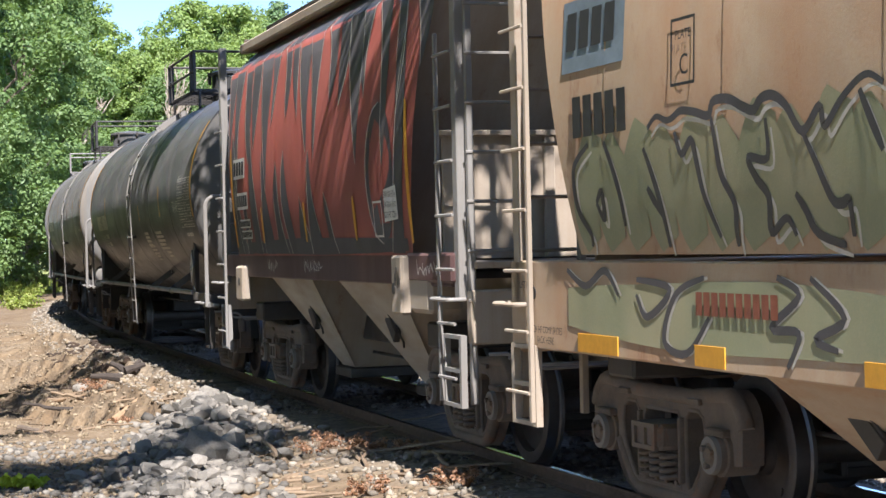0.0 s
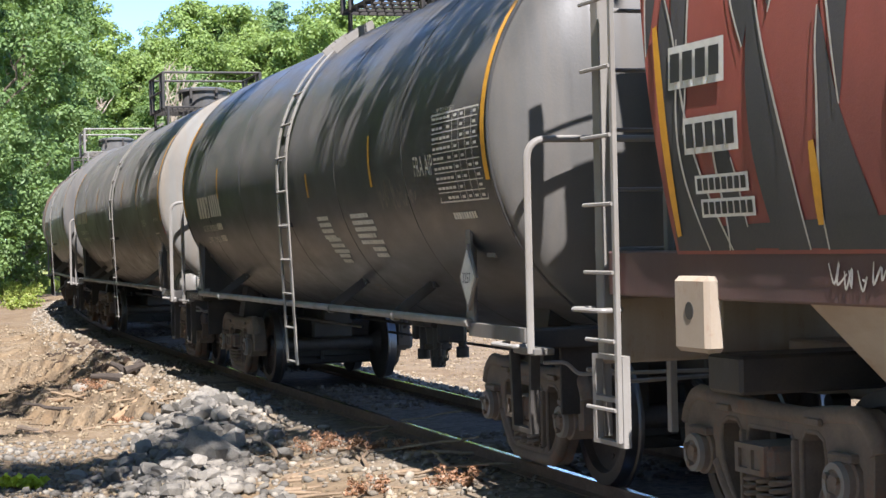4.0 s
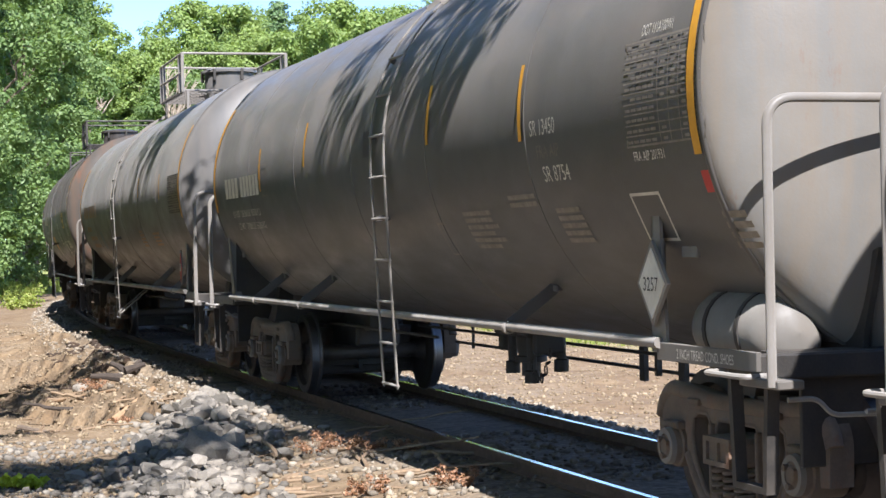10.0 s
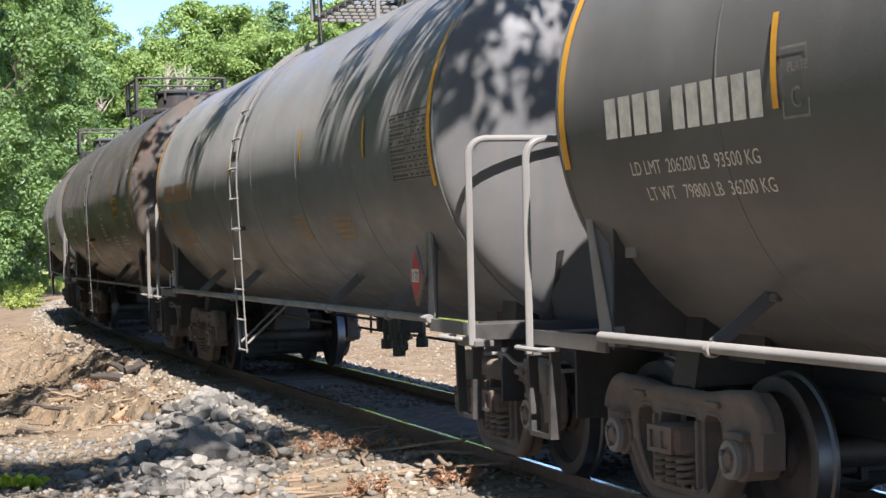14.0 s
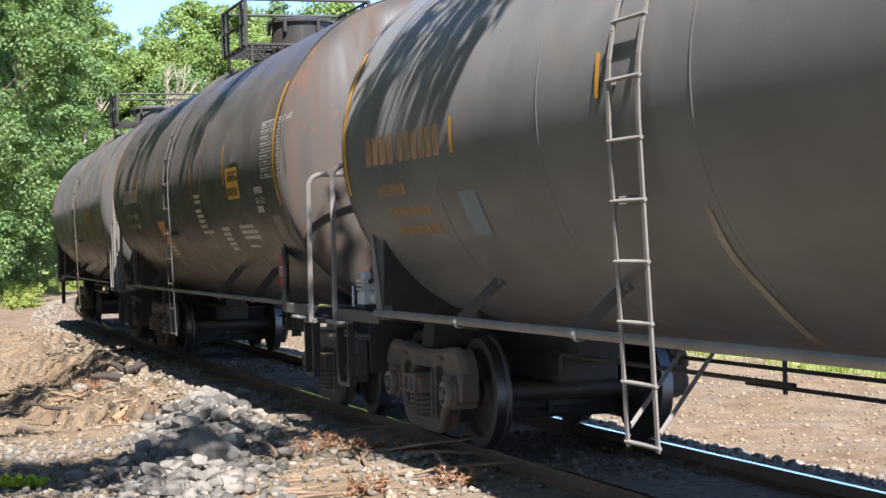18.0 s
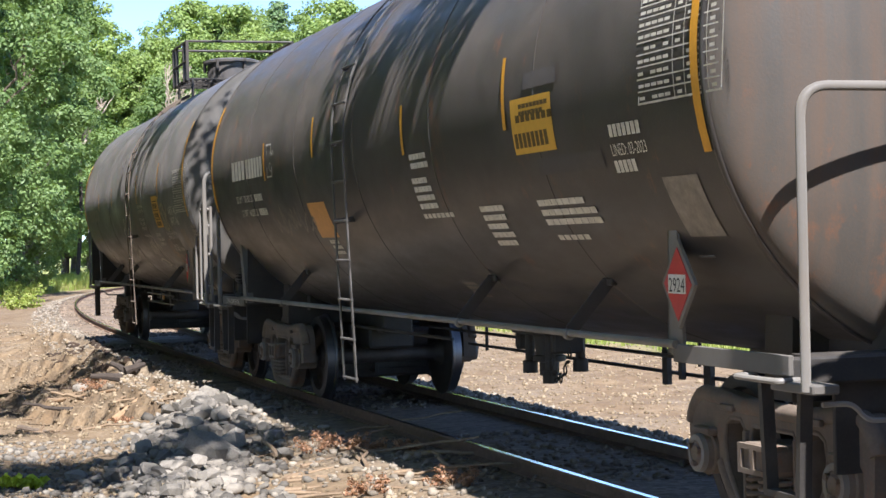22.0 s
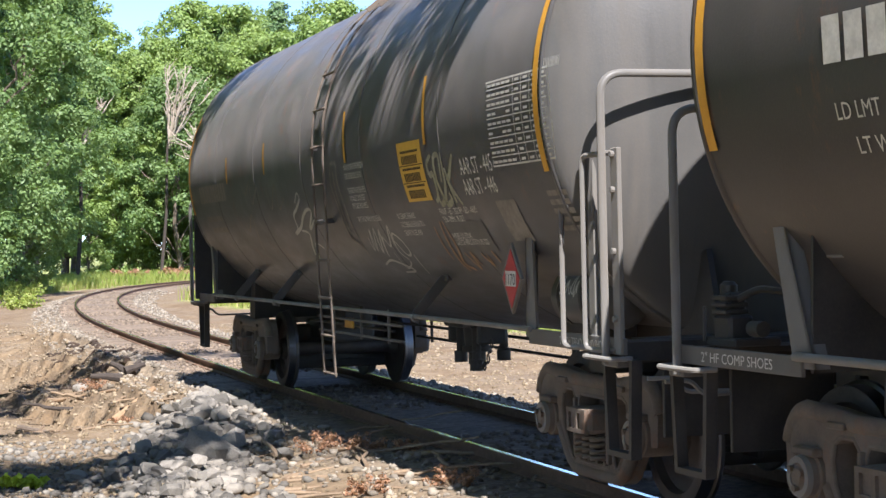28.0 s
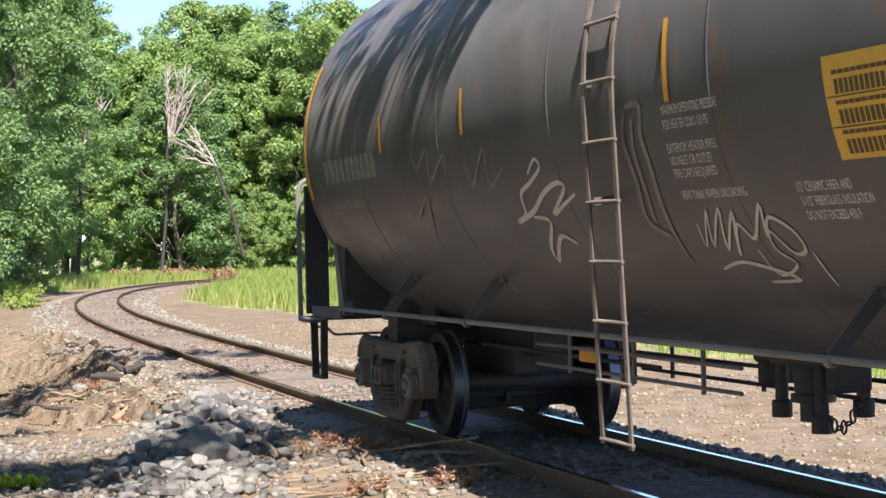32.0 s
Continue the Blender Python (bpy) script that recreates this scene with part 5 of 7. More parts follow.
def plant(tree, x, y, turn, scale, z=None):
    if z is None:
        z = float(ground_height(np.array([x]), np.array([y]))[0])
    return copy_thing(tree, pose(x, y, z - 0.1, 0, 0, turn) @ Matrix.Diagonal((scale, scale, scale, 1)))


STOCK = [broad_tree(11, 15.0, 4.2, 0.22, M_LEAF, 140, 0.10, 26), broad_tree(12, 18.0, 4.6, 0.23, M_LEAF, 140, 0.10, 32), broad_tree(13, 13.0, 4.4, 0.215, M_LEAF_DARK, 140, 0.05, 26),
         broad_tree(14, 20.0, 4.6, 0.23, M_LEAF_DARK, 140, 0.12, 34), pine_tree(15, 24.0, 4.6), broad_tree(16, 6.0, 2.8, 0.18, M_LEAF, 110, 0.02, 16, "rounded leafy understorey tree"),
         broad_tree(17, 13.0, 7.0, 0.20, M_LEAF, 55, 0.50, 26, "unseen spreading roadside tree with an open crown"), broad_tree(18, 17.0, 4.0, 0.22, M_LEAF, 135, 0.06, 30)]
rnd = random.Random(77)
for i, t in enumerate(STOCK):
    t.matrix_basis = pose(-62 + i * 9, 196, 0.2)
# tall edge of the wood on the near side of the bend
for x, y, k, sc in ((-21.5, 84, 3, 0.97), (-25.5, 92, 3, 1.0), (-22.6, 99, 3, 0.9), (-28, 80, 3, 1.0), (-25, 106, 3, 1.1), (-30, 98, 3, 1.0), (-27.8, 136, 7, 1.3),
                    (-29.5, 141, 1, 1.15), (-19.5, 134, 2, 1.1), (-27, 118, 3, 1.05), (-20.7, 76, 2, 0.8), (-25, 70, 0, 1.0), (-23.5, 88, 2, 0.9), (-26.2, 134, 5, 1.2), (-21.9, 93, 5, 0.8), (-24.4, 137, 5, 1.3)):
    plant(STOCK[k], x, y, rnd.uniform(0, 360), sc)
# wood behind the bend
for row, (y0, sc0) in enumerate(((146, 0.98), (153, 1.12), (162, 1.2))):
    for i in range(22):
        x = -24 + i * 3.4 + rnd.uniform(-1.2, 1.2) + row
        low_wood = 0.45 if x > 4 else 1.0
        k = rnd.choice((0, 1, 2, 7, 7, 1, 0))
        plant(STOCK[k], x, y0 + rnd.uniform(-3, 3), rnd.uniform(0, 360), low_wood * sc0 * rnd.uniform(0.92, 1.1) * (18.0 / (15, 18, 14, 20, 24, 6, 13, 17)[k]))
for x, y, k, sc in ((-22, 150, 1, 1.02), (-19, 154, 3, 0.98), (-25, 146, 7, 1.0), (-16.5, 149, 1, 1.0)):
    plant(STOCK[k], x, y, rnd.uniform(0, 360), sc)
for x, y, sc in ((-13.2, 150, 0.93), (-6.5, 156, 0.86), (-3.6, 160, 0.92), (3, 156, 0.85), (9, 150, 0.4), (20, 156, 0.4), (30, 150, 0.4)):
    plant(STOCK[4], x, y, rnd.uniform(0, 360), sc)
for i in range(44):
    x = -21 + i * 1.45 + rnd.uniform(-0.7, 0.7)
    plant(STOCK[5], x, 138 + rnd.uniform(-2, 4), rnd.uniform(0, 360), rnd.uniform(0.6, 1.15))
# unseen trees added beside and behind the camera to keep skylight off the train
for x, y, k, sc in ((-25, -2, 1, 1.0), (-21, 22, 7, 0.95), (-27, 32, 1, 1.0), (-24, 44, 0, 1.1), (-9.5, -8, 3, 0.8), (-17, 13, 0, 0.9), (-15, -4, 1, 0.8), (3, -20, 7, 0.9), (16, -30, 1, 0.95), (-6, -22, 3, 0.9), (-11.5, 24, 3, 0.8), (-14.5, 35, 1, 0.9), (-18, 47, 3, 0.95), (9, -26, 3, 0.9), (-22, 58, 1, 0.9), (-10.6, 19, 3, 0.75), (-12.6, 29, 1, 0.9), (-13.4, 32, 3, 0.85), (-15.6, 40, 1, 1.0), (-17, 43.5, 3, 0.9), (-19.5, 52, 3, 0.95), (-14, 22, 3, 1.0), (-16.5, 27, 1, 1.1), (-18, 36, 3, 1.0)):
    plant(STOCK[k], x, y, rnd.uniform(0, 360), sc)
# unseen roadside tree added above the camera; it leans out and shades the ground
for x, y, ry, rx, sc, turn in ((-6.0, 6.0, 10, 0, 0.62, 120),):
    copy_thing(STOCK[6], pose(x, y, 0.1, rx, ry, 0) @ pose(0, 0, 0, 0, 0, turn) @ Matrix.Diagonal((sc, sc, sc, 1)))


def overhanging_tree(base, fork, hub, reach, count, seed):
    """A thin tree that leans out, with loose foliage at the ends of its limbs."""
    rnd = random.Random(seed)
    tree = thing("leaning_tree", "slim roadside tree leaning out over the railway", "tree", "trees of the wood edge")
    trunk = [Vector(base), Vector(base).lerp(Vector(fork), 0.5) + Vector((-0.2, 0, 0.3)), Vector(fork)]
    part("trunk", Shape().tube(trunk, 0.14, 9, taper=0.6), M_BARK, tree, "grey-brown bark trunk")
    hub, tips, sh = Vector(hub), [], Shape()
    for i in range(count):
        r, a = math.sqrt((i + 0.5) / count), i * 2.39996 + rnd.uniform(-0.3, 0.3)
        tip = hub + Vector((reach[0] * r * math.cos(a), reach[1] * r * math.sin(a), rnd.uniform(-0.8, 0.8)))
        tips.append(tuple(tip))
        sh.tube(wander(fork, tip, seed + i, 0.10, 5), 0.045, 5, taper=0.2)
        for k in range(4):
            tips.append(tuple(tip + Vector((rnd.uniform(-0.5, 0.5), rnd.uniform(-0.5, 0.5), rnd.uniform(-0.3, 0.3)))))
    part("branching", sh, M_BARK, tree)["kind"] = "stuff"
    part("crown", leaf_mesh("crown", leaf_cloud(tips, 30, 0.32, 0.16, seed), M_LEAF), None, tree, "green leaves in loose sprays")


overhanging_tree((-5.4, 9.0, -0.2), (-4.0, 9.5, 6.2), (0.75, 10.85, 9.0), (2.3, 1.9), 24, 41)
overhanging_tree((-8.8, 24.5, -0.1), (-7.2, 24.2, 6.4), (-3.6, 24.85, 9.0), (2.0, 1.5), 14, 42)
overhanging_tree((-7.2, 19.0, -0.1), (-6.2, 18.6, 6.0), (-1.6, 19.45, 8.8), (0.5, 0.5), 3, 43)

overhanging_tree((-5.2, 6.0, -0.2), (-4.2, 7.6, 6.0), (-2.2, 9.5, 8.6), (1.5, 1.5), 22, 51)
overhanging_tree((-9.0, 24.0, -0.1), (-8.2, 24.6, 6.2), (-6.2, 25.2, 8.6), (1.2, 2.2), 16, 52)

# unseen undergrowth added close beside the camera's view to block sky light
ru = random.Random(31)
for i in range(44):
    s, n = 14 + i * 1.5 + ru.uniform(-0.6, 0.6), -ru.uniform(9.0, 14.0)
    p = beside(s, n)
    if p.x > -0.245 * (p.y + 3.0) - 3.2 and p.y > -4.0:
        p = Vector((-0.245 * (p.y + 3.0) - 3.4 - ru.uniform(0, 1.5), p.y, 0))
    if s > 33:
        continue
    plant(STOCK[5 if i % 3 else 2], p.x, p.y, ru.uniform(0, 360), ru.uniform(0.85, 1.3) if i % 3 else ru.uniform(0.6, 0.8))
# unseen tree added to shade ground beside the view and cut its bounce
overhanging_tree((-8.6, 15.0, -0.2), (-8.0, 13.8, 6.0), (-4.8, 13.85, 9.0), (1.8, 2.0), 18, 46)


# ---- dead tree, grass, stones, litter ----
def dead_tree(seed, stems, high, foot, lean=0.30, bark=M_ROOT, girth=0.13):
    """Bare stems that fan out from the broken top of a trunk."""
    rnd = random.Random(seed)
    tree = thing("dead_tree", "bare bleached dead tree with many thin stems", "dead tree")
    part("trunk", Shape().tube([foot, Vector(foot) * 0.5 + Vector((0.2, 0, 0)), (0.1, 0, 0.2), (0.3, -0.1, 1.2)], girth, 8, taper=0.5), bark, tree)
    for i in range(stems):
        a = Vector((0.3, -0.1, 0.2 + rnd.uniform(0, 1.0)))
        d = Vector((lean + rnd.uniform(-0.5, 0.5), rnd.uniform(-0.4, 0.3), 1.0)).normalized() * high * rnd.uniform(0.55, 1.0)
        br = part("branch", Shape().tube(wander(a, a + d, seed + i, 0.10, 6), 0.075, 6, taper=0.25), M_DEADWOOD, tree)
        for k in range(4):
            b = a + d * rnd.uniform(0.4, 0.95)
            e = Vector((rnd.uniform(-0.5, 0.9), rnd.uniform(-0.5, 0.5), rnd.uniform(0.4, 1.3))) * rnd.uniform(0.5, 1.3)
            part("twig", Shape().tube([b, b + e * 0.5 + Vector((0, 0, 0.1)), b + e], 0.035, 5, taper=0.3), M_DEADWOOD, br)
    return tree


dt = dead_tree(4, 24, 5.8, (-0.6, 0.4, -9.0), 0.40)
dt.matrix_basis = pose(-19.9, 131.0, 8.9)
dt2 = dead_tree(9, 7, 3.9, (-4.6, 0, -4.4))
dt2.matrix_basis = pose(-16.0, 129.5, 7.3, 0, -62, 10)
dt3 = dead_tree(13, 4, 2.9, (0.3, 0, -8.4), 0.35, M_ROOT, 0.15)
dt3.matrix_basis = pose(-23.4, 117.0, 8.3, 0, 4, 0)


def blades(name, label, count, place, high, wide, material, seed, lean=0.35):
    """Many grass blades as one mesh."""
    rng = np.random.default_rng(seed)
    x, y = place(rng, count)
    z = ground_height(x, y)
    n = len(x)
    h = high * rng.uniform(0.45, 1.2, n)
    az = rng.uniform(0, 2 * np.pi, n)
    w = wide * rng.uniform(0.6, 1.3, n)
    la = rng.uniform(0, 2 * np.pi, n)
    ll = lean * h * rng.uniform(0.2, 1.0, n)
    dx, dy = np.cos(az) * w / 2, np.sin(az) * w / 2
    p = np.stack([np.stack([x - dx, y - dy, z - 0.03], 1), np.stack([x + dx, y + dy, z - 0.03], 1),
                  np.stack([x + dx * 0.6 + np.cos(la) * ll * 0.4, y + dy * 0.6 + np.sin(la) * ll * 0.4, z + h * 0.6], 1),
                  np.stack([x + np.cos(la) * ll, y + np.sin(la) * ll, z + h], 1)], 1).reshape(-1, 3)
    return tagged(new(name, leaf_mesh(name, p, material)), label, "grass", "", "stuff")


def far_meadow(rng, count):
    x, y = rng.uniform(-26, 16, count), rng.uniform(44, 142, count)
    g = zone_values(x, y)[0]
    k = g > rng.uniform(0.15, 1.0, count)
    return x[k], y[k]


def near_meadow(rng, count):
    s, n = rng.uniform(8, 48, count), rng.uniform(6.0, 14.0, count)
    pts = np.array([tuple(beside(a, b))[:2] for a, b in zip(s, n)])
    g = zone_values(pts[:, 0], pts[:, 1])[0]
    k = g > 0.3
    return pts[k, 0], pts[k, 1]


blades("meadow_grass", "tall green meadow grass beyond the bend", 190000, far_meadow, 0.66, 0.04, M_GRASS, 1)
blades("dry_meadow_grass", "straw-coloured dry grass by the track", 60000, lambda r, c: (lambda x, y: (x[track_coords(x, y)[1] < 13.5], y[track_coords(x, y)[1] < 13.5]))(*far_meadow(r, c)), 0.42, 0.035, M_DRYGRASS, 2)
blades("verge_grass", "short green grass beyond the gravel", 16000, near_meadow, 0.35, 0.03, M_GRASS, 3)


def rock_mesh(name, seed, material):
    """A broken stone: the hull of a few scattered points, with flat faces."""
    bm = bmesh.new()
    rnd = random.Random(seed)
    size = Vector((rnd.uniform(0.85, 1.25), rnd.uniform(0.65, 1.0), rnd.uniform(0.5, 0.85)))
    for i in range(26):
        p = Vector((rnd.gauss(0, 1), rnd.gauss(0, 1), rnd.gauss(0, 1))).normalized() * rnd.uniform(0.82, 1.08)
        p = Vector([math.copysign(abs(c) ** 0.75, c) for c in p])
        bm.verts.new(Vector((p.x * size.x, p.y * size.y, p.z * size.z)))
    hull = bmesh.ops.convex_hull(bm, input=bm.verts[:])
    bmesh.ops.delete(bm, geom=[v for v in hull["geom_interior"] if isinstance(v, bmesh.types.BMVert)], context="VERTS")
    bmesh.ops.recalc_face_normals(bm, faces=bm.faces[:])
    me = bpy.data.meshes.new(name)
    bm.to_mesh(me)
    bm.free()
    me.materials.append(material)
    return me


ROCKS = [rock_mesh("rock", i, M_ROCK) for i in range(16)]
pile = thing("rock_pile", "heap of broken pale grey rocks on the bank", "rock pile")
rnd = random.Random(21)


def lay_rock(parent, s, n, size, sink=0.35, name="rock"):
    p = beside(s, n)
    z = float(ground_height(np.array([p.x]), np.array([p.y]))[0])
    m = pose(p.x, p.y, z + size * (0.55 - sink), rnd.uniform(-25, 25), rnd.uniform(-25, 25), rnd.uniform(0, 360)) @ Matrix.Diagonal((size, size, size, 1))
    return part(name, rnd.choice(ROCKS), None, parent, "", m)


for i in range(290):
    t = rnd.random() ** 0.85
    s = 35.4 + 8.4 * t
    mid, wide = -1.80 - 1.60 * t, 0.26 + 0.14 * t
    off = rnd.gauss(0, 1.0)
    lay_rock(pile, s, mid + off * wide, rnd.choice((0.045, 0.05, 0.055, 0.065, 0.075, 0.09, 0.11)) * rnd.uniform(0.85, 1.2) * (1.2 - 0.35 * t), rnd.uniform(-0.9, 0.3) + 0.5 * min(1.0, abs(off)))
for s, n, size in ((41.3, -2.75, 0.24), (40.4, -2.35, 0.16), (35.8, -2.0, 0.15), (36.6, -1.8, 0.15), (37.2, -1.6, 0.13), (38.8, -2.4, 0.14)):
    lay_rock(pile, s, n, size, 0.1)
for s, n, size, lab in ((37.8, -1.4, 0.10, "single pale cube-like rock beside the ballast"), (40.2, -1.87, 0.12, "dull grey rock on the ballast edge"), (27.5, -2.5, 0.16, "grey rock half sunk in dirt")):
    p = beside(s, n)
    z = float(ground_height(np.array([p.x]), np.array([p.y]))[0])
    ob = new("rock", rnd.choice(ROCKS))
    ob.matrix_basis = pose(p.x, p.y, z + size * 0.35, 0, 0, rnd.uniform(0, 360)) @ Matrix.Diagonal((size, size, size, 1))
    tagged(ob, lab, "rock", "loose rocks")


def gravel(name, label, count, place, lo, hi, material, seed):
    """Loose stones, each a small faceted lump, as one mesh."""
    rng = np.random.default_rng(seed)
    g = (1 + 5 ** 0.5) / 2
    base = np.array([(-1, g, 0), (1, g, 0), (-1, -g, 0), (1, -g, 0), (0, -1, g), (0, 1, g), (0, -1, -g), (0, 1, -g), (g, 0, -1), (g, 0, 1), (-g, 0, -1), (-g, 0, 1)]) / 1.9
    tri = np.array([(0, 11, 5), (0, 5, 1), (0, 1, 7), (0, 7, 10), (0, 10, 11), (1, 5, 9), (5, 11, 4), (11, 10, 2), (10, 7, 6), (7, 1, 8), (3, 9, 4), (3, 4, 2), (3, 2, 6), (3, 6, 8), (3, 8, 9), (4, 9, 5), (2, 4, 11), (6, 2, 10), (8, 6, 7), (9, 8, 1)])
    x, y = place(rng, count)
    n = len(x)
    z = ground_height(x, y)
    size = lo * (hi / lo) ** (rng.uniform(0, 1, n) ** 2.2)
    v = np.repeat(base[None], n, 0) * (1 + rng.uniform(-0.28, 0.28, (n, 12, 1)))
    v *= rng.uniform(0.6, 1.25, (n, 1, 3)) * np.array([1, 1, 0.75])
    a = rng.uniform(0, 6.283, n)
    c, s = np.cos(a)[:, None], np.sin(a)[:, None]
    v = np.stack([v[..., 0] * c - v[..., 1] * s, v[..., 0] * s + v[..., 1] * c, v[..., 2]], -1) * size[:, None, None]
    v += np.stack([x, y, z + size * 0.25], 1)[:, None, :]
    f = (tri[None] + (np.arange(n) * 12)[:, None, None]).reshape(-1)
    me = bpy.data.meshes.new(name)
    me.vertices.add(n * 12)
    me.vertices.foreach_set("co", v.astype(np.float32).ravel())
    me.loops.add(len(f))
    me.loops.foreach_set("vertex_index", f.astype(np.int32))
    me.polygons.add(len(f) // 3)
    me.polygons.foreach_set("loop_start", np.arange(0, len(f), 3, dtype=np.int32))
    me.polygons.foreach_set("loop_total", np.full(len(f) // 3, 3, np.int32))
    me.materials.append(material)
    me.update(calc_edges=True)
    return tagged(new(name, me), label, "gravel", "", "stuff")


def by_track(s0, s1, n0, n1, power=1.0):
    def place(rng, count):
        s = s1 - (s1 - s0) * rng.uniform(0, 1, count) ** power
        n = rng.uniform(n0, n1, count)
        a = np.interp(s, WAY, TURN)
        return np.interp(s, WAY, LINE_X) - np.sin(a) * n, np.interp(s, WAY, LINE_Y) + np.cos(a) * n
    return place


def beside_ties(rng, count):
    """Ballast on the shoulders beside the ties."""
    x, y = by_track(-30, 50, -2.2, 2.2, 1.3)(rng, count)
    s, n = track_coords(x, y)
    k = np.abs(n) > 1.32
    return x[k], y[k]


def in_cribs(rng, count):
    x, y = by_track(-30, 50, -1.32, 1.32, 1.3)(rng, count)
    s, n = track_coords(x, y)
    k = np.abs((s + 95.0) / 0.54 % 1.0 - 0.5) < 0.29
    return x[k], y[k]


gravel("ballast_stones", "pale crushed stone beside the ties", 14000, beside_ties, 0.022, 0.06, M_STONE, 1)
gravel("crib_stones", "oily brown stones between the ties", 12000, in_cribs, 0.02, 0.05, M_OILSTONE, 4)


def heap(rng, count):
    t = rng.uniform(0, 1, count)
    s, n = 35.3 + 8.8 * t, -1.80 - 1.62 * t + rng.normal(0, 0.36, count)
    a = np.interp(s, WAY, TURN)
    return np.interp(s, WAY, LINE_X) - np.sin(a) * n, np.interp(s, WAY, LINE_Y) + np.cos(a) * n


gravel("rubble", "broken grey rubble between the larger rocks", 2800, heap, 0.03, 0.10, M_RUBBLE, 8)
gravel("washed_stones", "grey stones washed down beside the rock pile", 1300, by_track(38, 45, -5.4, -3.0, 1.0), 0.016, 0.06, M_RUBBLE, 12)
gravel("bank_gravel", "loose pale stones on the dirt bank", 14000, by_track(5, 47, -6.5, -1.7, 1.2), 0.010, 0.05, M_TANSTONE, 2)
gravel("far_gravel", "tan gravel on the far side of the track", 16000, by_track(8, 47, 1.9, 8.5, 1.0), 0.009, 0.04, M_TANSTONE, 3)


def stick(name, label, s, n, way, length, r, up=0.0, material=None, seed=0):
    p = beside(s, n)
    z = float(ground_height(np.array([p.x]), np.array([p.y]))[0])
    d = Vector((math.cos(radians(way)), math.sin(radians(way)), up)).normalized() * length
    a = Vector((p.x, p.y, z + r * 0.8))
    ob = new(name, mesh_of(name, Shape().tube(wander(a, a + d, seed, 0.10, 6), r, 8, taper=0.5), material or M_STICK))
    return tagged(ob, label, "branch", "fallen branches")




def log(label, p, q, r, material, seed):
    """A fallen log between two ground points."""
    ends = []
    for x, y in (p, q):
        ends.append(Vector((x, y, float(ground_height(np.array([x]), np.array([y]))[0]) + r * 0.7)))
    tagged(new("fallen_log", mesh_of("fallen_log", Shape().tube(wander(ends[0], ends[1], seed, 0.025, 6), r, 9, taper=0.7), material)), label, "log", "fallen branches")


LOG_ENDS = [tuple(beside(a, b))[:2] for a, b in ((32.6, -2.6), (32.2, -1.95), (29.5, -3.71), (30.5, -3.3), (27.4, -3.0), (29.6, -2.2))]
log("broken brown log lying on the dirt", LOG_ENDS[0], LOG_ENDS[1], 0.062, M_LOG, 1)
log("dark short log on the pale dirt", LOG_ENDS[2], LOG_ENDS[3], 0.055, M_BARK, 2)
log("thin brown pole on the bank", LOG_ENDS[4], LOG_ENDS[5], 0.03, M_LOG, 3)
rs = random.Random(9)
for i in range(80):
    s, n = rs.choice(((rs.uniform(29, 36), rs.uniform(-4.2, -2.0)), (rs.uniform(40.5, 45), rs.uniform(-2.5, -1.2)), (rs.uniform(22, 32), rs.uniform(-4.0, -2.4))))
    stick("fallen_branch", "thin broken branch among the dirt and stones", s, n, rs.uniform(-60, 120), rs.uniform(0.3, 1.3), rs.uniform(0.008, 0.028), rs.uniform(0, 0.15), None, i)
for k, (way, up, long) in enumerate(((70, 0.7, 0.30), (150, 0.4, 0.40), (20, 0.3, 0.35), (200, 0.1, 0.5))):
    stick("stump_root", "dark upturned root on the bank", 28.6 + 0.15 * k, -1.8 - 0.08 * k, way, long, 0.075, up, M_ROOT, 77 + k)
for k in range(4):
    stick("stump_root", "dark tangled root lying in the washed-out hollow", 28.4 + 0.3 * k, -2.1 - 0.25 * (k % 5), 95 + 23 * (k % 4), 0.9, 0.04, 0.1, M_ROOT if k % 2 else M_STICK, 90 + k)


def brush(s, n, size, seed, material, label, leaf=0.05, name="dry_brush", category="dry brush"):
    p = beside(s, n)
    z = float(ground_height(np.array([p.x]), np.array([p.y]))[0])
    rnd = random.Random(seed)
    b = thing(name, label, category, "", pose(p.x, p.y, z))
    tips = []
    for i in range(14):
        tip = Vector((rnd.uniform(-1, 1) * size, rnd.uniform(-1, 1) * size, rnd.uniform(0.2, 0.8) * size))
        tips.append(tuple(tip * 0.7))
        tips.append(tuple(tip))
        part("stem", Shape().tube([(0, 0, 0), tip * 0.5 + Vector((0, 0, 0.05 * size)), tip], 0.006, 5, taper=0.4), M_STICK, b)
    part("foliage", leaf_mesh("foliage", leaf_cloud(tips, 22, size * 0.22, leaf, seed), material), None, b)


for k, (s, n, size) in enumerate(((41.6, -1.75, 0.22), (42.2, -1.45, 0.2), (44.3, -2.0, 0.18), (29.0, -2.5, 0.26), (42.6, -1.15, 0.14), (33.5, -2.6, 0.2), (45.0, -1.5, 0.2))):
    brush(s, n, size, 30 + k, M_REDBRUSH, "dead rust-red brush on the stones", 0.03)
for k, (x, y, size) in enumerate(((-3.78, 15.9, 0.14), (-3.66, 16.05, 0.11))):
    s, n = (float(q[0]) for q in track_coords(np.array([x]), np.array([y])))
    brush(s, n, size, 50 + k, M_SPROUT, "bright yellow-green leafy sprout", 0.06, "green_sprout", "weed")
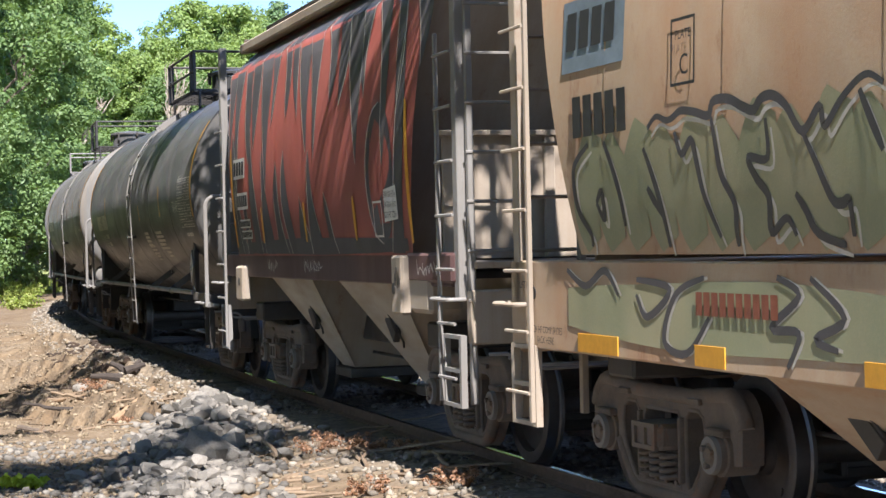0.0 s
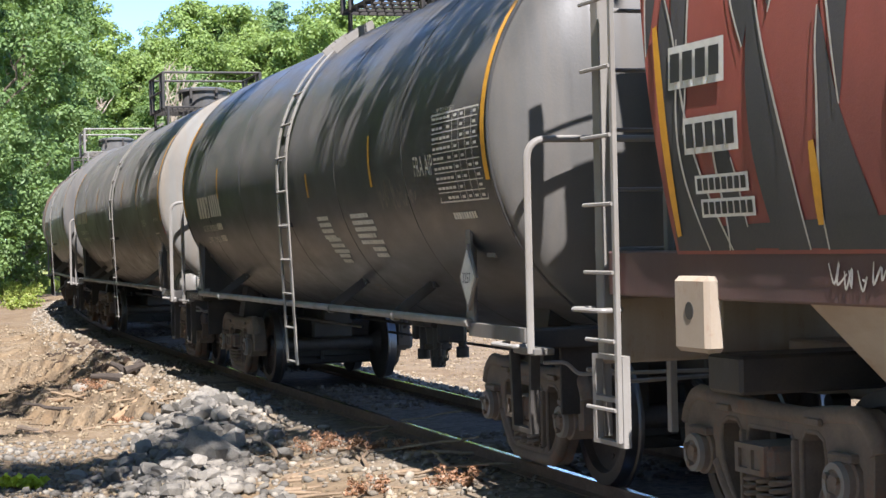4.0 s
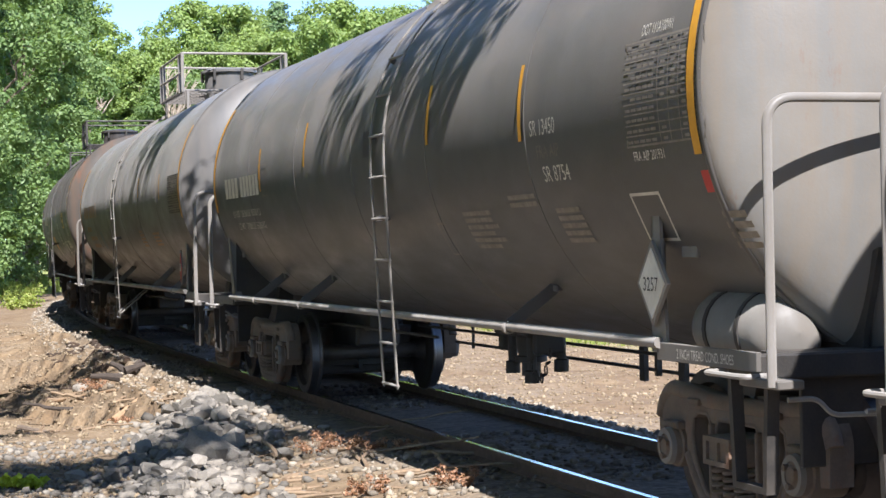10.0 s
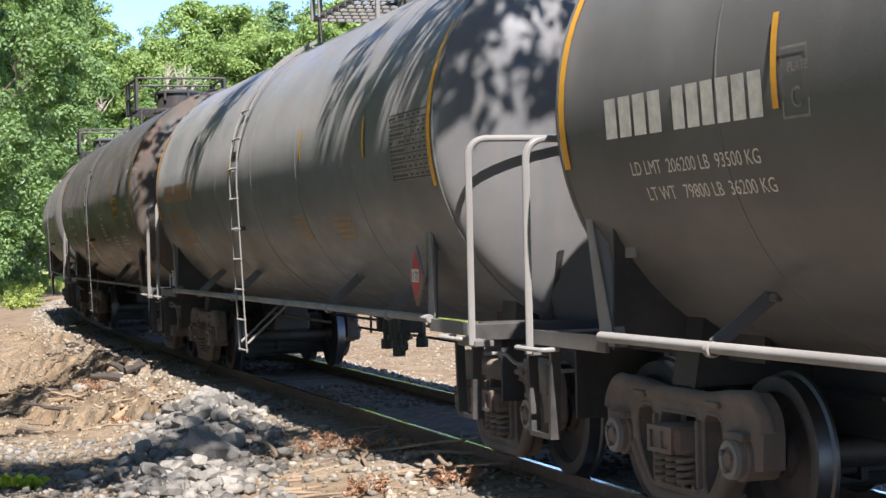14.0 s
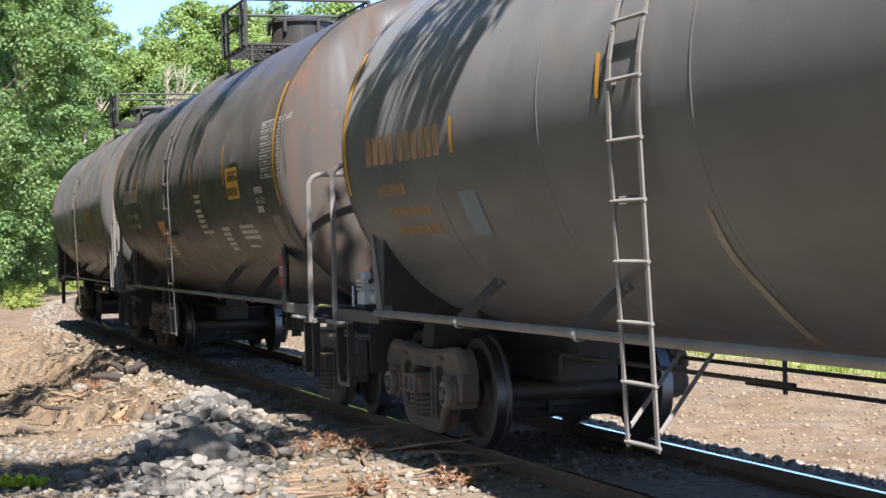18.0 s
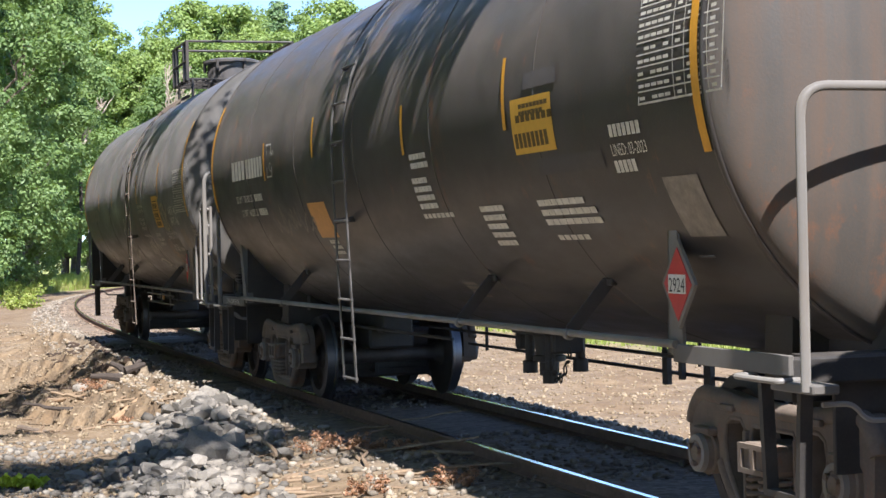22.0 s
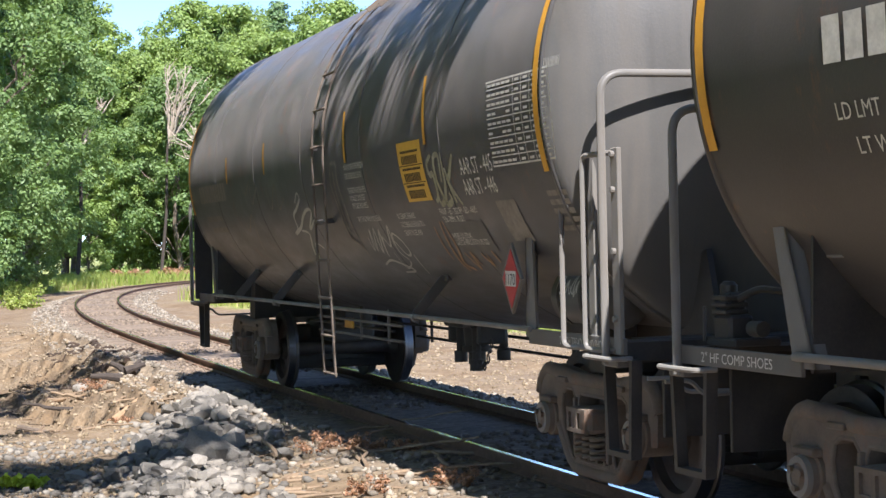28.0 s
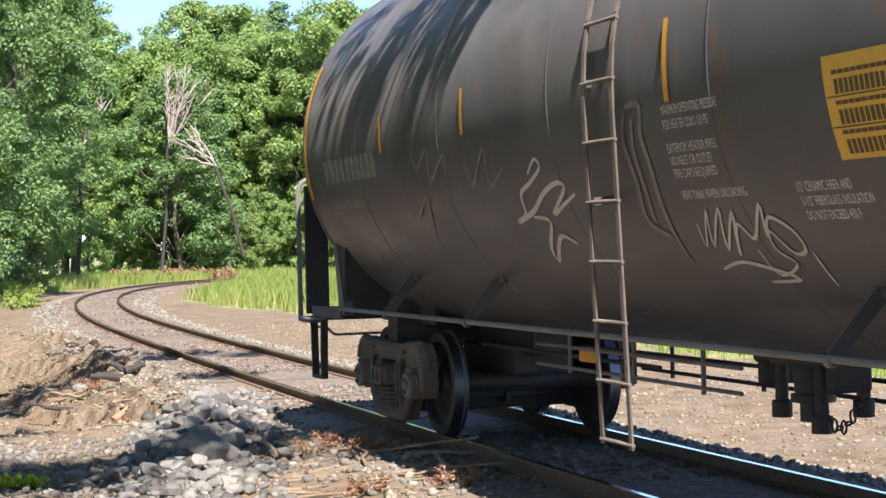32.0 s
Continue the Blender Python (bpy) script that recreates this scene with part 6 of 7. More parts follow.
for k, (x, y, size) in enumerate(((-16.6, 71, 0.8), (-17.9, 76, 1.0), (-15.9, 68, 0.6), (-18.6, 80, 1.1), (-19.5, 73, 1.0))):
    s, n = track_coords(np.array([x]), np.array([y]))
    brush(float(s[0]), float(n[0]), size, 60 + k, M_GRASS, "straggly weed clump at the foot of the wood", 0.10, "weed_clump", "weed")
for k in range(7):
    s, n = track_coords(np.array([-21.0 + k * 1.1]), np.array([120.0 + (k % 3) * 4]))
    brush(float(s[0]), float(n[0]), 1.0, 70 + k, M_REDBRUSH, "rust-red dock standing in the meadow", 0.16, "red_weed", "weed")


def soil_shade_ridge(seed, s0, s1, n0, n1, r):
    """Dark lip winding down the bank from the ballast, undercut shade in its colour."""
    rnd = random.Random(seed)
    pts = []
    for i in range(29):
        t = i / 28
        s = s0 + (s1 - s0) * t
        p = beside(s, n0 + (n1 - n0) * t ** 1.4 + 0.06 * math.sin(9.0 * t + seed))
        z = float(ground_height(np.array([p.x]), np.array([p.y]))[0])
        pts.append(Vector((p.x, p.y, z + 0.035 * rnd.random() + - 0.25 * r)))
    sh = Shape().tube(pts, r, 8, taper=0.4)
    tagged(new("soil_shade_ridge", mesh_of("soil_shade_ridge", sh, M_SOIL_SHADE)), "soil edge on the washed-out bank with undercut shade in its dark colour", "soil", "soil edges of the bank")


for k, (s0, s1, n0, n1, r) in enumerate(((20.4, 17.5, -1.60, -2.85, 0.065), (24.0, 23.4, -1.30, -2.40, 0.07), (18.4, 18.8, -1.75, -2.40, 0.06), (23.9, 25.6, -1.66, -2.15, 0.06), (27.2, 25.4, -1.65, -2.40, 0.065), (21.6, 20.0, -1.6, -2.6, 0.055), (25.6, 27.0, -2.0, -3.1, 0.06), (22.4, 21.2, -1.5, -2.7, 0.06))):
    soil_shade_ridge(k + 1, s0, s1, n0, n1, r)


# ---- the train ----
CENTRE = (27.8, 16.85, 3.5, -12.44, -28.8, -45.6, -61.35)
TIMES = np.arange(0.0, 33.0, 2.0)
GONE = np.array([23.750, 30.004, 36.130, 42.403, 48.742, 54.940, 61.026, 66.948, 72.866, 78.463, 83.621, 88.566, 93.428, 98.059, 102.288, 105.968, 109.071])


def gone(t):
    """Metres that the train has gone along the line at t seconds."""
    m = np.gradient(GONE, TIMES)
    i = int(np.clip(t // 2, 0, len(TIMES) - 2))
    u = (t - TIMES[i]) / 2.0
    return (2 * u ** 3 - 3 * u ** 2 + 1) * GONE[i] + (u ** 3 - 2 * u ** 2 + u) * 2 * m[i] + (3 * u ** 2 - 2 * u ** 3) * GONE[i + 1] + (u ** 3 - u ** 2) * 2 * m[i + 1]


def car_pose(s, half=6.1):
    xa, ya, _ = line_at(s + half)
    xb, yb, _ = line_at(s - half)
    return pose((xa + xb) / 2, (ya + yb) / 2, 0, 0, 0, math.degrees(math.atan2(ya - yb, xa - xb)))


def words(text, size, a, w, m, width=None):
    return (letters(text, size, width), a, w, m)


def bars(count, high, wide, a, w, m, rows=1, seed=1, gap=0.25):
    return (bar_marks(count, high, wide, gap, rows, 1.6, seed), a, w, m)


CARS = []
hop0, near0, sill0 = hopper_car(dict(
    label="tan covered hopper car with rust and green graffiti", body=M_TAN, side=M_TAN, frame=M_CREAM, side_words="rust-stained tan side with sprayed lettering shapes",
    low_half=3.65, top_half=4.5, seams=(-3.1, -1.55, 0.0, 1.55, 3.1), end=4.95, sill=(1.06, 1.66), sill_paint=M_TAN, sill_words="deep tan side sill sprayed pale green", bays=((-1.6, -0.2, -1.2, -0.7), (0.2, 1.6, 0.7, 1.2)), bay_paint=M_TAN, truck=3.55, lift=()))
CARS.append(hop0)
# sprayed shapes on the tan side: green fill, dark outlines, pale inner lines
fills = [([(x0, 1.76), (x0 - 0.08, 2.0), (x0 + 0.03, 2.25), (x0 + 0.12, 2.46 - 0.1 * (k % 2))], 0.40) for k, x0 in enumerate(np.arange(-3.4, 3.3, 0.36))]
for pts, w in fills:
    part("spray_fill", side_band(Shape(), pts, w, 0.005), M_GRAF_GREEN, near0, "pale green sprayed fill")
OUTLINES = [[(-3.37, 2.39), (-3.60, 2.27), (-3.63, 2.12), (-3.58, 1.97), (-3.43, 1.83), (-3.43, 1.75)],
            [(-3.13, 2.39), (-3.03, 2.24), (-2.94, 2.05), (-2.90, 1.87)],
            [(-2.57, 2.32), (-2.47, 2.16), (-2.38, 1.96), (-2.32, 1.74)],
            [(-2.50, 2.43), (-2.38, 2.49), (-2.25, 2.46), (-2.16, 2.47), (-2.06, 2.50), (-1.89, 2.48), (-1.73, 2.45), (-1.67, 2.52), (-1.50, 2.52), (-1.35, 2.47), (-1.23, 2.44), (-1.15, 2.49), (-1.03, 2.50), (-0.90, 2.44), (-0.75, 2.30), (-0.58, 2.41), (-0.54, 2.31), (-0.39, 2.42), (-0.24, 2.50), (-0.13, 2.52), (-0.02, 2.47)],
            [(-2.15, 2.39), (-2.08, 2.26), (-1.95, 2.33), (-1.90, 2.21), (-1.84, 2.02), (-1.69, 1.79)],
            [(-1.70, 2.44), (-1.66, 2.27), (-1.62, 2.12), (-1.50, 1.97), (-1.51, 1.83), (-1.50, 1.74)],
            [(-1.11, 2.39), (-1.11, 2.19), (-1.31, 2.20), (-1.24, 2.09), (-1.13, 1.99), (-1.14, 1.81), (-0.97, 1.88), (-0.89, 1.79)],
            [(-0.75, 2.30), (-0.64, 2.14), (-0.52, 1.96), (-0.43, 1.94), (-0.37, 1.95), (-0.36, 1.78)],
            [(-0.22, 2.46), (-0.12, 2.29), (-0.05, 2.17)],
            [(-0.86, 2.00), (-0.78, 1.92), (-0.68, 1.80), (-0.44, 1.74)],
            [(-3.30, 2.02), (-3.21, 2.09), (-3.20, 1.92), (-3.30, 2.02)],
            [(-2.55, 2.09), (-2.48, 2.02), (-2.37, 1.92)]]
for k, pts in enumerate(OUTLINES + [[(x + 3.4, z) for x, z in p] for p in OUTLINES[1:9]]):
    part("spray_outline", side_band(Shape(), pts, 0.055, 0.010), M_GRAF_DARK, near0)
    part("spray_highlight", side_band(Shape(), [(x + 0.05, z - 0.05) for x, z in pts], 0.03, 0.008), M_GRAF_PALE, near0)
for pts in ([(-2.83, 1.55), (-2.38, 1.5), (-2.69, 1.33), (-2.84, 1.46)], [(-1.95, 1.57), (-2.31, 1.47), (-2.47, 1.2), (-2.18, 1.14), (-1.9, 1.35)], [(-1.14, 1.58), (-0.92, 1.49), (-1.21, 1.32), (-0.93, 1.3), (-1.05, 1.12)], [(-0.81, 1.58), (-0.5, 1.39), (-0.77, 1.28), (-0.56, 1.23)], [(-3.9, 1.6), (-3.6, 1.5), (-3.3, 1.6), (-3.1, 1.45)]):
    for w, m, off, lift in ((0.05, M_GRAF_DARK, 0.0, 0.008), (0.03, M_GRAF_PALE, 0.04, 0.006)):
        v, f = stroke_marks([pts], w)
        part("sill_spray", Shape().add([(x + off, -1.545 - lift, z) for x, z in v], f), m, sill0)
v, f = stroke_marks([[(-3.9, 1.36), (-2.5, 1.34), (-1.0, 1.36), (0.5, 1.33)]], 0.40)
part("sill_fill", Shape().add([(x, -1.549, z) for x, z in v], f), M_GRAF_GREEN, sill0)
for a in (-3.78, -2.25, -0.5, 1.2):
    part("reflective_strip", Shape().box((a + 0.35, -1.552, 1.135), (0.62 if a < -3 else 0.36, 0.008, 0.12), 0.002), M_YELLOW, sill0, "yellow reflective strip")
part("lift_hole", Shape().lathe([(-1.549, 0.0), (-1.549, 0.045), (-1.53, 0.045)], 16, (-4.52, 0, 1.44), "y"), M_IRON, sill0, "dark lifting hole")
v, f = bar_marks(10, 0.13, 0.075, 0.25)
part("lettering", Shape().add([(-2.05 + x, -1.556, 1.36 + z) for x, z in v], f), M_RUST_TEXT, sill0)["kind"] = "stuff"
for text, a, z, w in (("LIFT HERE", -4.75, 1.47, 0.26), ("2 INCH HF COMP SHOES", -4.62, 1.17, 0.62), ("JACK HERE", -4.45, 1.10, 0.30)):
    v, f = letters(text, 0.05, w)
    part("lettering", Shape().add([(a + x, -1.556, z + y) for x, y in v], f), M_STENCIL_BK, sill0)["kind"] = "stuff"
part("repaint_patch", on_side(Shape(), ([(0, 0), (0.95, 0), (0.95, 0.46), (0, 0.46)], [(0, 1, 2, 3)]), -3.78, 2.86, 0.006), M_BLUE_PATCH, near0, "blue-grey patch over old marks")
part("stencil", on_side(Shape(), bar_marks(4, 0.24, 0.15, 0.3), -3.70, 3.00, 0.010), M_STENCIL_BK, near0)["kind"] = "stuff"
part("stencil", on_side(Shape(), bar_marks(5, 0.26, 0.13, 0.3), -3.60, 2.44, 0.010), M_STENCIL_BK, near0)["kind"] = "stuff"
part("stencil", on_side(Shape(), frame_marks(0.30, 0.38, 0.018), -2.18, 2.64, 0.010), M_STENCIL_BK, near0)["kind"] = "stuff"
for text, size, a, z in (("PLATE", 0.055, -2.12, 2.90), ("C", 0.12, -2.07, 2.70)):
    part("lettering", on_side(Shape(), letters(text, size, 0.19 if text == "PLATE" else None), a, z, 0.010), M_STENCIL_BK, near0)["kind"] = "stuff"

hop1, near1, sill1 = hopper_car(dict(
    label="red-brown and cream covered hopper car with dark graffiti", body=M_CREAM, side=M_RED_SIDE, frame=M_SILVER, side_words="red-brown bulged side with dark sprayed flames",
    low_half=3.68, top_half=4.3, seams=(-2.6, -1.3, 0.0, 1.3, 2.6), end=4.92, sill=(1.45, 1.72), sill_in=0.25, sill_paint=M_SILL, sill_words="dark red side sill with pale scrawls", bays=((-2.5, -0.5, -1.75, -1.2), (0.6, 2.7, 1.4, 1.95)), bay_paint=M_CREAM, truck=3.55, lift=(-3.42,)))
CARS.append(hop1)


def flame(sh, x0, z0, x1, z1, wide, bend, lift):
    """A sprayed tongue, wide at its root and pointed at its tip."""
    v, f, n = [], [], 12
    for i in range(n + 1):
        t = i / n
        c = x0 + (x1 - x0) * t + bend * math.sin(math.pi * t)
        w = wide * (1 - t) ** 0.7 * (1 + 0.25 * math.sin(5 * t + x0 * 3)) / 2
        z = z0 + (z1 - z0) * t
        v += [(c - w, z), (c + w, z)]
    f = [(2 * i, 2 * i + 1, 2 * i + 3, 2 * i + 2) if z1 > z0 else (2 * i, 2 * i + 2, 2 * i + 3, 2 * i + 1) for i in range(n)]
    return on_side(sh, (v, f), 0.0, 0.0, lift), v


rg = random.Random(3)
tongues = []
a = -4.0
while a < 3.9:
    tongues.append((a, 4.22, a + rg.uniform(0.02, 0.30), rg.uniform(2.35, 3.25), rg.uniform(0.36, 0.58), rg.uniform(-0.10, 0.18)))
    a += rg.uniform(0.40, 0.56)
a = -3.45
while a < 1.6:
    tongues.append((a, 1.72, a - rg.uniform(0.05, 0.35), rg.uniform(2.3, 3.3), rg.uniform(0.32, 0.50), rg.uniform(-0.16, 0.06)))
    a += rg.uniform(0.46, 0.70)
tongues += [(3.3, 1.72, 3.62, 3.6, 0.42, 0.06), (-3.3, 1.72, -3.72, 3.2, 0.55, -0.05)]
for k, tg in enumerate(tongues):
    sh, v = flame(Shape(), *tg, 0.005 + 0.0002 * (k % 5))
    part("spray_flame", sh, M_GRAF_DARK, near1, "dark grey sprayed flame")
    edge = v[1::2] if k % 2 else v[0::2]
    part("spray_line", side_band(Shape(), edge[::2], 0.022, 0.010), M_GRAF_PALE, near1)
    if k % 3 == 0:
        part("spray_line", side_band(Shape(), (v[0::2] if k % 2 else v[1::2])[2:10:2], 0.016, 0.010), M_GRAF_PALE, near1)
part("spray_band", side_band(Shape(), [(-3.5, 1.79), (-1.0, 1.80), (1.0, 1.79), (3.6, 1.79)], 0.17, 0.0064), M_GRAF_DARK, near1, "dark sprayed foot of the flames")
ring = [(2.88 + 0.43 * math.cos(q), 2.42 + 0.62 * math.sin(q)) for q in np.linspace(0, 2 * math.pi, 25)[:-1]]
part("spray_loop", on_side(Shape(), (ring, [tuple(range(24))]), 0.0, 0.0, 0.0072), M_GRAF_DARK, near1, "dark sprayed oval")
part("spray_line", side_band(Shape(), ring[6:19:2], 0.02, 0.012), M_GRAF_PALE, near1)
for x0, x1, z1, w in ((2.92, 2.74, 2.65, 0.16), (3.06, 2.96, 2.75, 0.12)):
    part("spray_tongue", flame(Shape(), x0, 1.98, x1, z1, w, -0.05, 0.0085)[0], M_RED_SIDE, near1, "red tongue in the dark oval")
for pts in ([(-3.60, 1.80), (-3.66, 2.2), (-3.74, 2.7), (-3.80, 3.0)], [(3.77, 1.80), (3.76, 2.2), (3.74, 2.7), (3.72, 3.0)]):
    part("reflective_strip", side_band(Shape(), pts, 0.085, 0.013), M_YELLOW, near1, "yellow reflective strip")
for a in (-2.1, -0.02, 1.95):
    part("reflective_strip", side_band(Shape(), [(a, 2.25), (a + 0.02, 2.05), (a + 0.03, 1.84)], 0.075, 0.013), M_YELLOW, near1, "yellow reflective strip")
for a, z, w, h, n in ((-3.62, 2.62, 0.66, 0.24, 4), (-3.45, 2.25, 0.62, 0.20, 5), (-3.35, 2.03, 0.6, 0.10, 8), (-3.3, 1.90, 0.6, 0.10, 8)):
    part("stencil_patch", on_side(Shape(), ([(0, 0), (w, 0), (w, h), (0, h)], [(0, 1, 2, 3)]), a, z, 0.011), M_WHITE, near1, "worn pale stencil patch")
    part("stencil", on_side(Shape(), bar_marks(n, h * 0.66, w / n * 0.72, 0.3), a + 0.03, z + h * 0.17, 0.015), M_STENCIL_BK, near1)["kind"] = "stuff"
part("stencil_patch", on_side(Shape(), ([(0, 0), (0.42, 0.02), (0.40, 0.31), (0.02, 0.28)], [(0, 1, 2, 3)]), 2.98, 1.99, 0.011), M_WHITE, near1, "worn pale patch with sizes")
for i, text in enumerate(("EXW 10-8 H 9-3", "EW 8-6 H 15-0", "CU FT 3281")):
    part("lettering", on_side(Shape(), letters(text, 0.058, 0.36), 3.01, 2.20 - i * 0.088, 0.015), M_STENCIL_BK, near1)["kind"] = "stuff"
part("stencil_table", on_side(Shape(), frame_marks(0.28, 0.32, 0.018), 2.63, 1.86, 0.012), M_STENCIL, near1)
part("sill_shoulder", Shape().box((4.15, -1.53, 1.60), (1.25, 0.10, 0.24), 0.05), M_SILL, sill1, "dark rounded sill end")
pull = part("pull_plate", Shape().box((3.47, -1.60, 1.45), (0.30, 0.10, 0.50), 0.035), M_CREAM, sill1, "cream pull plate with a scrawl")
part("pull_block", Shape().box((3.86, -1.42, 1.40), (0.56, 0.30, 0.36), 0.04), M_CREAM, pull)
part("pull_hole", Shape().lathe([(-1.66, 0.0), (-1.655, 0.05), (-1.60, 0.05)], 14, (3.40, 0, 1.42), "y"), M_IRON, pull)
v, f = stroke_marks(scrawl(12, 0.26, 0.26, 5), 0.012)
part("scrawl", Shape().add([(3.42 + x * 0.7, -1.654, 1.42 + z * 0.8) for x, z in v], f), M_STENCIL_BK, pull)
for seed, a0, w in ((5, -2.1, 0.5), (6, -0.35, 0.75), (8, 3.85, 0.6)):
    v, f = stroke_marks(scrawl(seed, w, 0.15, 4), 0.016)
    part("scrawl", Shape().add([(a0 + x, -1.553 if a0 < 3 else -1.586, 1.52 + z) for x, z in v], f), M_GRAF_PALE, sill1)

T2 = dict(R=1.64, zc=2.61, label="black tank car with white stencilling and a dusty end", paint=M_BLACK, paint_words="glossy dusty black barrel", head=M_HEAD_DUST, head_words="dusty grey tank end", rail=7.05, post=5.9, seam=6.8, seam_back=6.3,
          welds=(-4.6, -2.3, 0.0, 2.3, 4.6), trucks=(-5.47, 6.03), brackets=(-4.3, 1.6, 3.9), ladder=0.25, ladder_bar=0.09, ladder_paint=M_SILVER, platform=(-0.1, 2.6), dome=1.6, valve=-1, valve_paint=M_WHITE, shoes=(-1, "2 INCH TREAD COND. SHOES"),
          placard=(5.95, M_WHITE, M_STENCIL_BK), placard_text=letters("3257", 0.085, 0.24), strips=[(-3.69, 2.43, 2.81), (1.18, 2.29, 2.53), (3.61, 2.31, 2.76)],
          marks=[bars(4, 0.28, 0.145, -5.25, 2.2, M_STENCIL, 1, 1, 0.38), bars(5, 0.28, 0.105, -4.40, 2.21, M_STENCIL, 1, 1, 0.38), words("LD LMT  191000 LB", 0.085, -5.21, 2.03, M_STENCIL, 0.95), words("LT WT    72000 LB", 0.085, -5.18, 1.88, M_STENCIL, 0.86), bars(5, 0.085, 0.055, -4.20, 2.04, M_STENCIL), bars(5, 0.085, 0.055, -4.22, 1.89, M_STENCIL),
                 words("FRA AIP", 0.17, 4.94, 2.34, M_STENCIL, 0.52), words("DOT 111A100W-1", 0.07, 5.59, 2.78, M_STENCIL, 0.42), (table_marks(1.15, 0.70, 9, 4, 2), 5.47, 2.11, M_STENCIL), bars(9, 0.055, 0.05, 5.67, 1.98, M_STENCIL),
                 bars(6, 0.042, 0.085, 1.27, 2.05, M_STENCIL, 4, 3, 0.06), bars(7, 0.042, 0.085, 1.35, 1.84, M_STENCIL, 3, 4, 0.06), bars(5, 0.04, 0.085, 1.44, 1.68, M_STENCIL, 2, 5, 0.06), bars(9, 0.042, 0.085, 2.57, 2.05, M_STENCIL, 5, 6, 0.06), bars(6, 0.042, 0.085, 2.85, 1.74, M_STENCIL, 2, 7, 0.06),
                 bars(5, 0.035, 0.06, 1.81, 1.39, M_STENCIL_DIM, 3, 8, 0.06), (stroke_marks(scrawl(12, 1.1, 0.3, 6), 0.018), 3.68, 2.09, M_STENCIL_DIM)],
          cards=[])
T3 = dict(T2, R=1.63, zc=2.62, label="charcoal tank car with a pale riveted end", paint=M_CHARCOAL, paint_words="dusty charcoal barrel", head=M_HEAD_WHITE, head_words="pale grey tank end with rust spots", rail=7.6, post=6.45, seam=7.3, seam_back=6.75, trucks=(-6.27, 6.55), brackets=(-4.9, -2.6, 3.9), ladder=1.08, ladder_bar=0.045, platform=(1, 2.7), dome=1.9, valve=0, reservoir=1, reservoir_at=(6.85, 1.26), shoes=(1, "2 INCH TREAD COND. SHOES"), top_paint=M_IRON,
          placard=(6.42, M_WHITE, M_STENCIL_BK), strips=[(-3.96, 2.43, 2.91), (-1.8, 2.6, 3.05), (4.54, 2.48, 3), (2.41, 2.58, 3.05)],
          marks=[bars(4, 0.24, 0.16, -6.03, 2.4, M_STENCIL), bars(6, 0.24, 0.14, -5.12, 2.4, M_STENCIL), words("LD LMT  206200 LB  93500 KG", 0.085, -5.77, 2.17, M_STENCIL, 1.55), words("LT WT   79800 LB  36200 KG", 0.085, -5.64, 2.02, M_STENCIL, 1.5), (frame_marks(0.26, 0.36, 0.014), -3.91, 2.37, M_STENCIL_DIM), words("PLATE", 0.05, -3.83, 2.6, M_STENCIL_DIM, 0.19), words("C", 0.11, -3.82, 2.42, M_STENCIL_DIM),
                 words("SR 13450", 0.11, 4.72, 2.5, M_STENCIL, 0.46), words("FRA AIP", 0.09, 4.81, 2.35, M_STENCIL_DIM, 0.4), words("SR 8754", 0.11, 4.86, 2.19, M_STENCIL, 0.46), (table_marks(1.05, 0.62, 10, 4, 4), 6.3, 2.33, M_STENCIL_DIM), words("DOT 111A100W1", 0.07, 6.51, 2.97, M_STENCIL, 0.42), words("FRA AIP 201931", 0.06, 6.37, 2.25, M_STENCIL, 0.42),
                 (frame_marks(0.42, 0.32, 0.02), 6.15, 1.78, M_STENCIL), bars(6, 0.035, 0.08, 4.87, 1.98, M_STENCIL_DIM, 5, 3, 0.06), bars(8, 0.035, 0.09, 2.92, 2, M_STENCIL_DIM, 6, 4, 0.06), bars(7, 0.035, 0.09, 4.04, 2.09, M_STENCIL_DIM, 2, 4, 0.06), (frame_marks(0.2, 0.3, 0.014), 2.18, 1.7, M_STENCIL_DIM), bars(5, 0.04, 0.07, 7.26, 1.9, M_STENCIL_DIM, 4, 9, 0.06)],
          cards=[(7.19, 7.33, 2.04, 2.16, M_RED, "small red square label"), (0.46, 0.68, 2.58, 2.81, M_GRAF_DARK, "dark blank patch")])
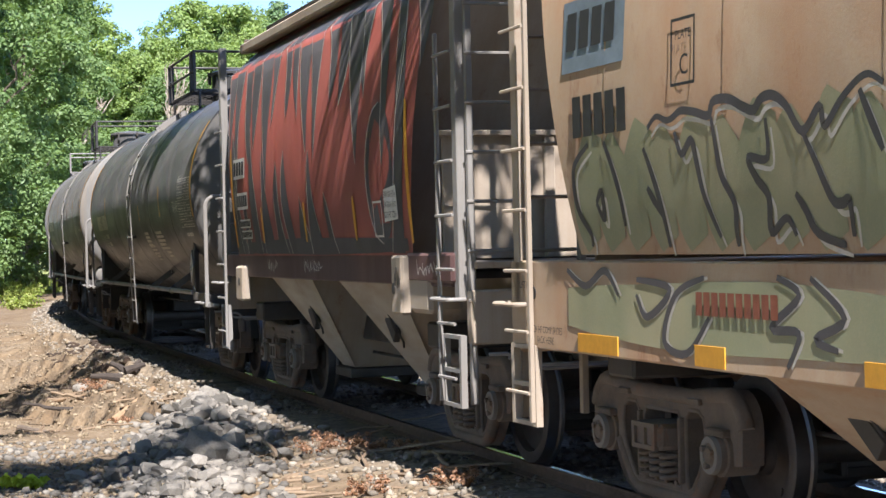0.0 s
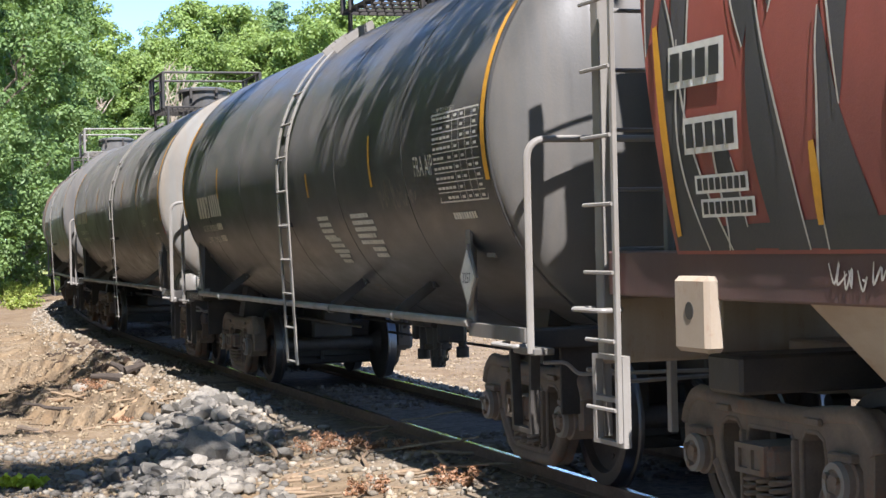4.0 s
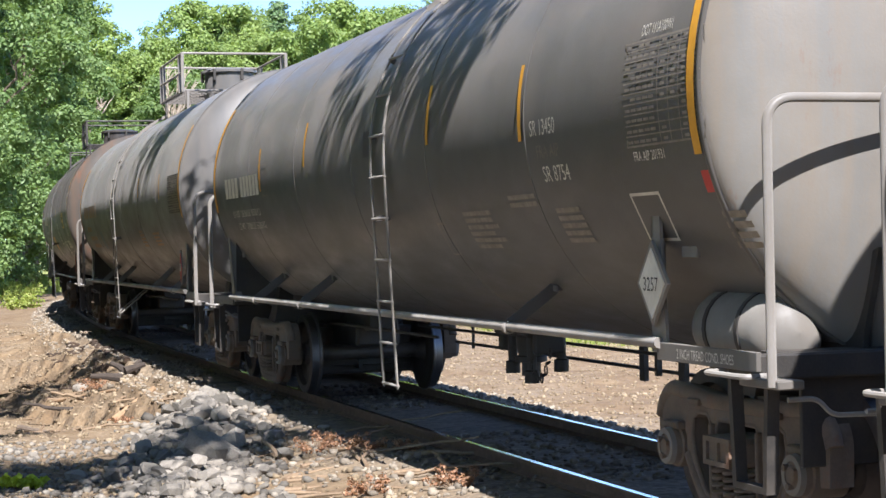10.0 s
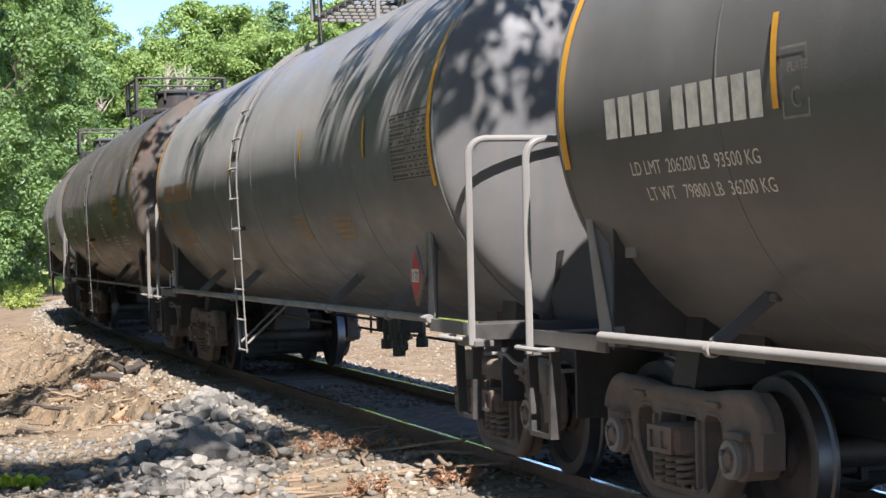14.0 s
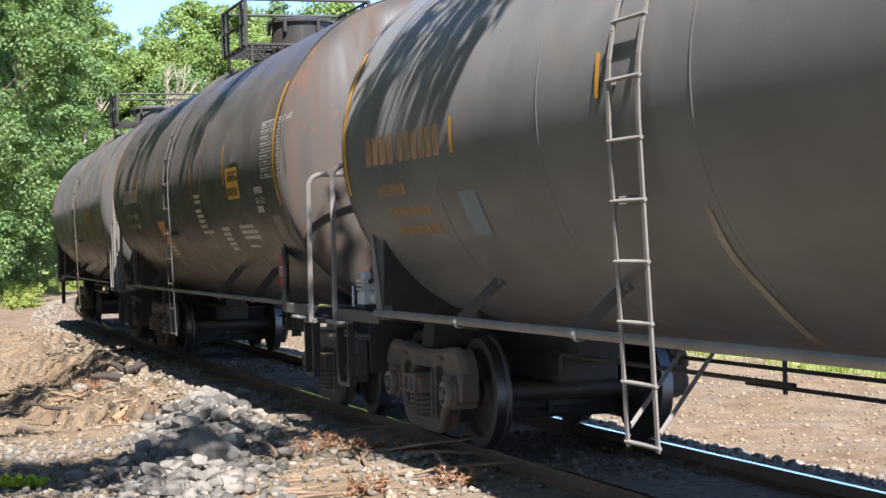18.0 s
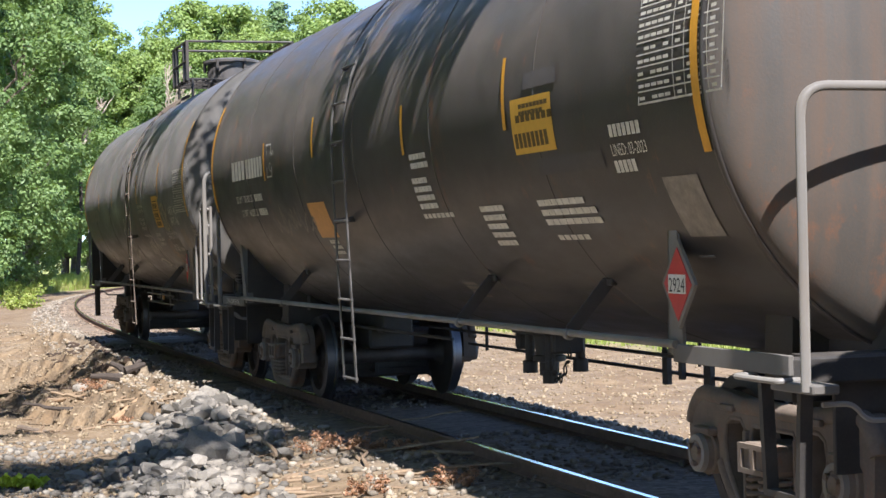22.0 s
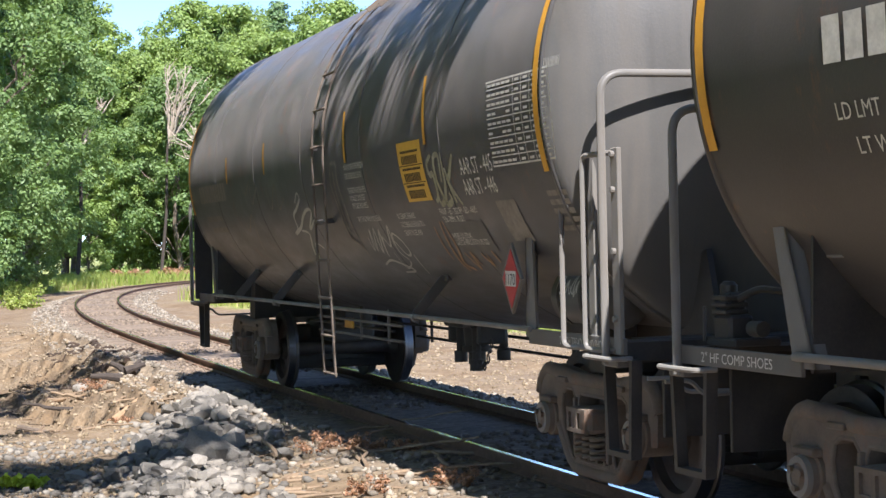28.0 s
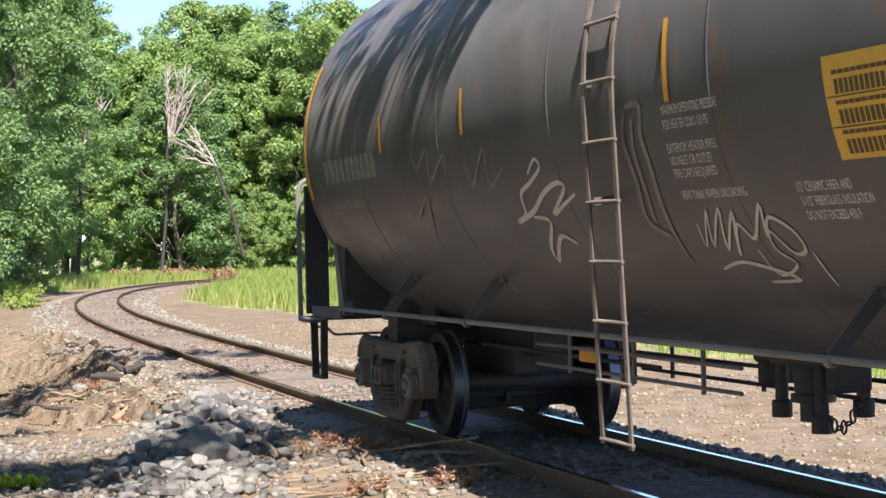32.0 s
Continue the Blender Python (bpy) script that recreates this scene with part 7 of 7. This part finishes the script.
T4 = dict(T2, ladder_braces=True, card_off=-0.35, seam_back=7.12, hoop=2.58, rail_back=8.05, post_back=6.75, R=1.67, zc=2.68, label="light grey tank car streaked with grime", paint=M_GREY, paint_words="light grey barrel with grime", head=M_GREY, head_words="light grey tank end", rail=7.3, post=6.4, seam=7.1, trucks=(-6.76, 6.85), brackets=(-4.4, -2.0, 3.0, 5.2), ladder=-0.78, ladder_bar=0.045, platform=(0, 2.5), dome=2, valve=-1, top_paint=M_SILVER, placard=(6.1, M_RED, M_STENCIL_BK), placard_text=letters("1170", 0.085, 0.24),
          shoes=None, strips=[(-4.05, 2.48, 2.76), (-1.25, 2.66, 2.94), (2.58, 2.66, 2.98), (5.05, 2.57, 2.94)],
          marks=[(stroke_marks([[(-0.13, 1.95), (-0.16, 1.7), (-0.14, 1.48), (-0.22, 1.27), (-0.36, 1.14)]], 0.10), 0.0, 0.0, M_SCRAPE), bars(4, 0.24, 0.17, -6.4, 2.48, M_STENCIL_OR), bars(6, 0.24, 0.15, -5.45, 2.48, M_STENCIL_OR), bars(7, 0.10, 0.09, -6.19, 2.21, M_STENCIL_OR), bars(9, 0.085, 0.10, -6.03, 2.03, M_STENCIL_OR), bars(9, 0.085, 0.10, -5.97, 1.88, M_STENCIL_OR), bars(6, 0.04, 0.09, 1.8, 2.09, M_STENCIL_OR, 5, 3, 0.06), bars(8, 0.04, 0.09, 3.39, 2.04, M_STENCIL_OR, 4, 5, 0.06), (table_marks(1.1, 0.55, 8, 4, 6), 5.88, 2.33, M_STENCIL_BK)],
          cards=[(5.98, 7.08, 2.32, 2.87, M_STENCIL_DIM, "grey test table panel"), (-4.13, -3.73, 1.85, 2.19, M_BLUE_PATCH, "grey repaint patch")])
T5 = dict(T2, pipe_r=0.024, seam_back=6.75, hoop=2.53, fittings=M_DULL, R=1.74, zc=2.76, label="brown-black tank car with a rusty end and a red placard", paint=M_DEEPBROWN, paint_words="brown-black barrel", head=M_HEAD_RUST, head_words="grey tank end stained with rust", rail=7.47, post=6.2, seam=7.1, trucks=(-5.98, 6.52), brackets=(-3.9, 2.3, 4.6), ladder=-0.33, ladder_bar=0.05, ladder_paint=M_CHARCOAL, platform=(-0.4, 1.3), dome=0.9, valve=-1, valve_paint=M_IRON, placard=(6.3, M_RED, M_STENCIL_BK), placard_text=letters("2924", 0.085, 0.24),
          shoes=(-1, "2\" HF COMP SHOES"), strips=[(-3.67, 2.52, 2.93), (-1.46, 2.66, 3.05), (1.6, 2.52, 2.92), (4.05, 2.56, 3.05)],
          marks=[bars(4, 0.22, 0.15, -5.48, 2.58, M_STENCIL), bars(6, 0.22, 0.12, -4.68, 2.58, M_STENCIL), (frame_marks(0.24, 0.36, 0.016), -3.57, 2.55, M_STENCIL), words("PLATE", 0.05, -3.37, 2.78, M_STENCIL, 0.17), words("C", 0.10, -3.44, 2.61, M_STENCIL), words("LD LMT  201000 LB", 0.085, -5.44, 2.32, M_STENCIL, 0.9), words("LT WT   84200 LB", 0.085, -5.33, 2.16, M_STENCIL, 0.85), bars(6, 0.08, 0.055, -4.43, 2.32, M_STENCIL), bars(6, 0.08, 0.055, -4.38, 2.16, M_STENCIL),
                 (table_marks(1.05, 0.62, 9, 4, 8), 6.27, 2.55, M_STENCIL), words("DOT 111A100W1", 0.07, 7.37, 3.11, M_STENCIL, 0.42), bars(7, 0.075, 0.05, 5.79, 2.4, M_STENCIL, 1, 1, 0.3), words("LINED: 03-2023", 0.075, 5.77, 2.29, M_STENCIL, 0.5), bars(5, 0.075, 0.05, 5.76, 2.19, M_STENCIL), bars(6, 0.045, 0.085, 1.72, 2.47, M_STENCIL, 2, 3, 0.06), bars(6, 0.045, 0.085, 1.66, 2.28, M_STENCIL, 4, 4, 0.06), bars(7, 0.04, 0.09, 1.64, 2, M_STENCIL),
                 bars(6, 0.045, 0.085, 3.06, 2.02, M_STENCIL, 5, 5, 0.06), bars(9, 0.045, 0.11, 4.27, 2.03, M_STENCIL, 3, 6, 0.06), bars(5, 0.04, 0.09, 4.33, 1.8, M_STENCIL), bars(5, 0.035, 0.08, 1.36, 1.45, M_STENCIL_DIM, 4, 7, 0.06), bars(5, 0.04, 0.08, -1.86, 1.82, M_STENCIL, 3, 8, 0.06), (stroke_marks(scrawl(31, 1.0, 0.4, 4), 0.03), -3.82, 1.9, M_STENCIL_DIM), (stroke_marks(scrawl(32, 0.9, 0.35, 3), 0.03), -2.99, 1.95, M_STENCIL_DIM),
                 bars(7, 0.05, 0.075, 4.26, 2.59, M_YTEXT, 1, 9, 0.3), bars(8, 0.10, 0.06, 4.2, 2.42, M_YTEXT, 1, 10, 0.3), bars(9, 0.03, 0.06, 4.33, 2.68, M_YTEXT, 2, 11, 0.1)],
          cards=[(4.17, 4.92, 2.38, 2.75, M_YLABEL, "yellow emergency label with dark bars"), (-2.08, -1.38, 1.88, 2.23, M_OLABEL, "orange sheet label"), (6.34, 6.79, 1.8, 2.14, M_STENCIL_DIM, "pale worn label"), (4.42, 5.02, 2.8, 2.91, M_GRAF_DARK, "grey blank patch"), (4.52, 5.62, 2.23, 2.34, M_GRAF_DARK, "grey painted-over band")])
T6 = dict(T2, open_end=-1, rail_back=7.22, pipe_r=0.02, tag_plate=-1.36, seam_back=6.45, post_front=5.9, fittings=M_DULL, R=1.74, zc=2.75, label="brown-black last tank car with a yellow label and chalky tags", paint=M_BROWNBLACK, paint_words="brown-black barrel with chalky tags", head=M_HEAD_DUST, head_words="dusty grey tank end", rail=7.46, post=6.2, seam=6.82, trucks=(-5.98, 5.95), brackets=(-4.5, -2.3, 3.15), ladder=0.96, ladder_bar=0.05, ladder_paint=M_TRUCK, platform=(0.5, 1.95), dome=1.2, valve=0, reservoir=1, reservoir_at=(6.15, 1.40), reservoir_paint=M_CHARCOAL, wheel_end=1, placard=(5.6, M_RED, M_STENCIL_BK), placard_text=letters("1170", 0.085, 0.24),
          shoes=(1, "2 INCH TREAD COND SHOES"), strips=[(-3.8, 2.57, 2.88), (-1.67, 2.59, 2.93), (1.81, 2.55, 3.01), (4.27, 2.57, 3.1)],
          marks=[bars(10, 0.07, 0.034, 3.56, 2.165, M_YTEXT, 1, 10, 0.3), bars(9, 0.02, 0.05, 3.55, 2.255, M_YTEXT, 1, 9, 0.1), bars(10, 0.07, 0.034, 3.56, 2.3, M_YTEXT, 1, 10, 0.3), bars(9, 0.02, 0.05, 3.55, 2.39, M_YTEXT, 1, 9, 0.1), bars(10, 0.07, 0.034, 3.56, 2.44, M_YTEXT, 1, 10, 0.3), bars(9, 0.02, 0.05, 3.55, 2.53, M_YTEXT, 1, 9, 0.1), bars(1, 0.008, 0.62, 3.48, 2.285, M_YTEXT), bars(1, 0.008, 0.62, 3.48, 2.425, M_YTEXT), bars(4, 0.22, 0.15, -5.77, 2.38, M_STENCIL_DIM), bars(6, 0.22, 0.13, -5, 2.38, M_STENCIL_DIM), bars(8, 0.07, 0.1, -5.63, 2.14, M_STENCIL_DIM), bars(8, 0.07, 0.1, -5.57, 2, M_STENCIL_DIM), words("AAR ST - 445", 0.13, 5.00, 2.30, M_STENCIL, 0.72), words("AAR ST - 446", 0.13, 4.97, 2.15, M_STENCIL, 0.72), (table_marks(1.2, 0.60, 9, 4, 12), 5.75, 2.32, M_STENCIL), words("DOT 111A100W1", 0.07, 6.73, 2.9, M_STENCIL, 0.42), bars(5, 0.04, 0.09, 6.6, 2.09, M_STENCIL_DIM, 5, 7, 0.06),
                 words('MAXIMUM OPERATING PRESSURE', 0.055, 1.71, 2.48, M_STENCIL, 0.67), words('FOR HEATER COILS 150 PSI', 0.055, 1.7, 2.40, M_STENCIL, 0.55), words('EXTERIOR HEATER PIPES', 0.055, 1.69, 2.27, M_STENCIL, 0.59), words('NO INLET OR OUTLET', 0.055, 1.69, 2.20, M_STENCIL, 0.50), words('PIPE CAPS REQUIRED', 0.055, 1.68, 2.13, M_STENCIL, 0.52), words('VENT TANK WHEN UNLOADING', 0.055, 1.67, 2.01, M_STENCIL, 0.76), words('1/2" CERAMIC FIBER AND', 0.055, 2.96, 2.01, M_STENCIL, 0.51), words('3-1/2" FIBERGLASS INSULATION', 0.055, 2.95, 1.94, M_STENCIL, 0.66), words('DO NOT EXCEED 450 F', 0.055, 2.94, 1.87, M_STENCIL, 0.50), words('PAINT - EE - 2020RP - B21 - 0035', 0.055, 4.17, 2.02, M_STENCIL, 0.89), words('TRN - TMMX . 05-2015', 0.055, 4.18, 1.96, M_STENCIL, 0.51), words('APPLIED BY: ERSW', 0.055, 4.17, 1.83, M_STENCIL, 0.47), words('DATE OF APPLICATION: 05-2020', 0.055, 4.17, 1.78, M_STENCIL, 0.78),
                 (stroke_marks([[(1.53, 1.87), (1.49, 1.74), (1.72, 1.94), (1.58, 1.74), (1.88, 1.95), (1.72, 1.72), (2.02, 1.93), (1.82, 1.69), (2.00, 1.86), (2.11, 1.78), (2.35, 1.96), (2.26, 1.79), (2.38, 1.89), (2.55, 1.82), (2.57, 1.72), (2.43, 1.70), (2.31, 1.82), (2.26, 1.72), (2.37, 1.64), (2.10, 1.58), (2.06, 1.72)], [(1.49, 1.61), (1.75, 1.65), (1.97, 1.63), (2.28, 1.56), (1.93, 1.54)], [(2.62, 1.70), (2.61, 1.53)]], 0.022), 0.15, 0.0, M_GRAF_PALE),
                 (stroke_marks([[(4.20, 2.48), (4.07, 2.42), (4.09, 2.33), (4.17, 2.33), (4.15, 2.17), (4.05, 2.12)], [(4.16, 2.22), (4.15, 2.10), (4.27, 2.14), (4.23, 2.28), (4.26, 2.45), (4.39, 2.46), (4.34, 2.27)], [(4.45, 2.49), (4.42, 2.27), (4.29, 2.10), (4.45, 2.12), (4.43, 2.18)], [(4.73, 2.46), (4.57, 2.31), (4.50, 2.26), (4.66, 2.08)], [(4.48, 2.37), (4.54, 2.10)]], 0.05), 0.15, 0.0, M_STENCIL_YL),
                 (stroke_marks([[(3.69, 1.93), (3.64, 1.76), (3.64, 1.66)], [(3.89, 1.97), (3.81, 1.78), (3.78, 1.63), (3.84, 1.57)], [(3.96, 1.97), (3.96, 1.77), (3.84, 1.63), (4.00, 1.58)], [(4.05, 1.72), (4.15, 1.59), (4.19, 1.71), (4.25, 1.61)], [(4.43, 1.71), (4.53, 1.62), (4.54, 1.71)], [(4.71, 1.73), (4.74, 1.64)]], 0.035), 0.15, 0.0, M_STENCIL_OR),
                 (stroke_marks([[(-0.68, 2.25), (-0.50, 2.34), (-0.44, 2.28), (-0.69, 2.19), (-0.93, 2.12), (-1.00, 1.98), (-1.21, 1.93), (-0.82, 2.00), (-0.52, 2.11), (-0.24, 2.17), (-0.13, 2.13), (-0.49, 1.97), (-0.19, 2.04), (0.01, 2.09)], [(-0.87, 1.96), (-0.62, 1.92), (-0.89, 1.74), (-0.91, 1.66), (-0.58, 1.82), (-0.37, 1.77)]], 0.035), 0.15, 0.0, M_GRAF_PALE),
                 (stroke_marks([[(1.07, 2.56), (1.27, 2.56), (1.23, 2.40), (1.25, 2.20), (1.20, 1.97), (1.16, 1.73), (1.17, 1.64)], [(1.06, 2.54), (0.98, 2.38), (1.00, 2.14), (0.92, 1.90), (1.12, 1.80)], [(1.14, 2.49), (1.09, 2.31), (1.08, 2.10), (1.01, 1.89)]], 0.05), 0.15, 0.0, M_STENCIL_DIM),
                 (stroke_marks([[(-3.16, 2.56), (-3.04, 2.40), (-2.72, 2.54), (-2.77, 2.29), (-2.33, 2.47), (-2.38, 2.26)], [(-3.53, 2.23), (-3.49, 1.99), (-2.99, 2.17), (-3.31, 1.75)], [(-1.87, 2.47), (-1.83, 2.21), (-1.43, 2.47), (-1.47, 2.20), (-1.13, 2.31)]], 0.03), 0.15, 0.0, M_STENCIL_DIM)],
          cards=[(3.47, 4.12, 2.14, 2.62, M_YLABEL, "yellow emergency label with dark bars"), (5.54, 5.94, 1.8, 2.09, M_STENCIL_DIM, "pale worn label"), (4.22, 5.05, 1.73, 1.96, M_STENCIL_PATCH, "pale grey painted-over patch")])
for spec in (T2, T3, T4, T5, T6):
    spec["strips"] = spec["strips"] + [(sgn * spec["seam"], 2.25, 3.55) for sgn in (-1, 1)]
    CARS.append(tank_car(spec))


def motions():
    for car, c in zip(CARS, CENTRE):
        half = 3.55 if c > 10 else 6.1
        rows = [(t, car_pose(gone(t) + c, half)) for t in np.arange(0.0, 32.01, 0.5)]
        walk(car, rows)
    for w, x in TURNING:
        rows = []
        for t in np.arange(0.0, 32.01, 0.16):
            turn = math.degrees(gone(t) / WHEEL_R) % 360.0
            rows.append((t, Matrix.Translation((x, 0, WHEEL_R)) @ Matrix.Rotation(radians(turn), 4, "Y")))
        walk(w, rows)


motions()
